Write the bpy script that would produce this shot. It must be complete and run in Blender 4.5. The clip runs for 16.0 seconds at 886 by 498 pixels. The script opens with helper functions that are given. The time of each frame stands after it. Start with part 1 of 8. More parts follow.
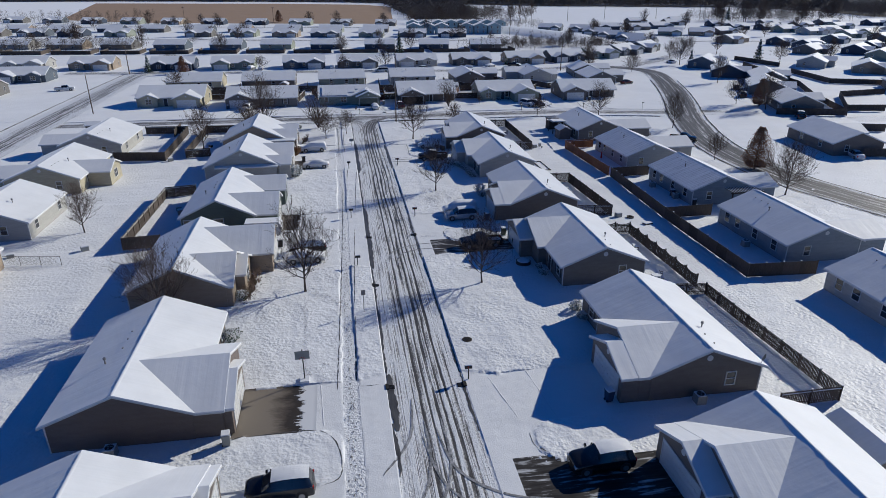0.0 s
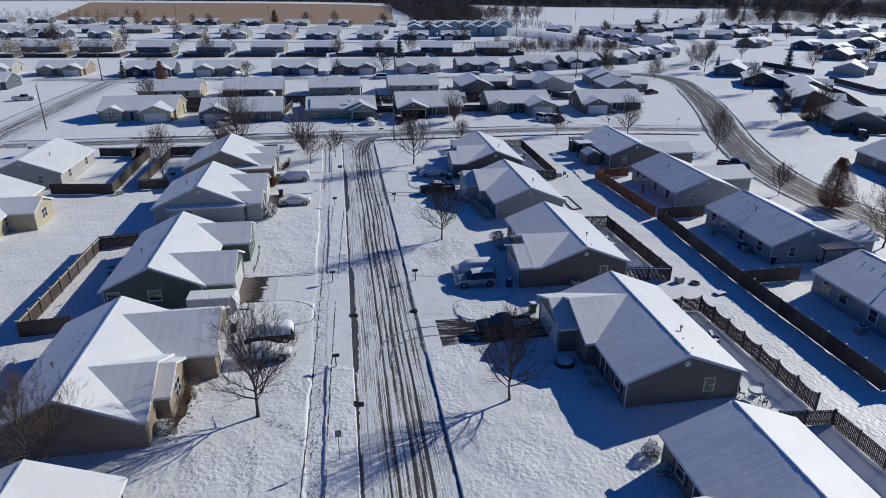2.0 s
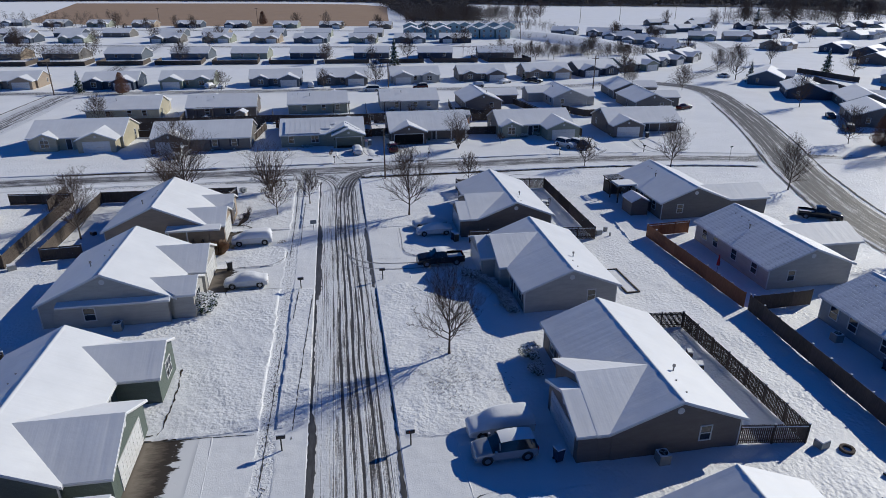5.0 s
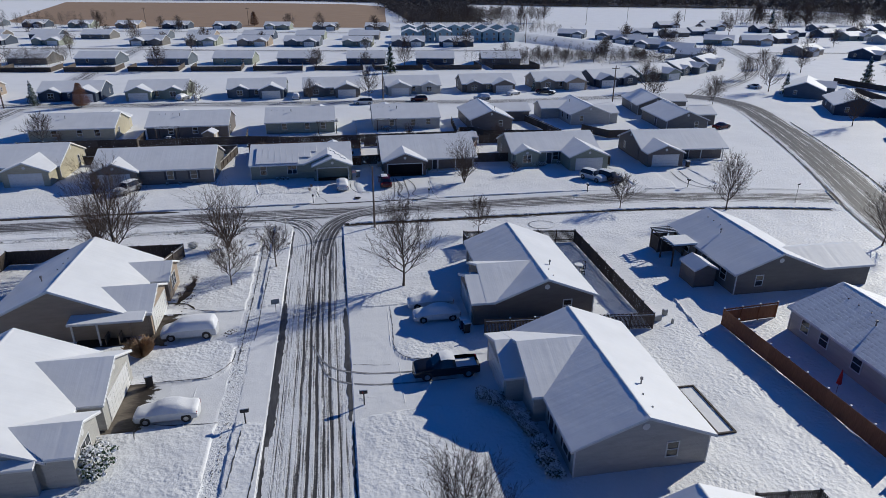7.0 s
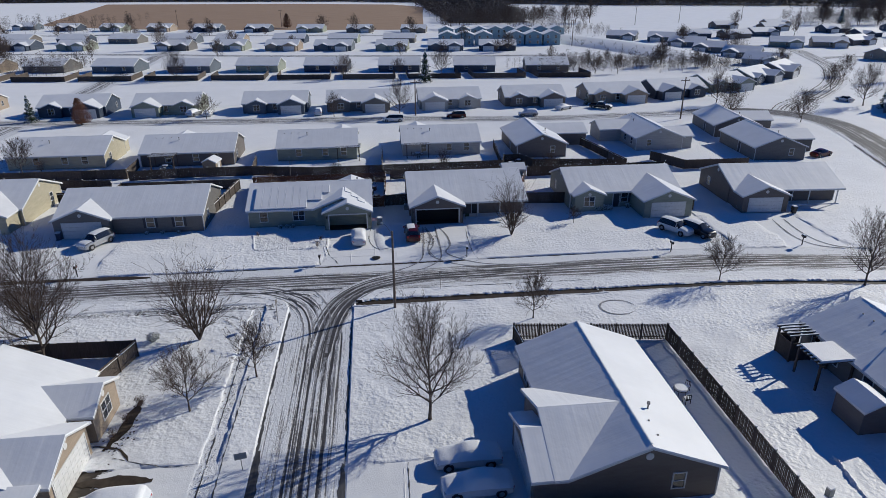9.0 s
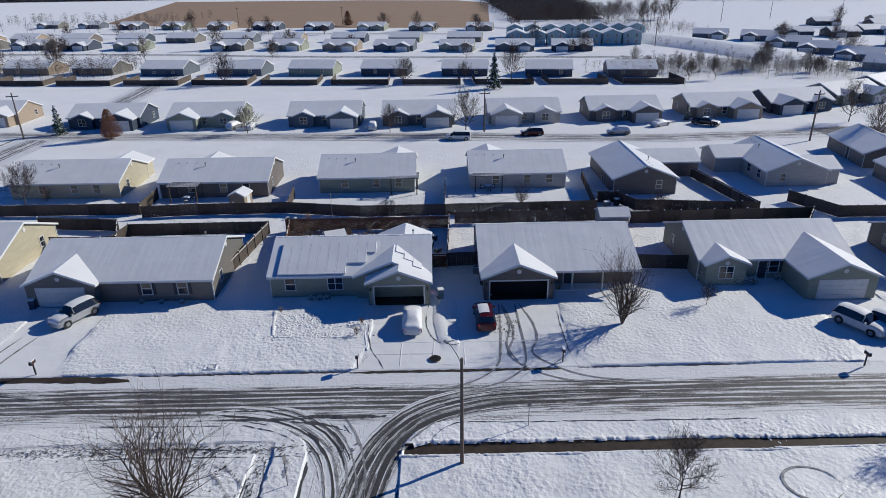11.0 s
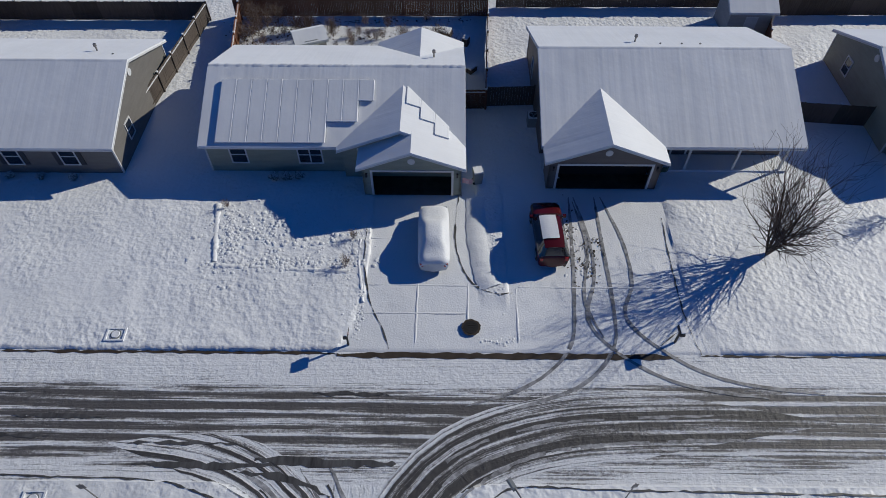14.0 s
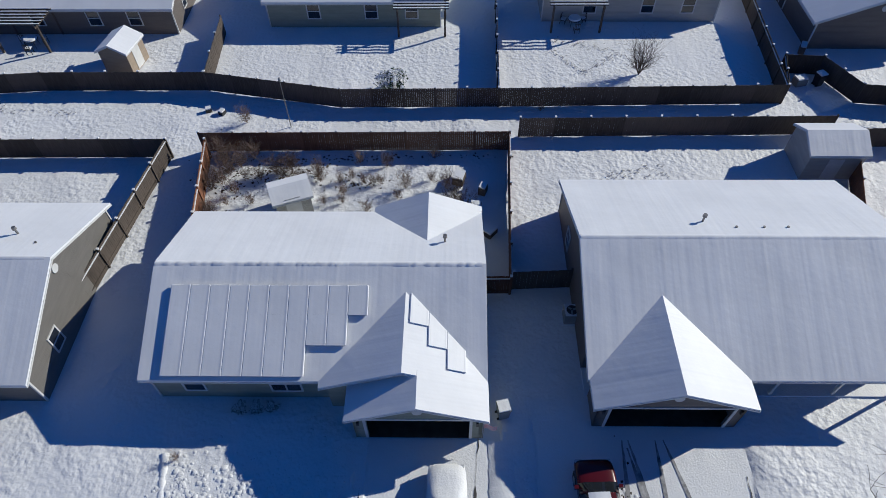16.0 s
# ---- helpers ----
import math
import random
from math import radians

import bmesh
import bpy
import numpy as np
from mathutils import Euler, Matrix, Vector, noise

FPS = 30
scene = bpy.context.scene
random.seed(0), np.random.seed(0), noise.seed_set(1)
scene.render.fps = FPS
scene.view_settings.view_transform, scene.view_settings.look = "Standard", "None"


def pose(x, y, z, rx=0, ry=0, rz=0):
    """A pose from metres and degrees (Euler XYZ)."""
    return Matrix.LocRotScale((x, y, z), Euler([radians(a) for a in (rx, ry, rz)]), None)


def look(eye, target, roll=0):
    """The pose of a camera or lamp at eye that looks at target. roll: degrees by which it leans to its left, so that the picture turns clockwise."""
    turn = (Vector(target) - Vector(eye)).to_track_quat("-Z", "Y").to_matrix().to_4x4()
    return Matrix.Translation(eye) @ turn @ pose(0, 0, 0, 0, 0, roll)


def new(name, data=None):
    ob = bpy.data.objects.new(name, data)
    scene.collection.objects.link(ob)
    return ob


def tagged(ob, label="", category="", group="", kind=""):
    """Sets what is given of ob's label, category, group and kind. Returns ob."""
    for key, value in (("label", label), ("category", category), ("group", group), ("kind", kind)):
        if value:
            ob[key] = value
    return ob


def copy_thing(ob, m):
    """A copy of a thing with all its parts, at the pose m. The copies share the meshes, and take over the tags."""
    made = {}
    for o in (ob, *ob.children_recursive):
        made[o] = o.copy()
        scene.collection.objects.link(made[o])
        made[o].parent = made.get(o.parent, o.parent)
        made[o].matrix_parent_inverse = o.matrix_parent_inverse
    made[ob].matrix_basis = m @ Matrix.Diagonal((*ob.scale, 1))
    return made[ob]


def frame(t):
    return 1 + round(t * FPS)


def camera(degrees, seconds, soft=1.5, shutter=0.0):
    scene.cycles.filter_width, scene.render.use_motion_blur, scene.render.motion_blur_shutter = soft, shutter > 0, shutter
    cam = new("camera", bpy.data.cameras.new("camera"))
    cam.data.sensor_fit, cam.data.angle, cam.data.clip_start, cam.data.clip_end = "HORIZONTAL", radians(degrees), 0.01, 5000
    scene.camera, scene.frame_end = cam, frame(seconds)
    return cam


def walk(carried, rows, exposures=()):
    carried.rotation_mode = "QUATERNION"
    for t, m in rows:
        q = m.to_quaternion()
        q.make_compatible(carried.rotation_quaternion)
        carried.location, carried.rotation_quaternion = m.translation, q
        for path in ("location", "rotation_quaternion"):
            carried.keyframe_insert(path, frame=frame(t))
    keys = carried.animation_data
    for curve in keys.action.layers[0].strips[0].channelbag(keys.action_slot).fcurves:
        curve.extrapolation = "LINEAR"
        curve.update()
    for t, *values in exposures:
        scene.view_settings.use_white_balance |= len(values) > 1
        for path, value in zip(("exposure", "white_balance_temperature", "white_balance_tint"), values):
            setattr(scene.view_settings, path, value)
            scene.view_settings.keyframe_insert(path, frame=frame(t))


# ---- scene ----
# ---- camera ----
cam = camera(70.0, 16.0, soft=0.55)
PATH = [
    (0, (0.446, 0.439, 32.782), (0.774, 2.25, 32.0), 0.1),
    (0.5, (1.329, 6.454, 32.663), (1.657, 8.264, 31.877), 0.3),
    (1, (2.159, 12.345, 32.359), (2.488, 14.155, 31.575), 0.3),
    (1.5, (2.938, 18.016, 32.231), (3.265, 19.827, 31.448), 0.3),
    (2, (3.664, 23.689, 32.159), (3.99, 25.501, 31.377), 0.3),
    (2.5, (4.337, 29.49, 32.178), (4.666, 31.3, 31.394), 0.3),
    (3, (5.067, 34.878, 32.178), (5.399, 36.689, 31.396), 0.2),
    (3.5, (5.78, 38.853, 32.117), (6.109, 40.664, 31.335), 0.2),
    (4, (6.469, 42.379, 32.177), (6.795, 44.189, 31.392), 0.1),
    (4.2, (6.696, 44.01, 32.179), (7.025, 45.82, 31.393), 0.1),
    (6.3, (10.202, 67.345, 32.004), (10.535, 69.155, 31.221), 0.04),
    (6.5, (10.582, 69.683, 32.049), (10.915, 71.492, 31.265), 0.14),
    (7, (11.359, 75.59, 32.04), (11.696, 77.398, 31.254), 0.27),
    (7.5, (12.237, 81.317, 31.874), (12.573, 83.127, 31.092), 0.19),
    (8, (13.14, 87.328, 31.806), (13.463, 89.14, 31.024), 0.07),
    (8.5, (14.115, 93.269, 31.829), (14.398, 95.087, 31.045), -0.15),
    (9, (14.88, 99.064, 32.207), (15.106, 100.888, 31.418), -0.32),
    (9.5, (15.269, 104.756, 32.291), (15.436, 106.587, 31.503), -0.5),
    (9.7, (15.357, 107.241, 32.306), (15.503, 109.075, 31.521), -0.7),
    (11.8, (14.908, 132.577, 31.322), (14.925, 134.39, 30.477), -0.5),
    (12, (14.907, 134.526, 31.213), (14.919, 136.267, 30.228), -0.4),
    (12.5, (14.638, 138.614, 30.841), (14.652, 140.0, 29.399), 0.1),
    (13, (14.273, 143.131, 30.935), (14.292, 144.349, 29.349), 0.4),
    (13.5, (13.905, 147.816, 30.778), (13.924, 149.046, 29.202), 0.3),
    (14, (13.72, 153.071, 30.773), (13.73, 154.317, 29.209), 0.0),
    (14.5, (13.663, 158.887, 30.903), (13.659, 160.136, 29.34), -0.5),
    (15, (13.554, 163.717, 31.322), (13.545, 164.96, 29.755), -0.6),
    (15.5, (13.366, 167.316, 31.343), (13.362, 168.561, 29.778), -0.6),
    (16, (13.374, 169.475, 31.317), (13.368, 170.726, 29.756), -0.8),
]
walk(cam, [(t, look(eye, target, roll)) for t, eye, target, roll in PATH], [(0.0, 0.07, 4450, 4), (7.0, 0.07, 4480, 4), (9.0, 0.1, 4500, 4), (12.0, 0.28, 4500, 4), (13.2, -0.05, 4520, 4), (14.5, 0.02, 4460, 3), (16.0, 0.22, 4420, 3)])

# ---- light ----
SUN_AZ, SUN_EL = 25.0, 26.2          # degrees from +x towards +y, and above the horizon
world = bpy.data.worlds.new("sky")
scene.world = world
world.use_nodes = True
wn = world.node_tree.nodes
sky = wn.new("ShaderNodeTexSky")
sky.sky_type = "NISHITA"
sky.sun_disc = False
sky.sun_elevation = radians(SUN_EL)
sky.sun_rotation = radians(90 - SUN_AZ)
sky.altitude = 200
sky.ozone_density = 10.0
sky.dust_density = 0.0
sky.air_density = 0.75
wn["Background"].inputs["Strength"].default_value = 0.05
world.node_tree.links.new(sky.outputs[0], wn["Background"].inputs["Color"])
sun = new("sun", bpy.data.lights.new("sun", "SUN"))
sun.data.energy = 4.8
sun.data.angle = radians(0.5)
sun.data.color = (0.975, 0.70, 0.41)
a, e = radians(SUN_AZ), radians(SUN_EL)
sun.matrix_world = look((300 * math.cos(a) * math.cos(e), 300 * math.sin(a) * math.cos(e), 300 * math.sin(e)), (0, 0, 0))
scene.view_settings.exposure = 0.0

# ---- materials ----


def material(name, rough=0.8, metal=0.0):
    """A new material; returns it, its node maker, its linker and the principled node."""
    mat = bpy.data.materials.new(name)
    mat.use_nodes = True
    nt = mat.node_tree
    bsdf = nt.nodes["Principled BSDF"]
    bsdf.inputs["Roughness"].default_value = rough
    bsdf.inputs["Metallic"].default_value = metal
    return mat, nt, bsdf


def node(nt, kind, **values):
    n = nt.nodes.new(kind)
    for key, value in values.items():
        n.inputs[key.replace("_", " ")].default_value = value
    return n


def coords(nt, scale=(1, 1, 1), turn=0.0, world_space=False):
    """Object or world coordinates in metres, scaled."""
    m = nt.nodes.new("ShaderNodeMapping")
    m.inputs["Scale"].default_value = scale
    m.inputs["Rotation"].default_value = (0, 0, turn)
    if world_space:
        nt.links.new(nt.nodes.new("ShaderNodeNewGeometry").outputs["Position"], m.inputs["Vector"])
    else:
        nt.links.new(nt.nodes.new("ShaderNodeTexCoord").outputs["Object"], m.inputs["Vector"])
    return m.outputs[0]


def noise_tex(nt, vec, scale, detail=3.0, rough=0.55):
    n = nt.nodes.new("ShaderNodeTexNoise")
    n.inputs["Scale"].default_value = scale
    n.inputs["Detail"].default_value = detail
    n.inputs["Roughness"].default_value = rough
    nt.links.new(vec, n.inputs["Vector"])
    return n.outputs["Fac"]


def ramp(nt, fac, stops):
    r = nt.nodes.new("ShaderNodeValToRGB")
    while len(r.color_ramp.elements) < len(stops):
        r.color_ramp.elements.new(0.5)
    for el, (p, c) in zip(r.color_ramp.elements, stops):
        el.position = p
        el.color = (*c, 1) if len(c) == 3 else c
    nt.links.new(fac, r.inputs["Fac"])
    return r.outputs["Color"]


def grey(v):
    return (v, v, v)


def mathn(nt, op, a, b=None):
    m = nt.nodes.new("ShaderNodeMath")
    m.operation = op
    for i, v in enumerate((a, b)):
        if v is None:
            continue
        if isinstance(v, (int, float)):
            m.inputs[i].default_value = v
        else:
            nt.links.new(v, m.inputs[i])
    return m.outputs[0]


def mix(nt, fac, a, b):
    m = nt.nodes.new("ShaderNodeMix")
    m.data_type = "RGBA"
    for socket, v in ((m.inputs[0], fac), (m.inputs[6], a), (m.inputs[7], b)):
        if isinstance(v, (int, float)):
            socket.default_value = v
        elif isinstance(v, tuple):
            socket.default_value = (*v, 1)
        else:
            nt.links.new(v, socket)
    return m.outputs[2]


def bump(nt, bsdf, height, dist, strength=1.0):
    b = nt.nodes.new("ShaderNodeBump")
    b.inputs["Distance"].default_value = dist
    b.inputs["Strength"].default_value = strength
    nt.links.new(height, b.inputs["Height"])
    nt.links.new(b.outputs[0], bsdf.inputs["Normal"])


SNOW = (0.74, 0.75, 0.77)
SNOW2 = (0.67, 0.68, 0.70)


def snow_material(name, lumps, lump_scale, fine=0.02, grass=0.0, stretch=(1, 1, 1)):
    """Snow: soft lumps and fine crust; grass: how much brown shows, dead grass on lawns, painted footprint shade on
    walks.
    """
    mat, nt, bsdf = material(name, 0.6)
    vec = coords(nt, world_space=True)
    big = noise_tex(nt, vec, 0.12, 2)
    mid = noise_tex(nt, vec, lump_scale, 1.6, 0.45)
    small = noise_tex(nt, coords(nt, world_space=True), 9.0, 3, 0.6)
    col = ramp(nt, big, [(0.3, SNOW2), (0.65, SNOW)])
    if grass:
        mask = ramp(nt, mathn(nt, "ADD", small, mathn(nt, "MULTIPLY", mid, 0.5)), [(0.30, grey(grass)), (0.44, grey(0))])
        col = mix(nt, mask, col, (0.23, 0.20, 0.15))
    nt.links.new(col, bsdf.inputs["Base Color"])
    calm = ramp(nt, noise_tex(nt, vec, 0.22, 3), [(0.36, grey(0.35)), (0.62, grey(1.0))])
    h = mathn(nt, "ADD", mathn(nt, "MULTIPLY", mathn(nt, "MULTIPLY", mid, calm), lumps), mathn(nt, "MULTIPLY", small, fine))
    bump(nt, bsdf, h, 1.0)
    bsdf.inputs["Specular IOR Level"].default_value = 0.95
    bsdf.inputs["Sheen Weight"].default_value = 0.35
    bsdf.inputs["Sheen Roughness"].default_value = 0.7
    return mat


def roof_snow_material(name, axis):
    """Snow on a roof, with soft streaks down the slope across the given local axis."""
    mat, nt, bsdf = material(name, 0.6)
    scale = (1.0, 0.035, 0.035) if axis == "x" else (0.035, 1.0, 0.035)
    streak = noise_tex(nt, coords(nt, scale), 1.7, 2, 0.5)
    soft = noise_tex(nt, coords(nt, world_space=True), 0.35, 3)
    fine = noise_tex(nt, coords(nt, world_space=True), 5.0, 3)
    nt.links.new(ramp(nt, soft, [(0.3, (0.68, 0.69, 0.71)), (0.7, (0.76, 0.77, 0.79))]), bsdf.inputs["Base Color"])
    h = mathn(nt, "ADD", mathn(nt, "MULTIPLY", streak, 0.026), mathn(nt, "MULTIPLY", fine, 0.004))
    h = mathn(nt, "ADD", h, mathn(nt, "MULTIPLY", soft, 0.04))
    bump(nt, bsdf, h, 1.0)
    bsdf.inputs["Specular IOR Level"].default_value = 0.7
    bsdf.inputs["Sheen Weight"].default_value = 0.4
    bsdf.inputs["Sheen Roughness"].default_value = 0.6
    return mat


def thin_snow_material(name):
    """A thin coat of snow through which the courses of the shingles show."""
    mat, nt, bsdf = material(name, 0.6)
    sep = nt.nodes.new("ShaderNodeSeparateXYZ")
    nt.links.new(coords(nt), sep.inputs[0])
    course = mathn(nt, "FRACT", mathn(nt, "MULTIPLY", sep.outputs[1], 1 / 0.42))
    streak = noise_tex(nt, coords(nt, (1.0, 0.12, 0.12)), 1.6, 3, 0.6)
    fine = noise_tex(nt, coords(nt, (1.0, 2.2, 1.0)), 3.5, 4, 0.65)
    f = mathn(nt, "ADD", mathn(nt, "MULTIPLY", course, 0.16), mathn(nt, "ADD", mathn(nt, "MULTIPLY", streak, 0.45), mathn(nt, "MULTIPLY", fine, 0.5)))
    nt.links.new(ramp(nt, f, [(0.40, (0.84, 0.85, 0.87)), (0.60, (0.70, 0.71, 0.74)), (0.76, (0.40, 0.41, 0.43))]), bsdf.inputs["Base Color"])
    bump(nt, bsdf, mathn(nt, "MULTIPLY", f, -0.05), 1.0)
    return mat


def road_material(name, axis, edge, width, stripes, base, mouth=False, uv=False, clear=None, dark=0.05, run=0.008):
    """Packed snow on asphalt with worn wheel tracks along the given local axis.
    edge, width: where the road begins across and how wide it is; stripes: (place across, half width, how bare) of the tracks; clear: where unworn snow begins again; dark: the barest tone; run: how drawn out the streaks are."""
    mat, nt, bsdf = material(name, 0.6)

    def along(k):
        return (1.0, k, 1.0) if axis == "y" else (k, 1.0, 1.0)

    def coords(nt, scale=(1, 1, 1)):
        m = nt.nodes.new("ShaderNodeMapping")
        m.inputs["Scale"].default_value = scale
        nt.links.new(nt.nodes.new("ShaderNodeTexCoord").outputs["UV" if uv else "Object"], m.inputs["Vector"])
        return m.outputs[0]

    sep = nt.nodes.new("ShaderNodeSeparateXYZ")
    nt.links.new(coords(nt), sep.inputs[0])
    across = sep.outputs[0 if axis == "y" else 1]
    if axis == "x":
        # the cross street bends away in the east
        q = mathn(nt, "MINIMUM", mathn(nt, "MAXIMUM", mathn(nt, "SUBTRACT", sep.outputs[0], 45.0), 0.0), 40.0)
        across = mathn(nt, "ADD", across, mathn(nt, "MULTIPLY", mathn(nt, "MULTIPLY", q, q), 0.0032))
    sway = noise_tex(nt, coords(nt, along(0.35)), 0.12, 2)
    wobble = noise_tex(nt, coords(nt, along(0.25)), 1.6, 3, 0.6)
    shifted = mathn(nt, "ADD", across, mathn(nt, "MULTIPLY", mathn(nt, "SUBTRACT", sway, 0.5), 0.9))
    shifted = mathn(nt, "ADD", shifted, mathn(nt, "MULTIPLY", mathn(nt, "SUBTRACT", wobble, 0.5), 0.16))
    place = mathn(nt, "MULTIPLY", mathn(nt, "SUBTRACT", shifted, edge), 1.0 / width)
    stops = [(0.0, grey(0.15))]
    for c, h, bare in stripes:
        p, w = (c - edge) / width, h / width
        stops += [(p - w * 1.35, grey(base)), (p - w * 0.6, grey(bare)), (p + w * 0.6, grey(bare)), (p + w * 1.35, grey(base))]
    if clear is not None:
        stops = stops[:30] + [((clear - edge) / width, grey(0.08))]
    profile = ramp(nt, place, stops[:31] + [(1.0, grey(0.05))])
    if mouth:
        # the churned mouth of the street keeps its snow
        fade = mathn(nt, "MULTIPLY", mathn(nt, "SUBTRACT", 161.0, sep.outputs[1]), 1 / 9.0)
        profile = mathn(nt, "MULTIPLY", profile, mathn(nt, "MINIMUM", mathn(nt, "MAXIMUM", fade, 0.25), 1.0))
    thin = noise_tex(nt, coords(nt, along(run)), 7.0, 4, 0.7)
    lines = ramp(nt, noise_tex(nt, coords(nt, along(run * 1.5)), 3.6, 2, 0.6), [(0.53, grey(0)), (0.61, grey(1))])
    wide = noise_tex(nt, coords(nt, along(run * 6)), 0.9, 3, 0.55)
    patch = noise_tex(nt, coords(nt, along(0.2)), 1.3, 5, 0.65)
    grain = noise_tex(nt, coords(nt, along(0.6)), 9.0, 4, 0.7)
    clump = noise_tex(nt, coords(nt), 2.6, 3, 0.6)
    v = mathn(nt, "MULTIPLY", profile, mathn(nt, "ADD", 0.35, mathn(nt, "MULTIPLY", wide, 1.15)))
    v = mathn(nt, "ADD", v, mathn(nt, "MULTIPLY", lines, mathn(nt, "MULTIPLY", mathn(nt, "ADD", profile, 0.06), 0.42)))
    v = mathn(nt, "ADD", v, mathn(nt, "MULTIPLY", mathn(nt, "SUBTRACT", thin, 0.5), 1.5))
    v = mathn(nt, "ADD", v, mathn(nt, "MULTIPLY", mathn(nt, "SUBTRACT", patch, 0.5), 0.75))
    v = mathn(nt, "ADD", v, mathn(nt, "MULTIPLY", mathn(nt, "SUBTRACT", grain, 0.5), 0.55))
    col = ramp(nt, v, [(0.26, (0.72, 0.73, 0.75)), (0.40, (0.50, 0.50, 0.52)), (0.50, (0.21, 0.205, 0.20)), (0.66, (dark * 1.06, dark, dark * 0.97))])
    nt.links.new(col, bsdf.inputs["Base Color"])
    worn = ramp(nt, v, [(0.25, grey(0)), (0.55, grey(1))])
    rut = mathn(nt, "ADD", mathn(nt, "MULTIPLY", worn, -0.035), mathn(nt, "MULTIPLY", thin, 0.03))
    rut = mathn(nt, "ADD", rut, mathn(nt, "MULTIPLY", clump, 0.06))
    bump(nt, bsdf, mathn(nt, "ADD", rut, mathn(nt, "MULTIPLY", grain, 0.02)), 1.0)
    return mat


def grain_material(name, c1, c2, scale=3.0, rough=0.8, stretch=(1, 1, 1), metal=0.0, relief=0.004, per_object=0.0):
    """Two tones mixed by noise at two sizes, with fine relief."""
    mat, nt, bsdf = material(name, rough, metal)
    f1 = noise_tex(nt, coords(nt, stretch), scale, 4, 0.6)
    f2 = noise_tex(nt, coords(nt, world_space=True), 0.5, 2)
    f = mathn(nt, "ADD", mathn(nt, "MULTIPLY", f1, 0.7), mathn(nt, "MULTIPLY", f2, 0.3))
    if per_object:
        info = nt.nodes.new("ShaderNodeObjectInfo")
        f = mathn(nt, "ADD", f, mathn(nt, "MULTIPLY", mathn(nt, "SUBTRACT", info.outputs["Random"], 0.5), per_object))
    nt.links.new(ramp(nt, f, [(0.32, c1), (0.68, c2)]), bsdf.inputs["Base Color"])
    bump(nt, bsdf, f1, relief)
    return mat


def siding_material(name, c):
    """Painted lap siding: boards 0.11 m high with shadowed laps, slightly weathered."""
    mat, nt, bsdf = material(name, 0.55)
    sep = nt.nodes.new("ShaderNodeSeparateXYZ")
    nt.links.new(coords(nt), sep.inputs[0])
    saw = mathn(nt, "FRACT", mathn(nt, "MULTIPLY", sep.outputs[2], 1 / 0.11))
    f = noise_tex(nt, coords(nt, (0.6, 0.6, 3)), 1.2, 3)
    d = tuple(x * 0.82 for x in c)
    col = ramp(nt, f, [(0.3, d), (0.7, c)])
    nt.links.new(col, bsdf.inputs["Base Color"])
    bump(nt, bsdf, mathn(nt, "MULTIPLY", saw, -0.012), 1.0)
    return mat


def plain_material(name, c, rough=0.5, metal=0.0, spec=0.5):
    mat, nt, bsdf = material(name, rough, metal)
    f = noise_tex(nt, coords(nt), 2.5, 3)
    d = tuple(x * 0.88 for x in c)
    nt.links.new(ramp(nt, f, [(0.3, d), (0.7, c)]), bsdf.inputs["Base Color"])
    bsdf.inputs["Specular IOR Level"].default_value = spec
    return mat


M_LAWN = snow_material("snow_on_lawn", 0.12, 2.7, 0.016, 0.3)
M_DRIVE = snow_material("smooth_snow", 0.05, 0.9, 0.02)
M_CAP = snow_material("snow_cap", 0.05, 1.5, 0.02)
M_ROOF_X = roof_snow_material("roof_snow_streaked", "x")
M_ROOF_Y = roof_snow_material("wing_snow_streaked", "y")
M_ROOF_THIN = thin_snow_material("thin_roof_snow")
M_STREET = road_material("packed_snow_street", "y", 3.0, 7.0, [(5.1, 0.07, 0.5), (5.7, 0.11, 0.74), (6.35, 0.09, 0.68), (6.95, 0.12, 0.8), (7.5, 0.08, 0.7), (8.1, 0.11, 0.76), (8.75, 0.06, 0.5)], 0.32, True)
M_CROSS = road_material("worn_cross_street", "x", 163.4, 7.0, [(164.9, 0.07, 0.5), (165.5, 0.2, 0.8), (166.15, 0.2, 0.74), (166.8, 0.16, 0.66), (167.4, 0.2, 0.86), (168.0, 0.15, 0.7), (168.5, 0.06, 0.5)], 0.37, clear=168.95, dark=0.085, run=0.02)
M_CURVE = road_material("worn_curved_road", "y", -4.2, 8.4, [(-3.1, 0.14, 0.7), (-2.3, 0.35, 0.95), (-1.2, 0.25, 0.85), (0.2, 0.3, 0.8), (1.3, 0.3, 0.95), (2.2, 0.35, 0.95), (3.1, 0.16, 0.7)], 0.61, uv=True)
M_LANE = road_material("packed_snow_side_street", "y", -3.6, 7.2, [(-2.0, 0.14, 0.6), (-1.0, 0.2, 0.75), (-0.2, 0.1, 0.5), (0.7, 0.2, 0.75), (1.5, 0.16, 0.65), (2.4, 0.08, 0.5)], 0.34, uv=True)


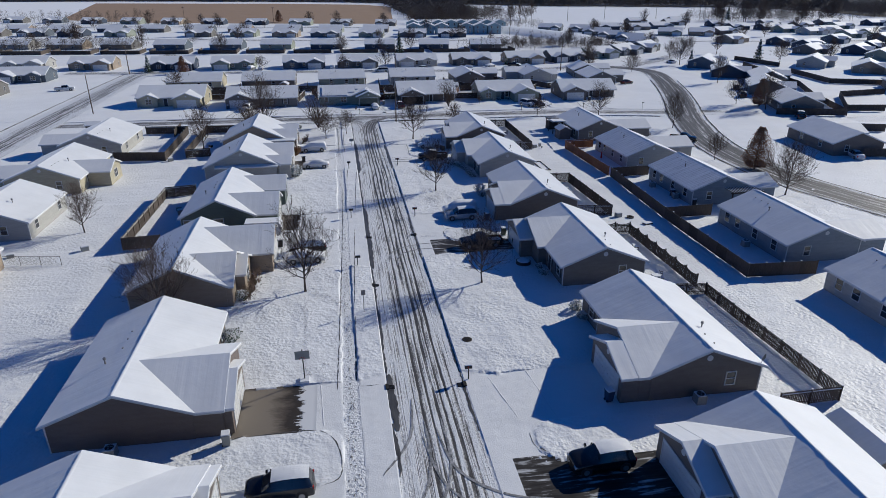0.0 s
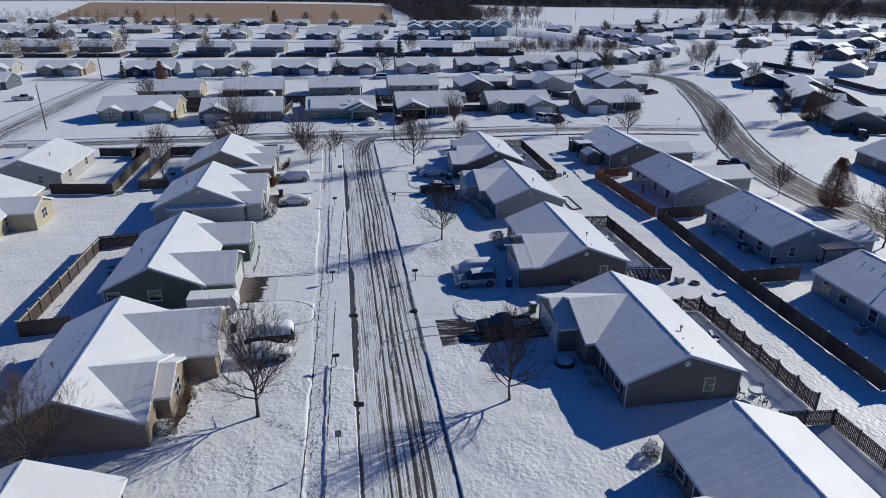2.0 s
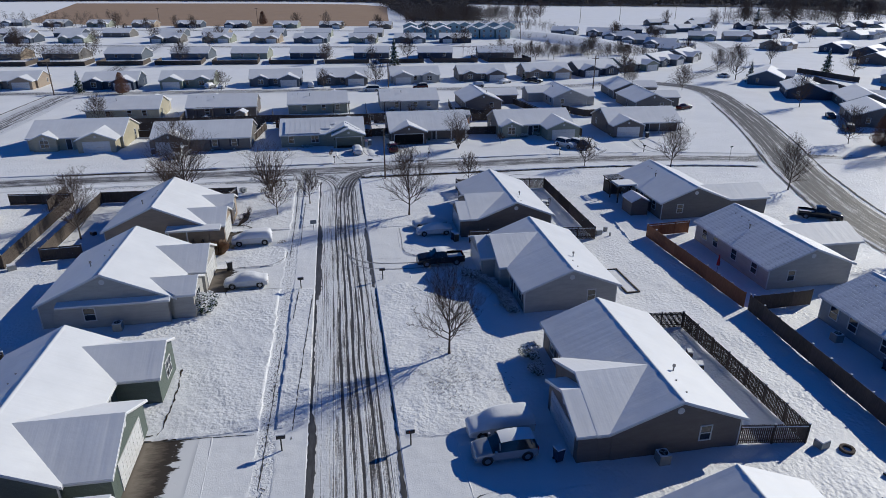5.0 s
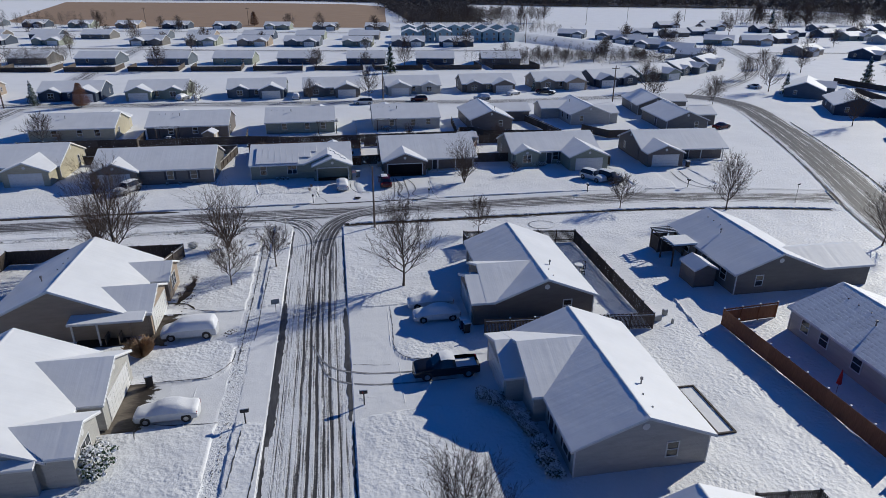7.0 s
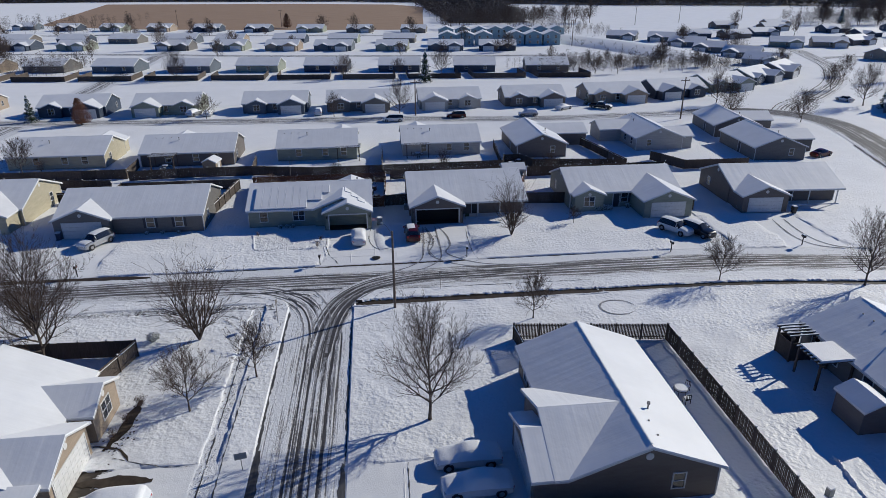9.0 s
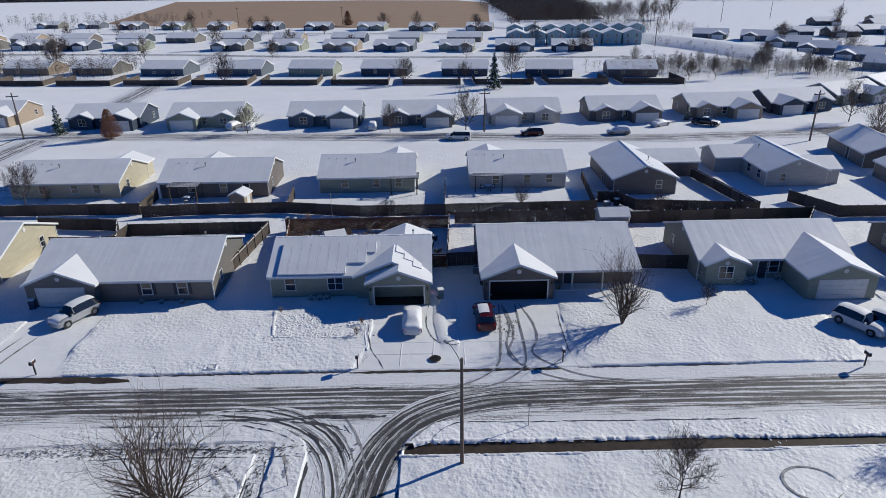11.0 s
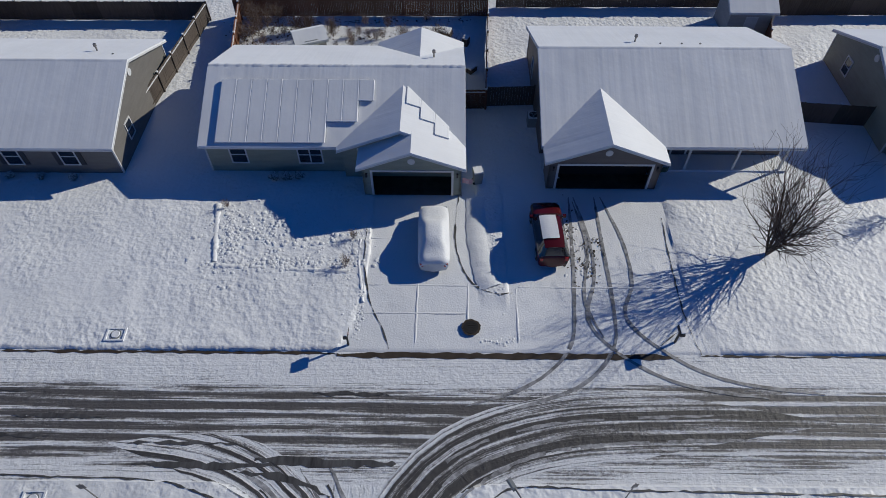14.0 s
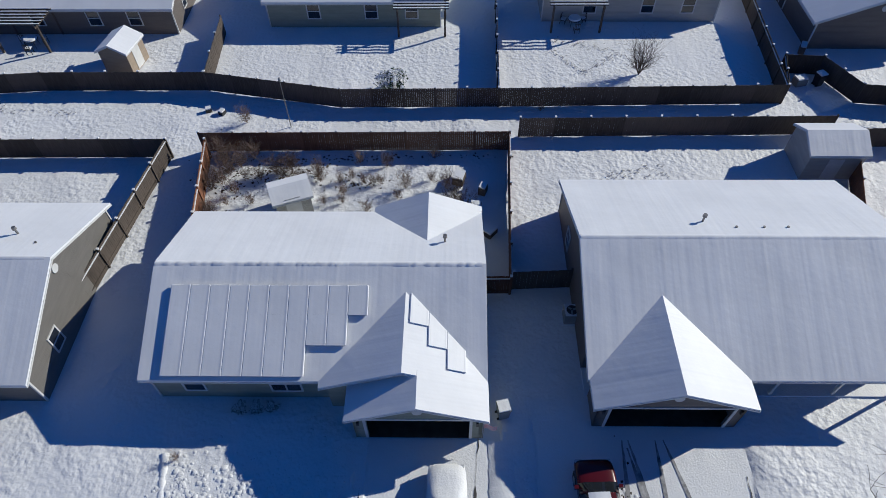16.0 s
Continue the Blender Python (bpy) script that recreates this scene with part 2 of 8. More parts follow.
def melt_material(name):
    """Dark wet concrete with blown streaks of leftover snow."""
    mat, nt, bsdf = material(name, 0.5)
    streak = noise_tex(nt, coords(nt, (0.35, 2.4, 1), 0.25), 1.3, 4, 0.6)
    patch = noise_tex(nt, coords(nt), 0.35, 3)
    f = mathn(nt, "ADD", mathn(nt, "MULTIPLY", streak, 0.7), mathn(nt, "MULTIPLY", patch, 0.3))
    nt.links.new(ramp(nt, f, [(0.40, (0.022, 0.019, 0.016)), (0.54, (0.05, 0.045, 0.04)), (0.58, (0.30, 0.30, 0.30)), (0.66, (0.62, 0.63, 0.65))]), bsdf.inputs["Base Color"])
    bump(nt, bsdf, f, 0.05)
    bsdf.inputs["Specular IOR Level"].default_value = 0.25
    return mat


M_BARE = melt_material("half_melted_driveway")
M_GUTTER = grain_material("wet_gutter", (0.028, 0.026, 0.024), (0.12, 0.118, 0.115), 2.5, 0.5, (1.5, 0.25, 1))
M_TURN = road_material("worn_turning_lane", "y", -2.0, 4.0, [(-1.3, 0.12, 0.6), (-0.75, 0.22, 0.85), (-0.1, 0.16, 0.75), (0.45, 0.2, 0.85), (1.05, 0.12, 0.7), (1.5, 0.06, 0.5)], 0.42, uv=True)
M_TURN_LIGHT = road_material("lightly_worn_turn", "y", -1.7, 3.4, [(-1.15, 0.06, 0.6), (-0.65, 0.09, 0.7), (-0.1, 0.05, 0.55), (0.4, 0.12, 0.75), (0.95, 0.06, 0.6), (1.3, 0.04, 0.5)], 0.24, uv=True)
M_TRACK = grain_material("wet_tyre_track", (0.07, 0.068, 0.066), (0.46, 0.46, 0.47), 3.5, 0.5)
M_WET = grain_material("wet_concrete", (0.032, 0.025, 0.018), (0.066, 0.053, 0.040), 2.0, 0.6)


def damp_material(name, edge):
    """Concrete drying out before a garage: pale towards the house, dark and wet where the snow melts; edge: where the snow begins, across."""
    mat, nt, bsdf = material(name, 0.55)
    sep = nt.nodes.new("ShaderNodeSeparateXYZ")
    nt.links.new(coords(nt), sep.inputs[0])
    blot = noise_tex(nt, coords(nt, (0.5, 1, 1)), 1.1, 4, 0.65)
    fine = noise_tex(nt, coords(nt, (0.35, 1.6, 1)), 5.0, 3, 0.6)
    f = mathn(nt, "ADD", mathn(nt, "SUBTRACT", sep.outputs[0], edge - 3.0), mathn(nt, "MULTIPLY", mathn(nt, "SUBTRACT", blot, 0.5), 2.6))
    f = mathn(nt, "ADD", f, mathn(nt, "MULTIPLY", mathn(nt, "SUBTRACT", fine, 0.5), 1.3))
    f = mathn(nt, "MULTIPLY", f, 0.25)
    nt.links.new(ramp(nt, f, [(0.15, (0.20, 0.175, 0.14)), (0.42, (0.09, 0.076, 0.06)), (0.55, (0.042, 0.035, 0.028)), (0.735, (0.045, 0.039, 0.033)), (0.765, SNOW2)]), bsdf.inputs["Base Color"])
    bump(nt, bsdf, ramp(nt, f, [(0.735, grey(0)), (0.78, grey(1))]), 0.05)
    bsdf.inputs["Specular IOR Level"].default_value = 0.25
    return mat


DAMP_EDGE = {1: -4.3, 3: -6.4, 4: -6.6, 5: -7.4}
M_DAMP = {k: damp_material("drying_concrete", x) for k, x in DAMP_EDGE.items()}
M_WET.node_tree.nodes["Principled BSDF"].inputs["Specular IOR Level"].default_value = 0.2
# the strong brown mask here paints the shade in deep footprints
M_WALK = snow_material("trodden_snow", 0.11, 4.2, 0.05, 0.6)
M_TRIM = plain_material("white_trim", (0.62, 0.62, 0.61), 0.45)
M_DOORW = plain_material("white_garage_door", (0.66, 0.66, 0.65), 0.4)
M_GLASS = plain_material("dark_window_glass", (0.018, 0.021, 0.027), 0.08, 0.0, 0.8)
# near-black colour standing in for the shade inside garages and storm drains
M_DARK = plain_material("painted_shade_black", (0.01, 0.01, 0.011), 0.9)
M_SHUT = plain_material("dark_shutter", (0.035, 0.04, 0.05), 0.6)
M_PIPE = plain_material("vent_metal", (0.25, 0.24, 0.23), 0.45, 0.6)
M_FENCE = grain_material("weathered_fence_wood", (0.042, 0.033, 0.026), (0.095, 0.077, 0.063), 2.0, 0.85, (6, 6, 0.6), per_object=0.35)
M_REDWOOD = grain_material("red_brown_fence_wood", (0.075, 0.035, 0.02), (0.15, 0.075, 0.045), 2.0, 0.85, (6, 6, 0.6), per_object=0.3)
M_CEDAR = grain_material("orange_cedar_wood", (0.125, 0.05, 0.022), (0.23, 0.105, 0.048), 2.0, 0.8, (6, 6, 0.6), per_object=0.2)
M_BARK = grain_material("grey_bark", (0.05, 0.04, 0.033), (0.11, 0.088, 0.072), 4.0, 0.9, (3, 3, 0.6))
M_TWIG = grain_material("brown_twigs", (0.05, 0.036, 0.029), (0.115, 0.085, 0.068), 3.0, 0.9)
M_LEAF = grain_material("dead_brown_leaves", (0.13, 0.06, 0.032), (0.24, 0.12, 0.065), 2.0, 0.85)
M_BRUSH = grain_material("grey_brown_brush", (0.10, 0.068, 0.05), (0.21, 0.155, 0.12), 3.0, 0.9)
M_STRAW = grain_material("dry_tan_grass", (0.20, 0.13, 0.07), (0.36, 0.25, 0.14), 3.0, 0.85)
M_NEEDLE = grain_material("dark_conifer_needles", (0.012, 0.028, 0.014), (0.04, 0.07, 0.03), 3.0, 0.8)
M_POLE = grain_material("weathered_pole_wood", (0.10, 0.075, 0.055), (0.19, 0.15, 0.12), 2.0, 0.85, (4, 4, 0.4))
M_BLACK = plain_material("black_metal", (0.02, 0.02, 0.022), 0.5)
M_RUBBER = plain_material("tyre_rubber", (0.02, 0.02, 0.02), 0.85)
M_RIM = plain_material("grey_alloy", (0.35, 0.35, 0.36), 0.3, 0.8)
M_LAMP = plain_material("clear_headlight", (0.55, 0.56, 0.58), 0.15)
M_RED = plain_material("red_tail_light", (0.35, 0.01, 0.01), 0.25)
M_GREEN = plain_material("dark_green_plastic", (0.02, 0.05, 0.03), 0.5)
M_BLUEBIN = plain_material("dark_blue_bin", (0.02, 0.035, 0.08), 0.5)
M_GREYBOX = plain_material("grey_utility_metal", (0.30, 0.31, 0.30), 0.5, 0.3)
M_IRON = plain_material("cast_iron_cover", (0.03, 0.028, 0.026), 0.6, 0.5)
M_FIELD = grain_material("stubble_field", (0.25, 0.17, 0.10), (0.36, 0.26, 0.17), 0.05, 0.95, (1, 4, 1))
M_FIELDSNOW = snow_material("open_field_snow", 0.1, 0.3, 0.02)
M_FOREST = grain_material("bare_forest", (0.075, 0.063, 0.054), (0.16, 0.135, 0.115), 0.4, 0.95)
M_REDPAINT = plain_material("red_car_paint", (0.07, 0.004, 0.006), 0.25)
M_SILVER = plain_material("silver_car_paint", (0.42, 0.43, 0.45), 0.25, 0.4)
M_BLACKCAR = plain_material("black_car_paint", (0.012, 0.012, 0.014), 0.2)
M_WHITECAR = plain_material("white_car_paint", (0.62, 0.63, 0.64), 0.25)
PAINT = {
    "taupe": siding_material("taupe_siding", (0.145, 0.127, 0.113)),
    "grey": siding_material("grey_siding", (0.16, 0.152, 0.14)),
    "tan": siding_material("tan_siding", (0.32, 0.26, 0.19)),
    "green": siding_material("dark_green_siding", (0.10, 0.125, 0.105)),
    "slate": siding_material("slate_blue_siding", (0.10, 0.12, 0.15)),
    "cream": siding_material("cream_siding", (0.45, 0.41, 0.29)),
    "sage": siding_material("sage_siding", (0.27, 0.29, 0.23)),
    "brown": siding_material("brown_siding", (0.15, 0.12, 0.10)),
    "townblue": siding_material("pale_blue_siding", (0.30, 0.40, 0.44)),
    "bluegrey": siding_material("light_blue_grey_siding", (0.24, 0.27, 0.30)),
    "pale": siding_material("pale_grey_siding", (0.42, 0.41, 0.38)),
    "navy": siding_material("navy_siding", (0.035, 0.05, 0.085)),
}

# ---- building blocks ----


def mesh_of(bm, mat, name="mesh", smooth=False):
    bmesh.ops.recalc_face_normals(bm, faces=bm.faces)
    me = bpy.data.meshes.new(name)
    bm.to_mesh(me)
    bm.free()
    me.materials.append(mat)
    if smooth:
        for p in me.polygons:
            p.use_smooth = True
    return me


def part(name, bm, mat, parent, label="", m=None, smooth=False):
    """One mesh object under a thing or a part. bm: a bmesh, or mesh data to share."""
    me = bm if isinstance(bm, bpy.types.Mesh) else mesh_of(bm, mat, name, smooth)
    ob = new(name, me)
    ob.parent = parent
    if m is not None:
        ob.matrix_basis = m
    if label:
        ob["label"] = label
    return ob


def thing(name, m, label, category, group=""):
    ob = new(name)
    ob.empty_display_size = 0.3
    ob.matrix_basis = m
    return tagged(ob, label, category, group)


def box(bm, x0, x1, y0, y1, z0, z1):
    v = [bm.verts.new(p) for p in ((x0, y0, z0), (x1, y0, z0), (x1, y1, z0), (x0, y1, z0), (x0, y0, z1), (x1, y0, z1), (x1, y1, z1), (x0, y1, z1))]
    for f in ((0, 3, 2, 1), (4, 5, 6, 7), (0, 1, 5, 4), (1, 2, 6, 5), (2, 3, 7, 6), (3, 0, 4, 7)):
        bm.faces.new([v[i] for i in f])
    return v


def boxes(*rows):
    bm = bmesh.new()
    for r in rows:
        box(bm, *r)
    return bm


def extrude_profile(bm, pts, axis, a, b):
    """A closed profile swept from a to b. axis 'x': pts are (y, z); axis 'y': pts are (x, z)."""
    def at(p, s):
        return (s, p[0], p[1]) if axis == "x" else (p[0], s, p[1])
    va = [bm.verts.new(at(p, a)) for p in pts]
    vb = [bm.verts.new(at(p, b)) for p in pts]
    n = len(pts)
    bm.faces.new(va)
    bm.faces.new(vb[::-1])
    for i in range(n):
        bm.faces.new((va[i], vb[i], vb[(i + 1) % n], va[(i + 1) % n]))


def cyl(bm, p, q, r0, r1=None, n=10):
    """A tapered tube with caps from p to q."""
    p, q = Vector(p), Vector(q)
    r1 = r0 if r1 is None else r1
    d = (q - p).normalized()
    u = d.orthogonal().normalized()
    w = d.cross(u)
    ra, rb = [], []
    for i in range(n):
        t = 2 * math.pi * i / n
        o = u * math.cos(t) + w * math.sin(t)
        ra.append(bm.verts.new(p + o * r0))
        rb.append(bm.verts.new(q + o * r1))
    for i in range(n):
        bm.faces.new((ra[i], ra[(i + 1) % n], rb[(i + 1) % n], rb[i]))
    bm.faces.new(ra[::-1])
    bm.faces.new(rb)


def soften(bm, width, segments=2, angle=0.5):
    edges = [ed for ed in bm.edges if len(ed.link_faces) == 2 and ed.calc_face_angle(0) > angle]
    bmesh.ops.bevel(bm, geom=edges, offset=width, segments=segments, profile=0.6, affect="EDGES", clamp_overlap=True)


# ---- houses ----
PITCH, EAVE, OVER = 0.40, 2.52, 0.42


def gable_slab(W, h, axis, a, b, c, over, lift, thick, soft=0.0, pitch=PITCH):
    """A bent slab over a gable: two slopes with an overhang at the eaves."""
    bm = bmesh.new()
    k = W / 2 + over
    z0, z1 = h - over * pitch + lift, h + W / 2 * pitch + lift
    extrude_profile(bm, [(c - k, z0), (c, z1), (c + k, z0), (c + k, z0 + thick), (c, z1 + thick), (c - k, z0 + thick)], axis, a, b)
    if soft:
        soften(bm, soft, 2, 0.3)
    return bm


def wing_slab(W, h, front, line, meet, c, over, lift, thick, soft, pitch, end=99.0):
    """The gable roof of a wing: full width out to the front, and narrowing along the valleys behind the main eave line; it stops at the house's own end."""
    bm = bmesh.new()
    top = h + W / 2 * pitch + lift
    k = W / 2 + over
    rows = []
    for y, w in ((front, k), (line, k), (meet, max(0.15, k + 0.22 - abs(line - meet)))):
        lo, hi = min(w, end + c), min(w, end - c)
        rows.append([bm.verts.new((c + x, y, top - abs(x) * pitch + up)) for x, up in ((-lo, 0), (0, 0), (hi, 0), (hi, thick), (0, thick), (-lo, thick))])
    for a0, b0 in zip(rows, rows[1:]):
        for i in range(6):
            bm.faces.new((a0[i], a0[(i + 1) % 6], b0[(i + 1) % 6], b0[i]))
    for row in (rows[0], rows[-1]):
        bm.faces.new((row[0], row[1], row[4], row[5]))
        bm.faces.new((row[1], row[2], row[3], row[4]))
    if soft:
        soften(bm, soft, 2, 0.3)
    return bm


WINDOW_MESHES = {}


def lattice(xs, zs, holes, y0, y1):
    """A plate in the x-z plane with rectangular holes, as one connected solid. holes: cells (i, k) left out."""
    bm = bmesh.new()
    grid = {}
    for yy in (y0, y1):
        for i, x in enumerate(xs):
            for k, z in enumerate(zs):
                grid[i, k, yy] = bm.verts.new((x, yy, z))
    cells = {(i, k) for i in range(len(xs) - 1) for k in range(len(zs) - 1)} - set(holes)
    for i, k in cells:
        for yy in (y0, y1):
            bm.faces.new([grid[i, k, yy], grid[i + 1, k, yy], grid[i + 1, k + 1, yy], grid[i, k + 1, yy]])
        for di, dk, a0, b0 in ((-1, 0, (i, k), (i, k + 1)), (1, 0, (i + 1, k), (i + 1, k + 1)), (0, -1, (i, k), (i + 1, k)), (0, 1, (i, k + 1), (i + 1, k + 1))):
            if (i + di, k + dk) not in cells:
                bm.faces.new([grid[(*a0, y0)], grid[(*b0, y0)], grid[(*b0, y1)], grid[(*a0, y1)]])
    bmesh.ops.delete(bm, geom=[v for v in bm.verts if not v.link_faces], context="VERTS")
    return bm


def window(parent, x, y, z, yaw, w=0.9, h=1.4, shutters=False):
    """A white double-hung window on a wall, with frame, two sashes and dark panes."""
    key = (w, h)
    if key not in WINDOW_MESHES:
        t = 0.09
        if w > 1.3:
            fr = lattice((-w / 2 - t, -w / 2, -0.04, 0.04, w / 2, w / 2 + t), (-t, 0, h / 2 - 0.03, h / 2 + 0.03, h, h + t), [(1, 1), (1, 3), (3, 1), (3, 3)], -0.06, 0.02)
        else:
            fr = lattice((-w / 2 - t, -w / 2, w / 2, w / 2 + t), (-t, 0, h / 2 - 0.03, h / 2 + 0.03, h, h + t), [(1, 1), (1, 3)], -0.06, 0.02)
        pa = boxes((-w / 2 + 0.002, w / 2 - 0.002, -0.02, 0.0, 0.002, h - 0.002))
        sh = boxes((-0.17, 0.17, -0.05, 0.0, -0.05, h + 0.05))
        for i in range(8):
            box(sh, -0.13, 0.13, -0.06, -0.05, 0.05 + i * h / 8, 0.05 + i * h / 8 + 0.07)
        WINDOW_MESHES[key] = (mesh_of(fr, M_TRIM, "window_frame"), mesh_of(pa, M_GLASS, "pane"), mesh_of(sh, M_SHUT, "shutter"))
    fr, pa, sh = WINDOW_MESHES[key]
    win = part("window", fr, None, parent, "", pose(x, y, z, 0, 0, yaw))
    part("pane", pa, None, win)
    if shutters:
        for s in (-1, 1):
            part("shutter", sh, None, win, "dark louvred shutter", pose(s * (w / 2 + 0.28), 0, 0))
    return win


def garage_door(parent, x, y, w, h=2.15):
    bm = bmesh.new()
    for i in range(4):
        box(bm, x - w / 2, x + w / 2, y - 0.03, y + 0.03, i * h / 4 + 0.01, (i + 1) * h / 4 - 0.012)
        for k in range(8):
            c = x - w / 2 + (k + 0.5) * w / 8
            box(bm, c - w / 20, c + w / 20, y - 0.045, y - 0.03, i * h / 4 + 0.1, (i + 1) * h / 4 - 0.1)
    part("garage_door", bm, M_DOORW, parent, "white sectional garage door")
    fr = lattice((x - w / 2 - 0.12, x - w / 2, x + w / 2, x + w / 2 + 0.12), (0, h, h + 0.12), [(1, 0)], y - 0.06, y + 0.02)
    part("door_trim", fr, M_TRIM, parent)


def entry_door(parent, x, y):
    bm = boxes((x - 0.46, x + 0.46, y - 0.05, y + 0.02, 0.15, 2.2))
    box(bm, x - 0.3, x + 0.3, y - 0.065, y - 0.05, 1.3, 2.0)
    box(bm, x - 0.3, x + 0.3, y - 0.065, y - 0.05, 0.35, 1.1)
    part("front_door", bm, M_SHUT, parent, "dark panelled front door")
    fr = lattice((x - 0.58, x - 0.46, x + 0.46, x + 0.58), (0.1, 2.2, 2.32), [(1, 0)], y - 0.06, y + 0.02)
    part("door_frame", fr, M_TRIM, parent)


def house(m, L, W, wings=(), paint="taupe", label="", group="", porch=0.0, front=(), back=(), ends=True, vents=(), fine=True, eave=EAVE, door=True, end_at=0.45, beads=0.02, pitch=PITCH, cover=None):
    """A one-storey house: ridge along local x, front to -y.
    wings: (x centre, width, projection from the front wall, kind), projection below 0 is to the back; porch: depth of a recessed front, with posts.
    front, back: x places of windows; vents: (x, y) of roof pipes."""
    wall = PAINT[paint]
    ob = thing("house", m, label or "single-storey house with snow-covered roof", "house", group)
    hx, hy = L / 2, W / 2
    # main body; a recessed front leaves a porch under the roof
    bm = bmesh.new()
    top = eave + hy * pitch
    if porch:
        extrude_profile(bm, [(-hy + porch, 0), (hy, 0), (hy, eave), (0, top), (-hy + porch, eave + porch * pitch)], "x", -hx, hx)
    else:
        extrude_profile(bm, [(-hy, 0), (hy, 0), (hy, eave), (0, top), (-hy, eave)], "x", -hx, hx)
    part("wall", bm, wall, ob)
    part("roof", gable_slab(W, eave, "x", -hx - 0.3, hx + 0.3, 0, OVER, 0.0, 0.12, 0.0, pitch), M_TRIM, ob, "white fascia and roof deck")
    part("snow_layer", gable_slab(W, eave, "x", -hx - 0.28, hx + 0.28, 0, OVER - 0.02, 0.12, 0.13, 0.07 if fine else 0, pitch), cover or M_ROOF_X, ob, "snow on the main roof")
    if fine:
        # a beaded line of snow along the ridge vent
        rb = random.Random(int(L * 31 + m[0][3] * 7))
        bm = bmesh.new()
        z = top + 0.25
        rows = []
        step = 0.45 if beads < 0.03 else 0.16
        for i in range(int((L + 0.4) / step) + 1):
            x = -hx - 0.2 + i * step + rb.uniform(-0.04, 0.04)
            h = beads * rb.choice((0.0, 0.5, 1.0))
            rows.append([bm.verts.new((x, -0.2, z - 0.1)), bm.verts.new((x, -0.07, z + h)), bm.verts.new((x, 0.07, z + h)), bm.verts.new((x, 0.2, z - 0.1))])
        for r0, r1 in zip(rows, rows[1:]):
            for k in range(3):
                bm.faces.new((r0[k], r1[k], r1[k + 1], r0[k + 1]))
        part("ridge_snow", bm, M_ROOF_X, ob, "beaded snow along the ridge", smooth=True)
    if porch:
        for x in front or (hx - 1.0, hx - 3.5):
            part("porch_post", boxes((x - 0.07, x + 0.07, -hy + 0.08, -hy + 0.22, 0, eave + 0.02)), M_TRIM, ob)
        part("porch_floor", boxes((-hx, hx, -hy, -hy + porch, 0.0, 0.12)), M_DRIVE, ob)
    fy = -hy + porch
    if fine:
        for x in (-hx, hx):
            flush = any(proj > 0 and wx - ww / 2 - 0.2 < x < wx + ww / 2 + 0.2 for wx, ww, proj, k in wings)
            for y in (hy,) if flush else (fy, hy):
                part("corner_trim", boxes((x - 0.05, x + 0.05, y - 0.05, y + 0.05, 0, eave - 0.02)), M_TRIM, ob)
    for wx, ww, proj, kind in wings:
        s = -1 if proj > 0 else 1
        reach = abs(proj)
        ya, yb = s * (hy + reach), s * 0.6
        we = eave
        ridge = we + ww / 2 * pitch
        # the wing's roof runs back until it meets the main slope
        meet = s * max(0.15, hy - (ridge - eave) / pitch - 0.35)
        behind = [abs(p) for x2, w2, p, k2 in wings if p * proj > 0 and abs(p) < reach and w2 > ww and x2 - w2 / 2 - 0.3 <= wx - ww / 2 and wx + ww / 2 <= x2 + w2 / 2 + 0.3]
        if behind:
            meet = s * (hy + max(behind) - 0.02)
        if kind == "open":
            t = 0.16
            op, oh = ww - 1.3, 2.15
            w = boxes((wx - ww / 2, wx - ww / 2 + t, ya, s * hy, 0, we), (wx + ww / 2 - t, wx + ww / 2, ya, s * hy, 0, we),
                      (wx - ww / 2, wx - op / 2, ya, ya + t, 0, oh), (wx + op / 2, wx + ww / 2, ya, ya + t, 0, oh), (wx - ww / 2, wx + ww / 2, ya, ya + t, oh, we))
            extrude_profile(w, [(wx - ww / 2, we), (wx + ww / 2, we), (wx, ridge)], "y", ya, ya + t)
            part("wing_wall", w, wall, ob)
            # a solid block before the back wall paints the garage's inner shade
            part("garage_shade", boxes((wx - op / 2 - 0.3, wx + op / 2 + 0.3, s * hy - 0.4, s * hy - 0.02, 0, 2.4)), M_DARK, ob, "near-black block painting the shade inside the open garage")
            part("door_track", boxes((wx - op / 2, wx + op / 2, ya + 0.25, ya + 2.2, 2.2, 2.26)), M_DOORW, ob, "raised garage door under the ceiling")
            part("garage_floor", boxes((wx - ww / 2 + t, wx + ww / 2 - t, ya, s * hy - 0.4, 0, 0.06)), M_WET, ob)
            fr = lattice((wx - op / 2 - 0.14, wx - op / 2, wx + op / 2, wx + op / 2 + 0.14), (0, oh, oh + 0.14), [(1, 0)], ya - 0.04, ya + 0.02)
            part("door_trim", fr, M_TRIM, ob)
            for x in (wx - op / 2 - 0.38, wx + op / 2 + 0.38):
                part("wall_lamp", boxes((x - 0.06, x + 0.06, ya - 0.14, ya - 0.02, 1.75, 2.05)), M_BLACK, ob)
        else:
            lo, hi = max(wx - ww / 2, -hx), min(wx + ww / 2, hx)
            w = bmesh.new()
            extrude_profile(w, [(lo, 0), (hi, 0), (hi, ridge - (hi - wx) * pitch), (wx, ridge), (lo, ridge - (wx - lo) * pitch)], "y", ya, yb)
            part("wing_wall", w, wall, ob)
        fo = ya + s * 0.3
        line = meet + s * 0.05 if behind else s * (hy + OVER)
        part("wing_roof", wing_slab(ww, we, fo, line, meet, wx, 0.36, 0.0, 0.11, 0.0, pitch, hx + 0.32), M_TRIM, ob, "white fascia and roof deck")
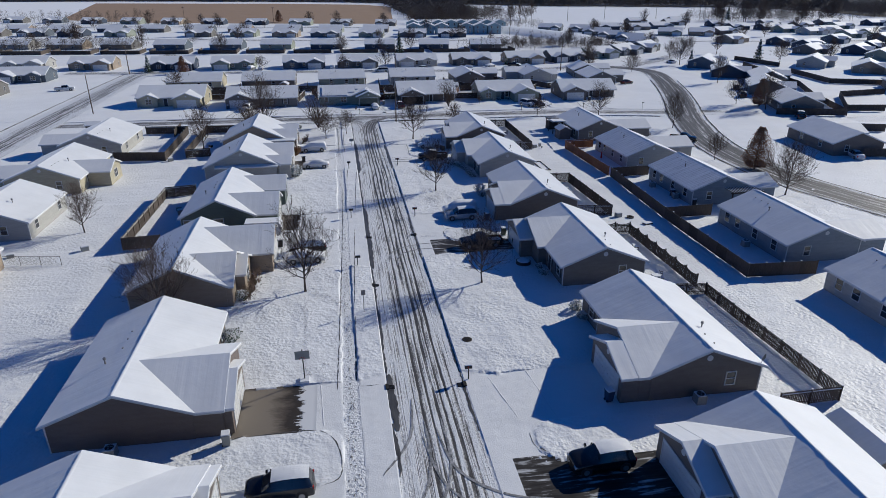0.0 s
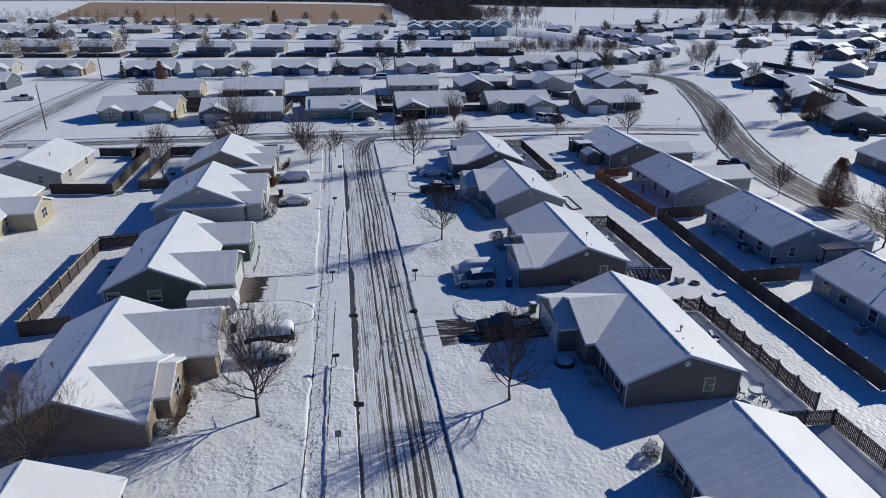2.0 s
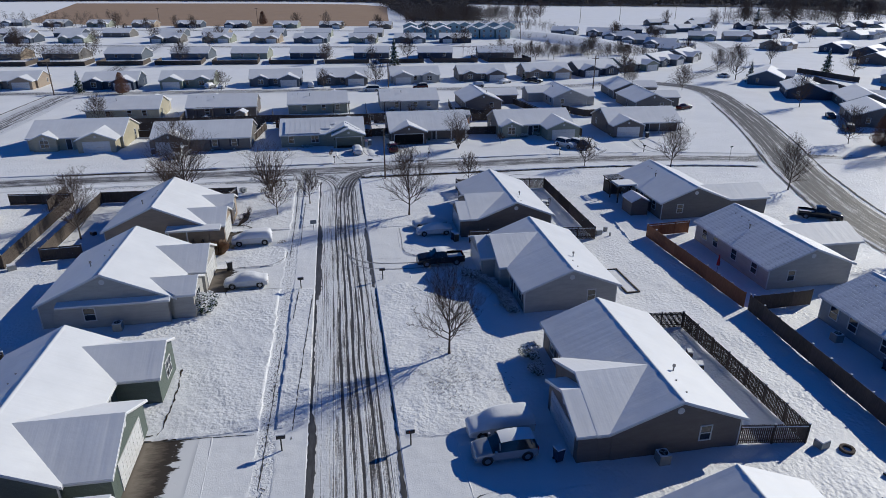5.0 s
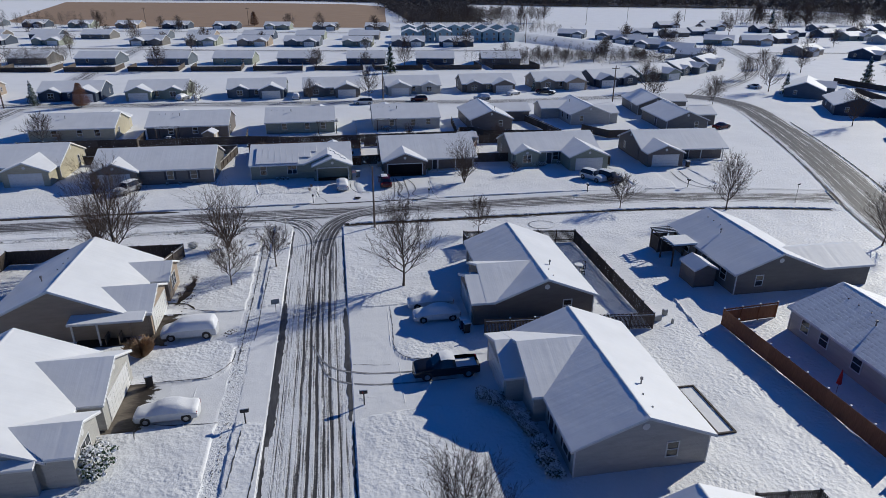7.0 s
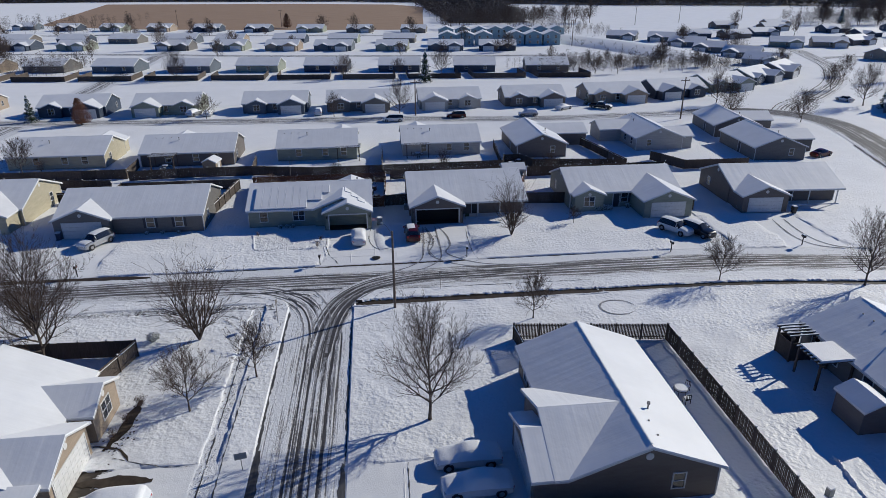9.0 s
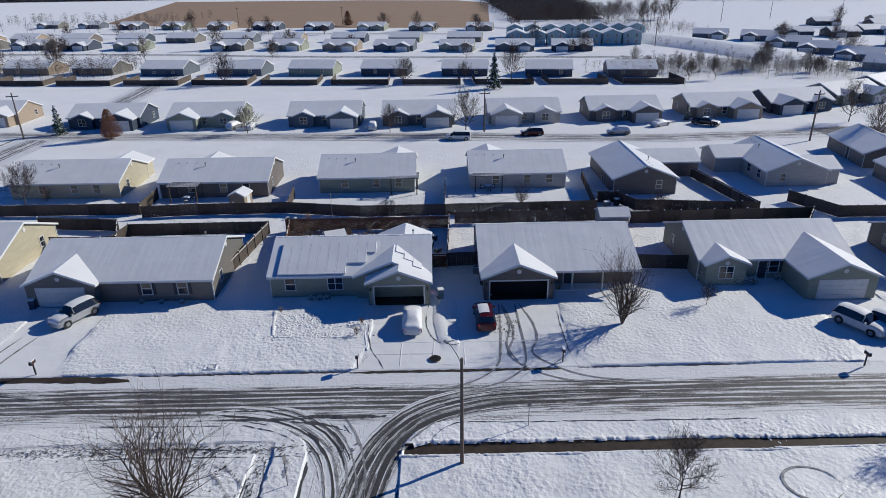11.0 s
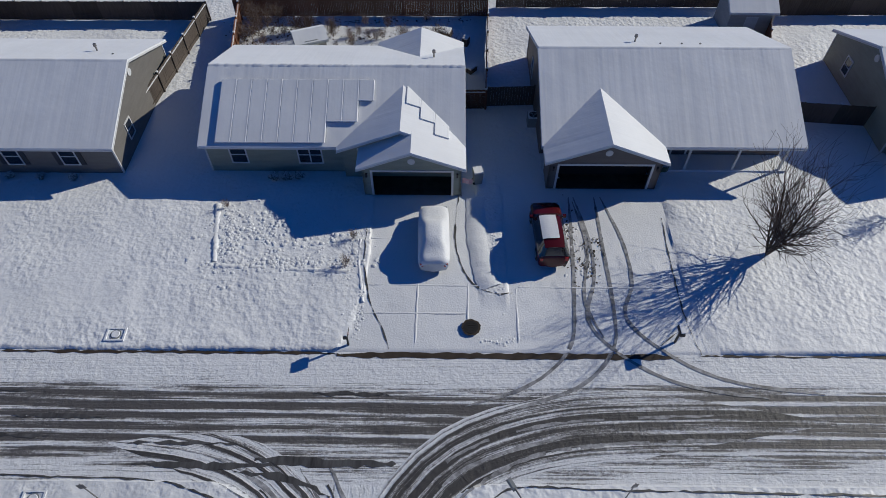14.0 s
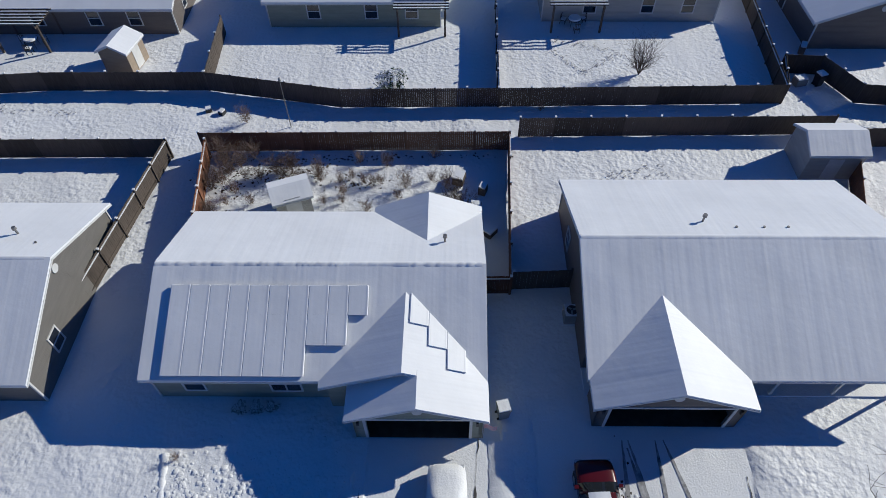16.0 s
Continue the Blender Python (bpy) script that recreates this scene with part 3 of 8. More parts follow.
        part("wing_snow", wing_slab(ww, we, fo - s * 0.02, line, meet, wx, 0.345, 0.112, 0.13, 0.07 if fine else 0, pitch, hx + 0.3), M_ROOF_Y, ob, "smooth snow on the wing roof")
        if s < 0:
            if kind == "garage":
                garage_door(ob, wx, ya, min(4.9, ww - 1.1))
            elif kind == "window":
                window(ob, wx, ya, 0.85, 0, 1.5, 1.4)
            if fine and kind in ("garage", "open", "window"):
                v = bmesh.new()
                cyl(v, (wx, ya - 0.04, ridge - 0.75), (wx, ya + 0.02, ridge - 0.75), 0.24, n=14)
                part("gable_vent", v, M_TRIM, ob, "round white louvred gable vent")
        elif kind == "window":
            window(ob, wx, ya, 0.9, 180, 1.5, 1.3)
    covered = [(wx - ww / 2 - 0.5, wx + ww / 2 + 0.5) for wx, ww, proj, k in wings if proj > 0]
    if not porch:
        for x in front:
            at, wide, shut = x if isinstance(x, tuple) else (x, 1.0, fine)
            window(ob, at, -hy, 0.85, 0, wide, 1.4, shut)
    free = [x for x in (hx * 0.15, -hx * 0.15, hx * 0.4, -hx * 0.4) if not any(lo < x < hi for lo, hi in covered)]
    if free and fine and door:
        entry_door(ob, free[0], fy)
    for x in back:
        window(ob, x, hy, 0.9, 180, 1.0, 1.3)
    if ends:
        for sx in (-1, 1) if ends is True else ends:
            window(ob, sx * hx, hy * end_at, 0.95, 90 * sx, 0.8, 1.2)
            if fine:
                v = bmesh.new()
                cyl(v, (sx * (hx - 0.02), 0, top - 0.75), (sx * (hx + 0.05), 0, top - 0.75), 0.27, n=14)
                part("gable_vent", v, M_TRIM, ob, "round white louvred gable vent")
    for x, y in vents:
        z = eave + (hy - abs(y)) * pitch + 0.2
        v = bmesh.new()
        cyl(v, (x, y, z - 0.2), (x, y, z + 0.5), 0.06)
        cyl(v, (x, y, z + 0.45), (x, y, z + 0.62), 0.13, 0.11)
        part("vent_pipe", v, M_PIPE, ob, "capped metal vent pipe")
        for dx in (1.6, 3.1, 4.4) if (x, y) == vents[0] else ():
            if abs(x + dx) < hx - 0.5:
                b = bmesh.new()
                cyl(b, (x + dx, y * 0.6, z - 0.2), (x + dx, y * 0.6, z + 0.12 + (abs(y) - abs(y) * 0.6) * pitch), 0.07)
                part("vent_stub", b, M_PIPE, ob)
    return ob


LEAN = -1.0                          # the whole street plan leans by a degree
PLAN = pose(0, 0, 0, 0, 0, LEAN)

# ---- ground and roads: one leaning grid, cut by kerbs, drives and walks ----
STREET = (3.05, 9.95)                # kerbs of the street, across
CROSS = (163.4, 170.65)               # kerbs of the cross street, along
WALK = (-0.75, 0.65)
SOUTH_WALK = (159.75, 160.95)
# drives: across from, to; along from, to; bare: how far from the house end the concrete is wet and clear
DRIVES_E = [(28.0, 35.5), (40.4, 47.6), (75.2, 79.2), (83.9, 90.6), (117.6, 124.8), (128.7, 135.6)]
DRIVES_W = [(29.5, 36.2), (42.0, 48.4), (73.4, 81.5), (86.9, 93.5), (118.2, 124.6), (131.0, 137.0)]
DRIVES_N = [(-29.0, -21.5), (6.2, 13.0), (14.7, 25.2), (51.6, 59.2), (66.4, 73.4)]


def lines(*spans):
    """Grid lines from (from, to, step) spans."""
    out = []
    for a0, b0, st in spans:
        out += list(np.arange(a0, b0, st))
    return out


us = lines((-2600, -400, 440), (-400, -100, 50), (-100, -34, 3), (-34, -10, 0.6), (-10, 19, 0.16), (19, 46, 0.6), (46, 104, 0.8), (104, 130, 3), (130, 400, 45), (400, 2601, 440))
us += [3.0, 3.12, 9.88, 10.0, WALK[0], WALK[1]]
vs = lines((-400, -20, 40), (-20, 26, 2), (26, 152, 0.3), (152, 172, 0.16), (172, 212, 0.6), (212, 300, 3), (300, 600, 30), (600, 3601, 500))
vs += [163.33, 163.45, 170.6, 170.72, *SOUTH_WALK]
for span in DRIVES_E + DRIVES_W:
    vs += [span[0] - 0.06, span[0] + 0.06, span[1] - 0.06, span[1] + 0.06]
for span in DRIVES_N:
    us += [span[0] - 0.06, span[0] + 0.06, span[1] - 0.06, span[1] + 0.06]
us, vs = np.unique(np.round(us, 2)), np.unique(np.round(vs, 2))


def wave(u, v, amount):
    """Smooth wandering of an edge."""
    return amount * (np.sin(u * 0.9 + v * 0.37) * 0.5 + np.sin(v * 1.7 + 1.3) * 0.3 + np.sin(u * 2.3 + v * 2.9) * 0.2)


def region(u, v):
    """0 lawn, 1 street, 2 cross street, 3 drive, 4 trodden walk, 5 bare wet walk, 6 half-melted drive, 7 wet concrete, 8 gutter."""
    r = np.zeros(u.shape, int)
    # east of the junction the cross street bends south
    q = np.clip(u - 45, 0, None)
    vb = v + np.where(q < 40, 0.0032 * q ** 2, 5.12 + 0.256 * (q - 40))
    w = wave(u, v, 0.12)
    for drives, end, side, house_at, kerb in ((DRIVES_E, 14.0, 1, 22.6, 9.9), (DRIVES_W, -0.8, -1, -9.6, 3.1)):
        away = (u - end) * side                       # how far into the lot
        inside = ((house_at - u) * side > 0) & ((u - kerb) * side > 0)
        d = np.clip(2.0 - away, 0, 2.0)
        round_off = 2.0 - np.sqrt(4.0 - d * d)        # the lawn between two drives ends in a round
        spread = np.clip(-1.5 - away, 0, 2.6) * 0.3
        for (a0, b0), (a1, b1) in zip(drives[::2], drives[1::2]):
            lower = (v > a0 - spread + w) & (v < b0 + round_off + w)
            upper = (v > a1 - round_off + w) & (v < b1 + spread + w)
            joined = (away < 0) & (v > a0 - spread + w) & (v < b1 + spread + w)
            r[inside & (lower | upper | joined)] = 3
    for a0, b0 in (DRIVES_E[0], DRIVES_E[2]):
        r[(r == 3) & (u > 11.6) & (v > a0 - 1) & (v < b0 + 1)] = 6
    for k, edge in DAMP_EDGE.items():
        a0, b0 = DRIVES_W[k]
        r[(r == 3) & (u < edge + 1.3) & (v > a0 - 0.5) & (v < b0 + 0.5)] = 7
    for a0, b0 in DRIVES_N:
        flare = np.clip(173.5 - vb, 0, 3) * 0.4
        r[(vb > 170.65) & (v < 183.5) & (u > a0 - flare + w) & (u < b0 + flare + w)] = 3
    r[(v > 170.65) & (v < 174.4 + 0.25 * np.sin(u * 0.8)) & (u > 5.8 + w) & (u < 25.6)] = 3
    r[(u > WALK[0] + w * 0.8) & (u < WALK[1] + w * 0.8) & (v < 160.8) & (v > -20)] = 4
    r[(v > 160.2 + w) & (v < 161.5 + w) & (u < 0.5) & (u > -60)] = 4
    r[(vb > SOUTH_WALK[0] + w * 0.6) & (vb < SOUTH_WALK[1] + w * 0.6) & (u > 10.1) & (u < 84)] = 5
    r[(u > STREET[0]) & (u < STREET[1]) & (v < 163.4)] = 1
    # rounded corners of the junction
    for cu, s in ((STREET[0], -1), (STREET[1], 1)):
        rad = 3.6
        du, dv = (u - cu) * s, CROSS[0] - v
        corner = (du >= 0) & (du < rad) & (dv >= 0) & (dv < rad) & ((rad - du) ** 2 + (rad - dv) ** 2 > rad ** 2)
        r[corner] = 1
    r[(vb >= CROSS[0]) & (vb < CROSS[1]) & (u > -75) & (u < 175)] = 2
    return r


DEPTH = np.array([0.0, -0.16, -0.16, -0.10, -0.13, -0.14, -0.11, -0.12, -0.165])

SOFT = np.array([1.0, 0.05, 0.05, 0.25, 0.3, 0.05, 0.2, 0.05, 0.05])   # how far each surface swells and dips


def build_ground():
    U, V = np.meshgrid(us, vs, indexing="ij")
    reg = region(U, V)
    Z = DEPTH[reg].astype(float)
    near = (U > -60) & (U < 80) & (V > 5) & (V < 225)
    soft = SOFT[reg]
    for i, j in zip(*np.nonzero(near)):
        p = Vector((U[i, j], V[i, j], 0))
        if reg[i, j] == 4:
            Z[i, j] += 0.03 * noise.noise(p * 3.1)
        Z[i, j] += soft[i, j] * (0.09 * noise.noise(p * 0.35) + 0.05 * noise.noise(p * 1.1))
    cu, cv = (us[:-1] + us[1:]) / 2, (vs[:-1] + vs[1:]) / 2
    CU, CV = np.meshgrid(cu, cv, indexing="ij")
    face = region(CU, CV)
    n = len(vs)
    verts = np.stack([U.ravel(), V.ravel(), Z.ravel()], 1)
    names = ("ground", "road", "road", "driveway", "pavement", "pavement", "driveway", "driveway", "road_gutter")
    mats = (M_LAWN, M_STREET, M_CROSS, M_DRIVE, M_WALK, M_WET, M_BARE, None, M_GUTTER)
    labels = ("snow-covered lawns and open ground with lumpy grass", "residential street of packed snow with dark wheel tracks", "cross street of worn snow with dark wheel tracks",
              "snow-covered concrete driveway with smooth surface", "trodden snow on the pavement with footprints", "bare wet pavement between snow banks",
              "half-melted driveway with dark wet streaks", "wet bare concrete in front of a garage", "wet dark gutter along the kerb")
    # each drive is a surface of its own
    lot = np.zeros(face.shape, int)
    for n0, (a0, b0) in enumerate(DRIVES_E):
        lot[(CU > 6) & (CV < 160) & (CV > a0 - 3.2) & (CV < b0 + 3.2)] = n0 + 1
    for n0, (a0, b0) in enumerate(DRIVES_W):
        lot[(CU <= 6) & (CV < 160) & (CV > a0 - 3.2) & (CV < b0 + 3.2)] = n0 + 11
    for n0, (a0, b0) in enumerate(DRIVES_N):
        lot[(CV >= 160) & (CU > a0 - 1.4) & (CU < b0 + 1.4)] = n0 + 21
    jobs = [(k, None) for k in (0, 1, 2, 4, 5)] + [(k, q) for k in (3, 6, 7) for q in np.unique(lot[face == k])]
    for k, q in jobs:
        i, j = np.nonzero(face == k if q is None else (face == k) & (lot == q))
        quads = np.stack([i * n + j, (i + 1) * n + j, (i + 1) * n + j + 1, i * n + j + 1], 1)
        used, inv = np.unique(quads, return_inverse=True)
        me = bpy.data.meshes.new(names[k])
        me.from_pydata(verts[used].tolist(), [], inv.reshape(quads.shape).tolist())
        me.materials.append(M_DAMP[q - 11] if k == 7 else mats[k])
        me.polygons.foreach_set("use_smooth", [True] * len(me.polygons))
        ob = new(names[k], me)
        ob.matrix_basis = PLAN
        tagged(ob, labels[k], names[k], kind="structure")


build_ground()


def ribbon(name, pts, width, z, mat, label, category, kind="structure", jitter=0.0, seed=0, taper=0.0):
    """A flat strip along a smooth line of points."""
    rnd = random.Random(seed)
    P = [Vector((*p, 0)) for p in pts]
    line = []
    for i in range(len(P) - 1):
        p0, p1, p2, p3 = P[max(i - 1, 0)], P[i], P[i + 1], P[min(i + 2, len(P) - 1)]
        steps = max(2, int((p2 - p1).length / 1.2))
        for k in range(steps):
            t = k / steps
            line.append(0.5 * (2 * p1 + (p2 - p0) * t + (2 * p0 - 5 * p1 + 4 * p2 - p3) * t * t + (3 * p1 - p0 - 3 * p2 + p3) * t ** 3))
    line.append(P[-1])
    total = sum((q - p).length for p, q in zip(line, line[1:]))
    verts, faces, flat, run = [], [], [], 0.0
    for i, p in enumerate(line):
        d = (line[min(i + 1, len(line) - 1)] - line[max(i - 1, 0)]).normalized()
        s = Vector((-d.y, d.x, 0))
        run += (p - line[i - 1]).length if i else 0.0
        for side in (-1, 1):
            near_end = min(1.0, 0.02 + run / taper, 0.02 + max(0.0, total - run) / taper) if taper else 1.0
            off = side * near_end * (width / 2 + rnd.uniform(-jitter, jitter))
            verts.append((*(p + s * off)[:2], z))
            flat.append((off, run))
        if i:
            faces.append((2 * i - 2, 2 * i - 1, 2 * i + 1, 2 * i))
    me = bpy.data.meshes.new(name)
    me.from_pydata(verts, [], faces)
    me.materials.append(mat)
    layer = me.uv_layers.new(name="strip")
    for loop in me.loops:
        layer.data[loop.index].uv = flat[loop.vertex_index]
    ob = new(name, me)
    return tagged(ob, label, category, kind=kind)


CURVE = [(101, 36), (92, 62), (84.5, 84), (80.8, 100), (82.3, 122), (91, 148), (102, 172), (111, 193), (119, 214), (124.5, 231), (124.5, 242), (119, 250), (110, 253.5), (98, 253.0)]
LOOP_ROAD = [(122, 249), (130, 258), (144, 269), (163, 287), (178, 305), (195, 331), (207, 358), (217, 384), (216, 400), (204, 412)]


def beside(pts, off):
    """The line shifted sideways."""
    P = [Vector(p) for p in pts]
    out = []
    for i, p in enumerate(P):
        d = (P[min(i + 1, len(P) - 1)] - P[max(i - 1, 0)]).normalized()
        out.append(tuple(p + Vector((-d.y, d.x)) * off))
    return out


ribbon("road", CURVE, 8.4, 0.06, M_CURVE, "curved residential road of packed grey snow", "road")
ribbon("road", beside(CURVE[:9], 4.6), 0.3, 0.075, M_WET, "bare wet kerb beside the curved road", "kerb", "structure", 0.08, 8)
ribbon("road", beside(CURVE[:9], -4.6), 0.3, 0.075, M_WET, "bare wet kerb beside the curved road", "kerb", "structure", 0.08, 9)
ribbon("road", [(-96, 268), (-62, 263.5), (-20, 259.5), (18, 256.5), (60, 251.5), (90, 252.5), (118, 251)], 7.2, 0.05, M_LANE, "snow-packed street between rows of houses", "road")
ribbon("road", LOOP_ROAD, 7.0, 0.052, M_LANE, "lightly driven loop street under snow", "road")
ribbon("road", beside(LOOP_ROAD, 3.7), 0.25, 0.07, M_WET, "bare wet kerb beside the loop street", "kerb", "structure", 0.08, 10)
ribbon("road", [(-75.0, 120), (-75.0, 200), (-73.6, 262)], 0.35, 0.07, M_WET, "bare wet kerb beside the side street", "kerb", "structure", 0.1, 11)
ribbon("road", [(-69, 60), (-69, 145), (-68.8, 180), (-68.6, 240), (-68, 275), (-71, 330), (-77, 430), (-82, 516), (-84, 585)], 9.6, 0.045, M_LANE, "snow-packed side street with wheel tracks", "road")
ribbon("road", [(-200, 437), (-110, 424), (-30, 404), (50, 391), (100, 384)], 7, 0.05, M_LANE, "far snow-packed street", "road")
ribbon("road", [(-230, 545), (-120, 534), (-40, 518), (40, 502)], 7, 0.05, M_LANE, "far snow-packed street", "road")
ribbon("road", [(203, 352), (222, 357), (260, 350), (330, 345), (420, 360)], 7, 0.05, M_LANE, "far snow-packed street", "road")


def embankment():
    """The creek's long snowy bank, shaded on the side away from the sun."""
    bm = bmesh.new()
    line = [(112, 470), (124, 448), (138, 410), (148, 375), (156, 345)]
    rows = []
    for i, (x, y) in enumerate(line):
        h = 3.6 if 0 < i < 4 else 0.3
        rows.append([bm.verts.new(p) for p in ((x - 9.5, y - 4.5, -0.2), (x - 2, y - 1, h), (x + 4, y + 2, h), (x + 18, y + 8, -0.2))])
    for a0, b0 in zip(rows, rows[1:]):
        for k in range(3):
            bm.faces.new((a0[k], b0[k], b0[k + 1], a0[k + 1]))
    tagged(new("creek_bank", mesh_of(bm, M_FIELDSNOW, "creek_bank", True)), "steep snow-covered bank along the creek", "bank", kind="structure")


embankment()

# ---- houses, row by row ----
NEAR = 7.8                           # half the length of the common plan
# a broad front gable flush with one end of the house, and the garage as a narrower gable before it under the same slope
E_NEAR = [(NEAR - 4.72, 9.3, 1.0, "plain"), (NEAR - 3.36, 6.5, 2.5, "garage")]
E_FAR = [(-NEAR + 4.72, 9.3, 1.0, "plain"), (-NEAR + 3.36, 6.5, 2.5, "garage")]
ROW_E = [(27.3, "far", "taupe"), (49.15, "near", "taupe"), (71.25, "far", "grey"), (93.7, "near", "taupe"), (116.0, "far", "pale"), (137.7, "near", "taupe")]
for v, end, paint in ROW_E:
    near = end == "near"
    house(PLAN @ pose(29.75, v, 0, 0, 0, -90), 15.6, 10.0, E_NEAR if near else E_FAR, paint, "taupe single-storey house with garage gable and snow-covered roof", "houses along the street",
          front=(-2.2, -5.4) if near else (3.2, 6.2), back=(-4, 1, 5), vents=((3.5, 1.6),))
# middle along, length, middle across, depth, wings, paint, front windows, pitch
W_PLANS = [
    (28.2, 15.6, -17.3, 10.4, [(NEAR - 4.72, 9.3, 2.2, "plain"), (NEAR - 3.36, 6.3, 2.9, "garage")], "taupe", (-3, -6), 0.40),
    (50.2, 15.6, -17.3, 10.4, [(-NEAR + 4.72, 9.3, 2.2, "plain"), (-NEAR + 3.36, 6.3, 2.9, "garage")], "brown", (3.5, 6.0), 0.40),
    (72.1, 15.6, -17.8, 10.0, [(-3.45, 8.6, 0.6, "plain"), (-2.4, 5.0, 1.6, "window"), (5.0, 8.4, 4.1, "garage")], "tan", (), 0.46),
    (95.1, 16.6, -17.15, 9.8, [(-4.1, 7.8, 3.1, "garage"), (6.2, 6.0, 3.4, "window")], "green", (1.4,), 0.47),
    (119.2, 12.9, -17.1, 12.6, [(-4.35, 5.0, 2.0, "window"), (3.1, 7.2, 2.0, "garage")], "pale", (), 0.46),
    (139.3, 12.9, -17.1, 12.6, [(-3.3, 6.0, 2.0, "garage"), (3.15, 4.6, 2.0, "window")], "tan", (0.4,), 0.46),
]
for v, L, u, W, wings, paint, fr, pitch in W_PLANS:
    ob = house(PLAN @ pose(u, v, 0, 0, 0, 90), L, W, wings, paint, "single-storey house with snow-covered cross-gabled roof", "houses along the street", front=fr, back=(-4, 0, 4), ends=True if v == 119.2 else (1,), vents=((-2.0, 2.4),), pitch=pitch)
    if paint == "green":
        window(ob, -L / 2, 3.95, 1.1, -90, 1.2, 1.1)
        window(ob, -L / 2, -0.1, 1.1, -90, 1.2, 1.1)


def side_room(u0, u1, v0, v1, walled, paint, label):
    """A low roof along the end of a house: over a walled room, or over a porch on posts."""
    ob = thing("side_room" if walled else "side_porch", PLAN @ Matrix.Translation(((u0 + u1) / 2, (v0 + v1) / 2, 0)), label, "room" if walled else "porch")
    a0, b0 = (u1 - u0) / 2, (v1 - v0) / 2
    if walled:
        part("wall", boxes((-a0 + 0.05, a0 - 0.3, -b0 + 0.35, b0 - 0.02, 0, 2.42)), PAINT[paint], ob)
        window(ob, -a0 * 0.45, -b0 + 0.35, 0.85, 0, 1.0, 1.3)
    else:
        for x in (-a0 + 0.3, -a0 * 0.25):
            part("post", boxes((x - 0.07, x + 0.07, -b0 + 0.2, -b0 + 0.34, 0, 2.4)), M_TRIM, ob)
        part("floor_slab", boxes((-a0 + 0.1, a0 - 1.9, -b0 + 0.1, b0 - 0.02, -0.02, 0.12)), M_WET, ob, "wet concrete slab")
        for x in (-a0 * 0.1, a0 * 0.25):
            part("screen", boxes((x - 0.03, x + 0.03, -b0 + 0.2, b0 - 0.1, 0.12, 1.0)), M_FENCE, ob, "low wooden screen")
    for nm, z, t, mat, inset in (("roof", 2.42, 0.1, M_TRIM, 0.0), ("snow_layer", 2.525, 0.12, M_ROOF_X, 0.02)):
        bm = bmesh.new()
        y0 = -b0 + inset
        extrude_profile(bm, [(y0, z), (b0 - 0.02, z + 0.22), (b0 - 0.02, z + 0.22 + t), (y0, z + t)], "x", -a0 + inset, a0 - inset)
        part(nm, bm, mat, ob, "white fascia and roof deck" if nm == "roof" else "smooth snow on the low roof")


side_room(-21.6, -10.9, 111.9, 112.74, True, "pale", "low walled room along the end of a pale house")
side_room(-15.7, -9.0, 131.35, 132.83, False, "tan", "low porch roof on white posts beside a house")


def dish(x, y, z, yaw):
    ob = thing("satellite_dish", PLAN @ pose(x, y, z, 0, 0, yaw), "small grey satellite dish on a roof edge", "satellite dish", "satellite dishes")
    bm = bmesh.new()
    cyl(bm, (0, 0, -0.35), (0, 0, 0.35), 0.025, n=6)
    part("mast", bm, M_PIPE, ob)
    bm = bmesh.new()
    rings = []
    for r, d in ((0.06, 0.0), (0.2, 0.03), (0.32, 0.08)):
        rings.append([bm.verts.new((r * math.cos(k * 0.449), -0.05 - d, 0.42 + r * math.sin(k * 0.449))) for k in range(14)])
    for r0, r1 in zip(rings, rings[1:]):
        for k in range(14):
            bm.faces.new((r0[k], r1[k], r1[(k + 1) % 14], r0[(k + 1) % 14]))
    bm.faces.new(rings[0])
    bmesh.ops.solidify(bm, geom=bm.faces[:], thickness=0.02)
    part("reflector", bm, M_GREYBOX, ob)
    bm = bmesh.new()
    cyl(bm, (0, -0.05, 0.25), (0, -0.5, 0.42), 0.012, n=5)
    part("feed_arm", bm, M_PIPE, ob)


dish(34.7, 41.4, 2.95, 30)
dish(57.3, 121.6, 3.0, 200)
# back row to the east, fronts to the curved road
for x, y, L, wings, paint in [(60.4, 49.5, 15, [(-4, 6.2, 4, "garage")], "pale"), (60.9, 71.7, 15, [(-4, 6.2, 4, "garage")], "bluegrey"), (61.2, 94.0, 14.6, [(-4.1, 6.2, 4, "garage")], "bluegrey"),
                              (60.2, 115.6, 15.2, [(1.2, 6.2, 6, "garage")], "pale"), (59.6, 138.4, 14.8, [(-4.3, 6.0, 6.4, "garage")], "grey")]:
    house(pose(x, y, 0, 0, 0, 90 + LEAN), L, 10.2, wings, paint, "single-storey house seen from its back yard under snow", "houses on the curved road", front=(2, 5), back=(-5, -1, 3, 5.5), vents=((1.0, 2.2),), cover=M_ROOF_THIN if 90 < y < 120 else None)
# back row to the west
for x, y, L, wings, paint in [(-46.2, 95.8, 13, (), "pale"), (-46.4, 118.2, 16, [(1.0, 6.0, -3.6, "window")], "cream"), (-46.4, 142.2, 15.6, (), "pale"), (-46, 73, 14, (), "tan")]:
    house(pose(x, y, 0, 0, 0, -90 + LEAN), L, 11.4, [*wings, (3, 6, 4, "garage")], paint, "single-storey house with back yard under snow", "houses on the west street", back=(-4, 4), vents=((2.0, 2.4),))
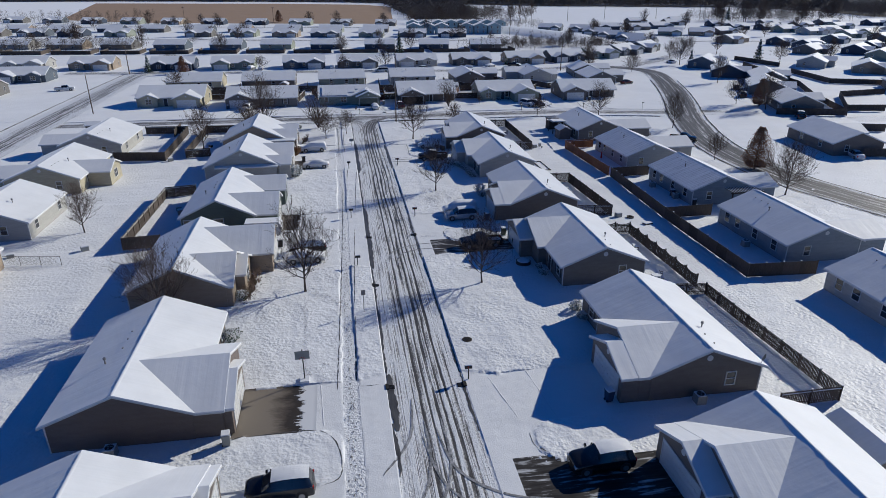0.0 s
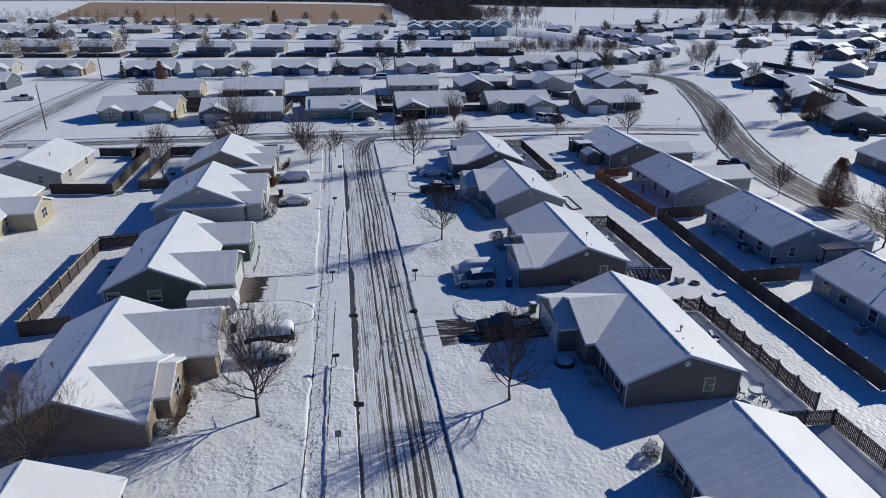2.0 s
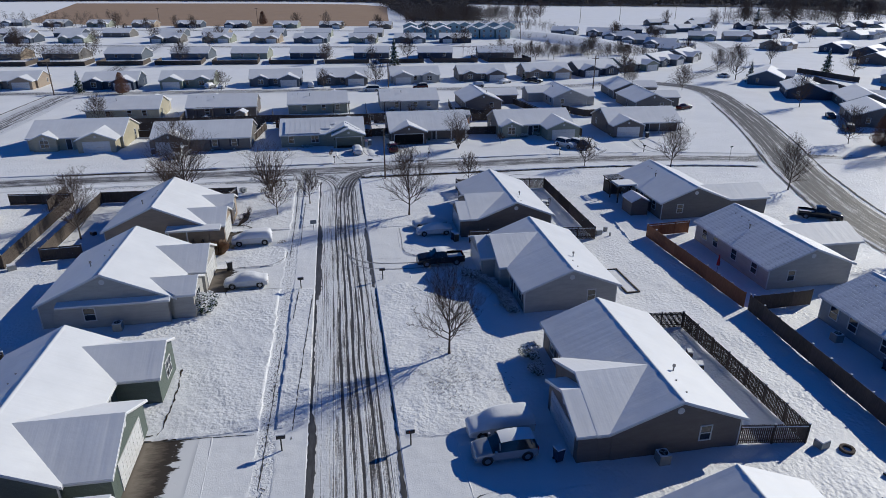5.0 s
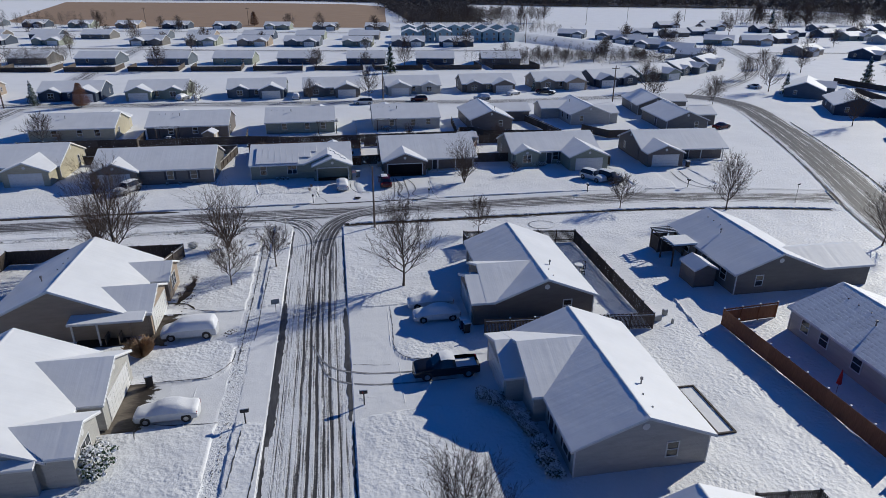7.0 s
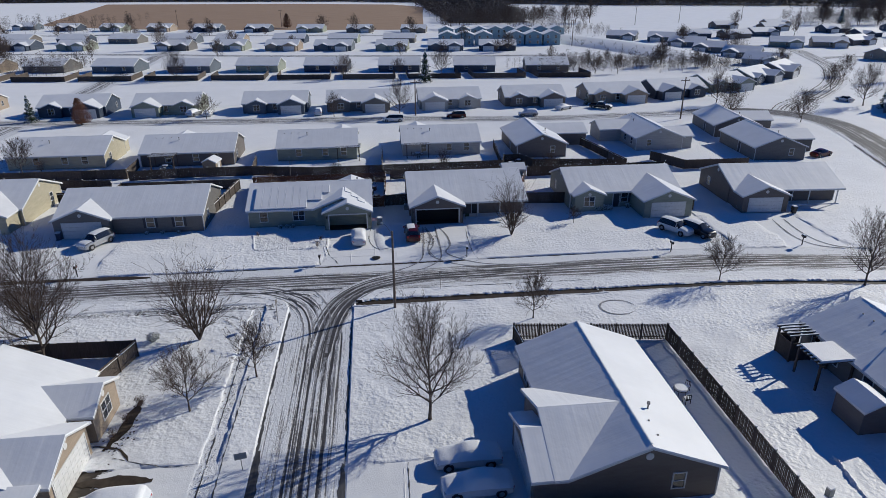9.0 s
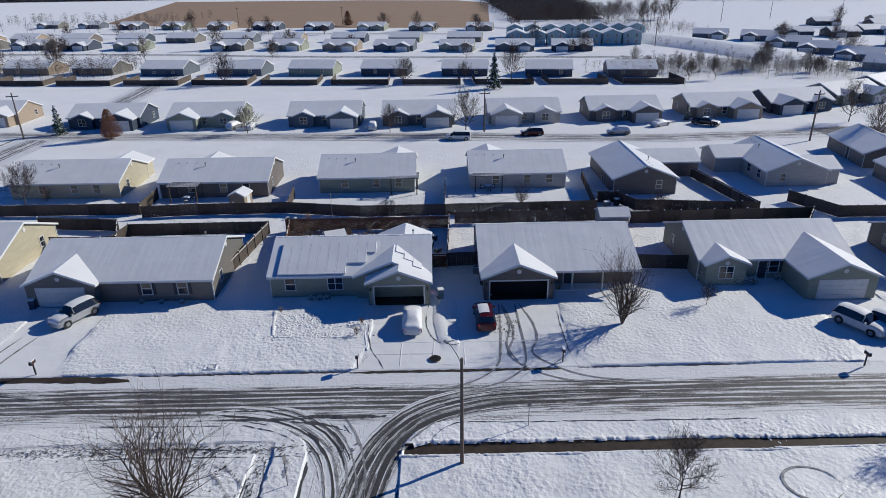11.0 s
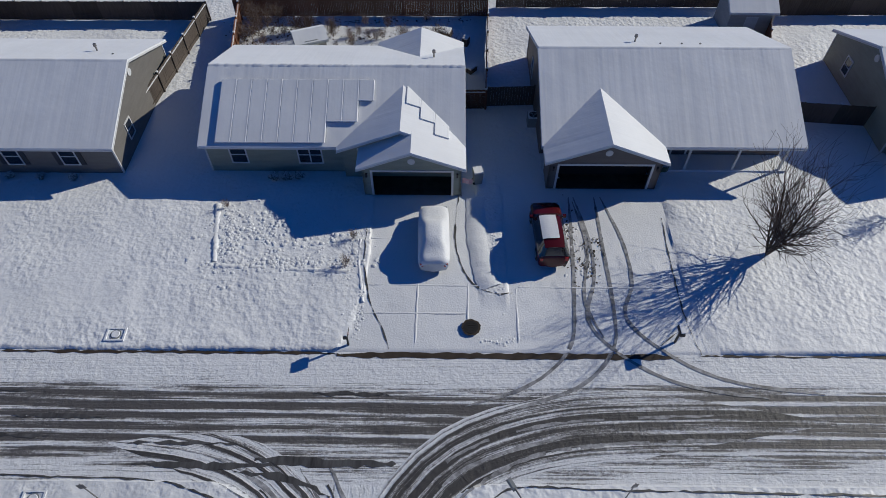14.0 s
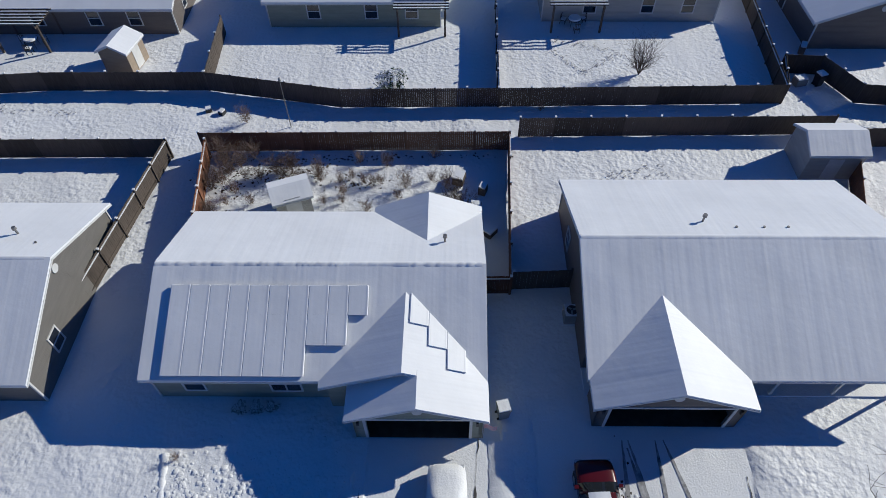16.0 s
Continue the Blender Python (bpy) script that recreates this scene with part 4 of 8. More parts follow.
# north side of the cross street
house(pose(-42.6, 196.2, 0, 0, 0, LEAN), 18, 12, [(4.9, 7.2, 3.4, "garage"), (-5.6, 4.6, 1.0, "window")], "cream", "cream single-storey house with two front gables", "houses along the cross street", back=(2,), vents=((3, 2.5),))
house(pose(-17.4, 190.4, 0, 0, 0, LEAN), 19.2, 11.6, [(-6.0, 7.2, 0.9, "garage")], "grey", "grey house with white garage door and dark shutters", "houses along the cross street", front=(2.6, 6.4), back=(2,), vents=((6.6, 2.4),), door=False, end_at=-0.5)
SOLAR_HOUSE = house(pose(6.75, 189.8, 0, 0, 0, LEAN), 17.0, 10.6, [(4.6, 7.8, 0.5, "plain"), (5.33, 6.4, 2.2, "open"), (5.6, 6.0, -0.5, "plain")], "sage", "sage house with open garage and snow-covered solar panels", "houses along the cross street", beads=0.05, front=((-6.4, 1.0, False), (-1.6, 1.5, False)), vents=((6.6, 2.2),), door=False)
house(pose(29.25, 190.9, 0, 0, 0, LEAN), 16.8, 13.2, [(-4.6, 7.3, 1.7, "open")], "taupe", "taupe house with open garage and deep porch", "houses along the cross street", porch=1.6, front=(1.4, 4.7, 7.9), vents=((-1.6, 1.6),))
house(pose(53.4, 191.4, 0, 0, 0, LEAN), 16.8, 11.0, [(-5.9, 4.4, 1.4, "window"), (4.7, 7.2, 5.0, "garage")], "sage", "sage house with snow-covered garage wing", "houses along the cross street", front=(0,), vents=())
house(pose(78.4, 189.0, 0, 0, 0, LEAN - 3), 16.8, 11.6, [(-4.9, 6.8, 2.8, "garage")], "taupe", "taupe house with long open porch", "houses along the cross street", porch=1.6, front=(0, 3.5, 7.9))
# second row north, backs to the cross street
for x, y, L, rot, wings, paint in [(-41.5, 225.6, 17, 180, [(-5, 6.4, 3, "garage")], "cream"), (-18, 224.6, 16.8, 180, [(3, 6.4, 2, "garage")], "taupe"), (5.8, 225.2, 15, 180, [(-4.4, 6.2, 2.6, "garage")], "sage"), (29.8, 225.6, 15.2, 180, [(4, 6.2, 2.6, "garage")], "pale"),
                                   (48.8, 223.4, 15.4, -90, [(-4.4, 6.4, -6.8, "plain")], "taupe"), (73.6, 225.2, 14.8, 90, [(4.2, 6.2, -4.6, "plain"), (-3.6, 6.0, 2.4, "window")], "pale"), (93.2, 214.6, 14.8, -94, [(-2, 6.2, -5, "plain")], "grey"), (96, 233, 14, -98, [(-2, 6.2, -5, "plain")], "grey")]:
    house(pose(x, y, 0, 0, 0, rot + LEAN), L, 10.8 if rot == 180 else 9.6, wings, paint, "single-storey house with fenced back yard under snow", "houses on the second street", back=(-5, -1.5, 3.5), vents=((2.0, 2.0),))
# rows further north: x, y of the front middle, length, turn, paint
rnd = random.Random(5)
FAR = [(-103, 251, 0), (-106, 219, 0), (-115.5, 286, 0), (-141, 289, 0), (-90, 283, 0), (-58.5, 276.5, 0), (-35.3, 275.4, 0), (-7.7, 274, 0), (13.8, 273, 0), (38, 273, 0), (61.3, 273.4, 0), (85, 275, 2), (105, 279, 8), (124, 288, 20), (142, 300, 34), (160, 313, 40)]
PAINTS = ("pale", "slate", "navy", "taupe", "grey", "sage", "tan")
for i, (x, y, rot) in enumerate(FAR):
    k = 1 if i % 3 else -1
    house(pose(x, y, 0, 0, 0, rot + LEAN), 16.4, 10.6, [(k * 4.3, 6.6, 2.8, "garage"), (-k * 4.6, 4.6, 1.0, "window")], PAINTS[(i * 3 + 1) % 7], "single-storey house with snowy roof and garage gable", "houses on the second street", front=(0,), fine=False)
for row, (x0, y0, dx, dy, n, rot) in enumerate([(-207.8, 380.8, 26.4, -3.9, 12, 172), (-230, 468.4, 26.0, -4.7, 13, -10), (-229.5, 500.6, 29.5, -4.6, 10, 170), (-182, 585, 33.0, -8.6, 8, -12)]):
    for i in range(n):
        x, y = x0 + dx * i + rnd.uniform(-1.5, 1.5), y0 + dy * i + rnd.uniform(-1, 1)
        if -108 < x < -84 and row or -100 < x < -92:
            continue
        k = rnd.choice((-1, 1))
        house(pose(x, y, 0, 0, 0, rot), rnd.uniform(15, 18), 10.6, [(k * 4.3, 6.6, 2.6, "garage"), (-k * 4.6, 4.6, 1.0, "plain")], rnd.choice(PAINTS), "distant single-storey house under snow", "distant houses", front=(0,), back=(-4, 3), ends=False, fine=False)
for x, y, rot in [(160, 454, -30), (178, 440, -30), (177, 412, -35), (176, 387, -35), (178, 364, -40), (172, 338, -45), (278, 499, 0), (350, 480, 5), (256, 520, 0), (300, 530, 0), (139, 186, 60), (152, 204, 62), (128, 158, 70), (107, 118, 82),
                  (186, 180, 60), (178, 145, 60), (200, 160, 60), (155, 248, 50), (149, 223, 60), (204, 457, -5), (225, 452, 0), (247, 462, 5), (224, 403, -30), (243, 398, -25), (304, 477, 0), (263, 407, 20), (298, 443, 10), (320, 438, 10), (317, 416, 12), (320, 394, 15), (342, 406, 12),
                  (437, 470, 8), (233, 348, 25), (252, 331, 28), (253, 311, 30), (236, 288, 30), (292, 338, 25), (327, 369, 22), (349, 376, 20), (258, 283, 35), (278, 297, 32), (201, 242, 45), (209, 222, 50), (250, 260, 40), (300, 300, 30), (335, 320, 25), (370, 340, 20), (392, 402, 18), (380, 440, 15), (402, 480, 10), (360, 455, 10), (330, 345, 25), (-246, 607, -12), (-214, 600, -12)]:
    k = rnd.choice((-1, 1))
    house(pose(x, y, 0, 0, 0, rot), rnd.uniform(14, 17), 10.4, [(k * 4.0, 6.4, 2.6, "garage")], "taupe" if y < 130 else rnd.choice(PAINTS), "distant single-storey house under snow", "distant houses", front=(0,), back=(-4, 3), fine=False)

# ---- solar panels on the sage house ----
def solar_panels():
    m = SOLAR_HOUSE.matrix_basis
    slope = math.degrees(math.atan(PITCH))
    bm = boxes((-0.47, 0.47, -0.74, 0.74, -0.03, 0.03))
    me_p = mesh_of(bm, M_BLACK, "panel_frame")
    profile = [(-0.514, 0), (0.514, 0), (0.514, 0.09), (0.5, 0.122), (0.47, 0.126), (0.43, 0.124), (0.39, 0.12), (-0.48, 0.12), (-0.514, 0.085)]
    bm = bmesh.new()
    extrude_profile(bm, profile, "y", -0.78, 0.78)
    me_s = mesh_of(bm, M_ROOF_X, "panel_snow")
    bm = bmesh.new()
    extrude_profile(bm, profile, "y", -0.78, 0.78)
    bmesh.ops.bevel(bm, geom=[ed for ed in bm.edges if all(v.co.y > 0.7 and v.co.z > 0.08 for v in ed.verts)], offset=0.07, segments=3, profile=0.5, affect="EDGES", clamp_overlap=True)
    me_top = mesh_of(bm, M_ROOF_X, "panel_snow_edge")
    hy = 5.3
    for row, count in enumerate((7, 9, 10)):
        for i in range(count):
            y = -hy + 0.5 + row * 1.449
            z = EAVE + (hy - abs(y)) * PITCH + 0.32
            ob = tagged(new("solar_panel"), "roof solar panel buried under smooth snow", "solar panel", "solar panels on the roof")
            ob.matrix_basis = m @ pose(-7.1 + i * 1.03, y, z, slope, 0, 0)
            part("panel_frame", me_p, None, ob)
            part("snow_cap", me_top if row == 2 else me_s, None, ob)
    for i, (dy, cols) in enumerate(((-1.6, (1,)), (-2.7, (1, 2)), (-3.8, (2, 3)), (-4.9, (3,)))):
        for c in cols:
            dx = 0.3 + 0.95 * c
            x = 4.6 + dx - 0.55
            z = EAVE + (3.9 - (x - 4.6)) * PITCH + 0.215
            ob = tagged(new("solar_panel"), "roof solar panel buried under smooth snow", "solar panel", "solar panels on the roof")
            ob.matrix_basis = m @ pose(x, dy, z, 0, slope, 0) @ Matrix.Diagonal((0.995, 0.705, 1, 1))
            part("panel_frame", me_p, None, ob)
            part("snow_cap", me_s, None, ob)


solar_panels()

# ---- fences ----
FENCE = {}


def fence_mesh(mat, height, scallop, far=False, spaced=False):
    key = (mat.name, height, scallop, far, spaced)
    if key not in FENCE:
        rnd = random.Random(3)
        bm = bmesh.new()
        n = 17
        for i in range(n):
            x = -1.2 + (i + 0.5) * 2.4 / n
            h = height + rnd.uniform(-0.02, 0.02) - scallop * (1 - (x / 1.2) ** 2)
            o = rnd.uniform(-0.006, 0.006)
            w = 0.0708 if far else 0.052 if spaced else 0.067
            box(bm, x - w, x + w, -0.012 + o, 0.012 + o, 0.03, h)
        pick = mesh_of(bm, mat, "pickets")
        rail = mesh_of(boxes((-1.2, 1.2, 0.014, 0.055, -0.045, 0.045)), mat, "rail")
        post = mesh_of(boxes((-0.055, 0.055, -0.005, 0.105, 0, height + 0.06)), mat, "post")
        bm = boxes((-0.075, 0.075, -0.025, 0.125, 0, 0.08))
        soften(bm, 0.03, 2)
        cap = mesh_of(bm, M_CAP, "snow_cap")
        bm = boxes((-1.2, 1.2, 0.01, 0.075, 0.0, 0.05))
        soften(bm, 0.015, 1)
        FENCE[key] = (pick, rail, post, cap, mesh_of(bm, M_CAP, "snow_line"))
    return FENCE[key]


def fence(pts, mat=None, height=1.75, label="weathered dark wooden privacy fence dusted with snow", far=False, scallop=0.0, spaced=False):
    """A board fence along a line of points: panels of pickets on rails between posts."""
    mat = mat or M_FENCE
    pick, rail, post, cap, line = fence_mesh(mat, height, scallop, far, spaced)
    mid = Vector((*pts[0], 0))
    ob = thing("fence", Matrix.Translation(mid), label, "fence", "yard fences")
    for p, q in zip(pts, pts[1:]):
        p, q = Vector((*p, 0)) - mid, Vector((*q, 0)) - mid
        d = q - p
        n = max(1, round(d.length / (12 if far else 2.4)))
        yaw = math.atan2(d.y, d.x)
        for i in range(n):
            c = p + d * ((i + 0.5) / n)
            m = Matrix.Translation(c) @ Matrix.Rotation(yaw, 4, "Z")
            pn = part("fence_panel", pick, None, ob, "", m @ Matrix.Diagonal((d.length / n / 2.4, 1, 1, 1)))
            pn["kind"] = "stuff"
            if far:
                continue
            for z in (0.35, height - 0.25 - scallop) if abs(c.x + mid.x) < 48 and c.y + mid.y < 205 else (height - 0.25 - scallop,):
                part("rail", rail, None, pn, "", pose(0, 0, z))
            part("snow_line", line, None, pn, "", pose(0, 0, height - 0.205 - scallop))
            m2 = Matrix.Translation(p + d * (i / n)) @ Matrix.Rotation(yaw, 4, "Z")
            po = part("post", post, None, ob, "", m2)
            part("snow_cap", cap, None, po, "", pose(0, 0, height + 0.06))
        part("post", post, None, ob, "", Matrix.Translation(q) @ Matrix.Rotation(yaw, 4, "Z"))
    return ob


for run in [
    [(36.7, 58.8), (41.1, 58.2), (41.4, 38.2), (35.7, 38.2)],
    [(36.8, 77.7), (40.9, 77.2), (41.0, 60.0)],
    [(37.0, 102.6), (41.3, 102.1), (41.5, 84.6), (36.4, 85.4)],
    [(28.3, 146.2), (28.1, 150.6), (42.6, 148.6), (42.0, 125.9), (37.4, 126.4), (25.2, 127.5)],
    [(50.1, 104.2), (48.9, 82.2), (56.6, 82.3)], [(50.4, 103.9), (57.4, 104.1)],
    [(48.9, 82.2), (48.6, 61.5), (57.4, 60.9)],
    [(-21.9, 106.1), (-26.4, 105.3), (-27.3, 83.2), (-22.6, 83.6)],
    [(-23.4, 131.4), (-28.0, 131.0), (-27.4, 153.4), (-7.1, 152.3), (-8.6, 147.4)],
    [(-41.4, 130.9), (-31.6, 129.4), (-31.6, 153.8), (-41.0, 154.8)],
    [(-25.6, 195.6), (-24.8, 203.5), (-6.2, 203.3), (-7.9, 190.9), (-8.9, 190.9)],
    [(-38.6, 206.9), (-27.2, 205.5), (-24.6, 199.3), (-28.4, 199.2), (-33, 199.5)],
    [(18.9, 205.1), (41.6, 205.0)], [(17.4, 191.4), (20.8, 191.5)], [(37.7, 189.7), (45.0, 188.9)],
    [(-49.4, 212.5), (-26.8, 212.0), (-26.9, 219.3)], [(-26.0, 210.6), (-18.1, 211.2), (-5.2, 211.0), (5.5, 208.7), (17.6, 208.6), (39.4, 208.6), (40.5, 212.5), (43.4, 212.2), (45.0, 208.6), (61.9, 206.2), (59.2, 224.0)],
    [(-5.2, 211.0), (-5.6, 219.0)], [(17.6, 208.6), (18.2, 222.5)], [(39.4, 208.6), (40.9, 224.0)],
    [(42.8, 203.6), (68.0, 203.6), (63.2, 197.0), (63.0, 183.2)], [(68.6, 211), (72, 204), (84, 203.5)],
    [(-34, 150.5), (-34, 158.0)],
[(172.7, 247.9), (157.4, 193.7), (145.6, 172.2), (135.1, 146.5), (117.7, 151.0)], [(173.5, 175.2), (155.1, 172.8), (140.0, 152.2), (150.4, 150.4)], [(177.6, 224.8), (172.6, 197.9), (188.4, 191.1)],
    [(131.4, 151.2), (141.1, 167.8)], [(122.2, 130.6), (129.6, 128.1)], [(181.9, 268.0), (185.3, 241.9)], [(106.3, 108.6), (118, 106)],
]:
    fence(run, far=run[0][0] > 100, scallop=0.28 if run[0] == (36.8, 77.7) else 0.0, spaced=run[0][0] in (36.7, 36.8, 37.0, 28.3), height=1.45 if run[0][0] == 36.7 else 1.75)
fence([(55.6, 125.8), (49.3, 125.4), (49.9, 104.8)], M_CEDAR, label="orange cedar privacy fence, newer than its neighbours")
fence([(-4.0, 203.9), (18.0, 203.7), (17.2, 191.1), (15.6, 191.1)], M_REDWOOD, label="red-brown wooden privacy fence round a snowy yard")
fence([(-3.4, 203.2), (-2.3, 194.0)], M_CEDAR, label="orange cedar privacy fence, newer than its neighbours")
fence([(42.4, 203.6), (38.2, 191.4)], M_CEDAR, label="orange cedar privacy fence, newer than its neighbours")
rnd = random.Random(11)
for i in range(13):
    x = -194 + i * 22.5
    y = 337 - (x + 104) * 0.10
    fence([(x, y + 13), (x, y), (x + 18, y - 1.8), (x + 18, y + 11)], far=True)

# ---- trees ----


def branch_mesh(name, chains, mat):
    """Tubes along chains of (point, radius); sides by thickness."""
    verts, faces = [], []
    for chain in chains:
        n = 6 if chain[0][1] > 0.05 else 3
        base = len(verts)
        for i, (p, r) in enumerate(chain):
            d = (chain[min(i + 1, len(chain) - 1)][0] - chain[max(i - 1, 0)][0]).normalized()
            u = d.orthogonal().normalized()
            w = d.cross(u)
            for k in range(n):
                t = 2 * math.pi * k / n
                verts.append(tuple(p + (u * math.cos(t) + w * math.sin(t)) * r))
        for i in range(len(chain) - 1):
            for k in range(n):
                a0, b0 = base + i * n + k, base + i * n + (k + 1) % n
                faces.append((a0, b0, b0 + n, a0 + n))
    me = bpy.data.meshes.new(name)
    me.from_pydata(verts, [], faces)
    me.materials.append(mat)
    return me


def bare_tree(seed, height, fork, spread, stems=1, twigs=3, many=3, label="bare leafless tree with fine twigs", m=None, stout=0.0092, bark=None):
    """A leafless tree: trunk, limbs that lean outwards, and two to three orders of twigs."""
    rnd = random.Random(seed)
    thick, thin = [], []

    def grow(p, d, length, r, order, last):
        steps = 4 if order < 2 else 3
        chain = [(p, r)]
        for i in range(steps):
            d = (d + Vector((rnd.gauss(0, 0.13), rnd.gauss(0, 0.13), rnd.gauss(0, 0.07) + (0.10 if order else 0)))).normalized()
            p = p + d * (length / steps)
            chain.append((p, max(stout * 0.9 if stems > 1 else 0.009, r * (1 - 0.62 * (i + 1) / steps))))
            if order < last and (i > 0 or order):
                kids = many if order != 2 else 2
                for _ in range(kids):
                    ang = rnd.uniform(0, 2 * math.pi)
                    o = d.orthogonal().normalized()
                    o.rotate(Matrix.Rotation(ang, 3, d))
                    nd = (d * (1 - spread * 0.5) + o * spread * rnd.uniform(0.7, 1.25)).normalized()
                    grow(p, nd, length * (rnd.uniform(0.42, 0.66) if order < 2 else rnd.uniform(0.34, 0.55)), chain[-1][1] * 0.66, order + 1, last)
        (thick if order < 2 else thin).append(chain)

    for s in range(stems):
        a0 = 2 * math.pi * s / stems + rnd.uniform(-0.3, 0.3)
        lean = Vector((math.cos(a0), math.sin(a0), 0)) * (0.0 if stems == 1 else rnd.uniform(0.2, 0.5))
        d = (Vector((0, 0, 1)) + lean).normalized()
        r = height * (0.02 if stems == 1 else stout)
        base = Vector((0, 0, -0.05))
        if stems == 1:
            top = base + Vector((rnd.gauss(0, 0.05), rnd.gauss(0, 0.05), height * fork))
            thick.append([(base, r * 1.35), (base + Vector((0, 0, 0.25)), r), (top, r * 0.85)])
            for k in range(5):
                ang = 2 * math.pi * k / 5 + rnd.uniform(-0.4, 0.4)
                o = Vector((math.cos(ang), math.sin(ang), 0)) * spread * rnd.uniform(0.6, 1.2)
                grow(top - Vector((0, 0, rnd.uniform(0, height * 0.08))), (Vector((0, 0, 1)) + o).normalized(), height * (1 - fork) * rnd.uniform(0.5, 0.66), r * 0.55, 1, twigs)
            grow(top, Vector((0, 0, 1)), height * (1 - fork) * 0.72, r * 0.7, 1, twigs)
        else:
            grow(base, d, height * rnd.uniform(0.5, 0.65), r, 1, twigs)
    ob = thing("tree", m or Matrix(), label, "tree", "bare street trees")
    part("trunk", branch_mesh("trunk", thick, bark or M_BARK), None, ob)
    part("crown", branch_mesh("crown", thin, bark or M_TWIG), None, ob, "fine bare twigs")
    return ob


def oval_tree(seed, height, radius, low, limbs, label, m):
    """A leafless tree with a leader and many limbs that curve up into an oval crown of fine twigs."""
    rnd = random.Random(seed)
    thick, thin = [], []

    def reach(h):
        """How wide the crown is at a share of its height."""
        return radius * max(0.06, math.sin(math.pi * min(1.0, max(0.0, h)) ** 0.8)) ** 0.75

    def shoot(p, d, length, r, order):
        steps = 4 if order == 1 else 3
        chain = [(p, r)]
        for i in range(steps):
            d = (d + Vector((rnd.gauss(0, 0.10), rnd.gauss(0, 0.10), rnd.gauss(0, 0.05) + (0.16 if order == 1 else 0.07)))).normalized()
            p = p + d * (length / steps)
            chain.append((p, max(0.0055, r * (1 - 0.7 * (i + 1) / steps))))
            if order < 4:
                for _ in range((2, 2, 2)[order - 1] if order != 1 else 3):
                    o = d.orthogonal().normalized()
                    o.rotate(Matrix.Rotation(rnd.uniform(0, 6.283), 3, d))
                    nd = (d * 0.75 + o * rnd.uniform(0.35, 0.75) + Vector((0, 0, 0.12))).normalized()
                    shoot(p, nd, length * rnd.uniform(0.3, 0.52), chain[-1][1] * 0.6, order + 1)
        (thick if order == 1 else thin).append(chain)

    r = height * 0.0135
    lead = [(Vector((0, 0, -0.05)), r * 1.5), (Vector((0, 0, 0.3)), r * 1.1)]
    p = Vector((0, 0, 0.3))
    for i in range(7):
        p = p + Vector((rnd.gauss(0, 0.05), rnd.gauss(0, 0.05), (height * 0.80 - 0.3) / 7))
        lead.append((p, r * (1 - 0.125 * (i + 1))))
    thick.append(lead)
    crown = height * (1 - low)
    for k in range(limbs):
        f = (k + rnd.random() * 0.6) / limbs
        z = height * low * 0.75 + f ** 1.15 * (height * 0.76 - height * low * 0.75)
        j = max(i for i in range(len(lead) - 1) if lead[i][0].z <= z)
        q = lead[j][0].lerp(lead[j + 1][0], min(1.0, (z - lead[j][0].z) / (lead[j + 1][0].z - lead[j][0].z)))
        ang = k * 2.4 + rnd.uniform(-0.4, 0.4)
        top = min(0.96, (z - height * low) / crown + rnd.uniform(0.28, 0.5))
        end = Vector((math.cos(ang), math.sin(ang), 0)) * reach(max(0.1, top)) * rnd.uniform(0.7, 0.95) + Vector((0, 0, height * low + crown * top))
        d = end - q
        start = (d.normalized() - Vector((0, 0, 0.22))).normalized()
        shoot(q, start, d.length, r * (0.62 - 0.38 * f), 1)
    ob = thing("tree", m, label, "tree", "bare street trees")
    part("trunk", branch_mesh("trunk", thick, M_BARK), None, ob)
    part("crown", branch_mesh("crown", thin, M_TWIG), None, ob, "fine bare twigs")
    return ob


T_VASE = oval_tree(1, 9.4, 3.5, 0.19, 20, "bare leafless tree with an oval crown of fine twigs", pose(18.8, 139.7, 0))
T_WIDE = oval_tree(2, 7.6, 4.0, 0.16, 23, "bare leafless tree with a broad rounded crown", pose(-18.2, 62.4, 0))
T_SMALL = oval_tree(4, 5.6, 2.4, 0.22, 16, "young bare tree with an open crown of thin twigs", pose(-0.4, 143.3, 0))
T_MULTI = bare_tree(6, 8.8, 0.1, 0.62, 11, 3, 3, "bare multi-stemmed tree with upright branches", m=pose(-2.1, 154.6, 0))


def place(tree, x, y, s=1.0, rot=0.0, sz=1.0):
    return copy_thing(tree, pose(x, y, 0, 0, 0, rot) @ Matrix.Diagonal((s, s, s * sz, 1)))


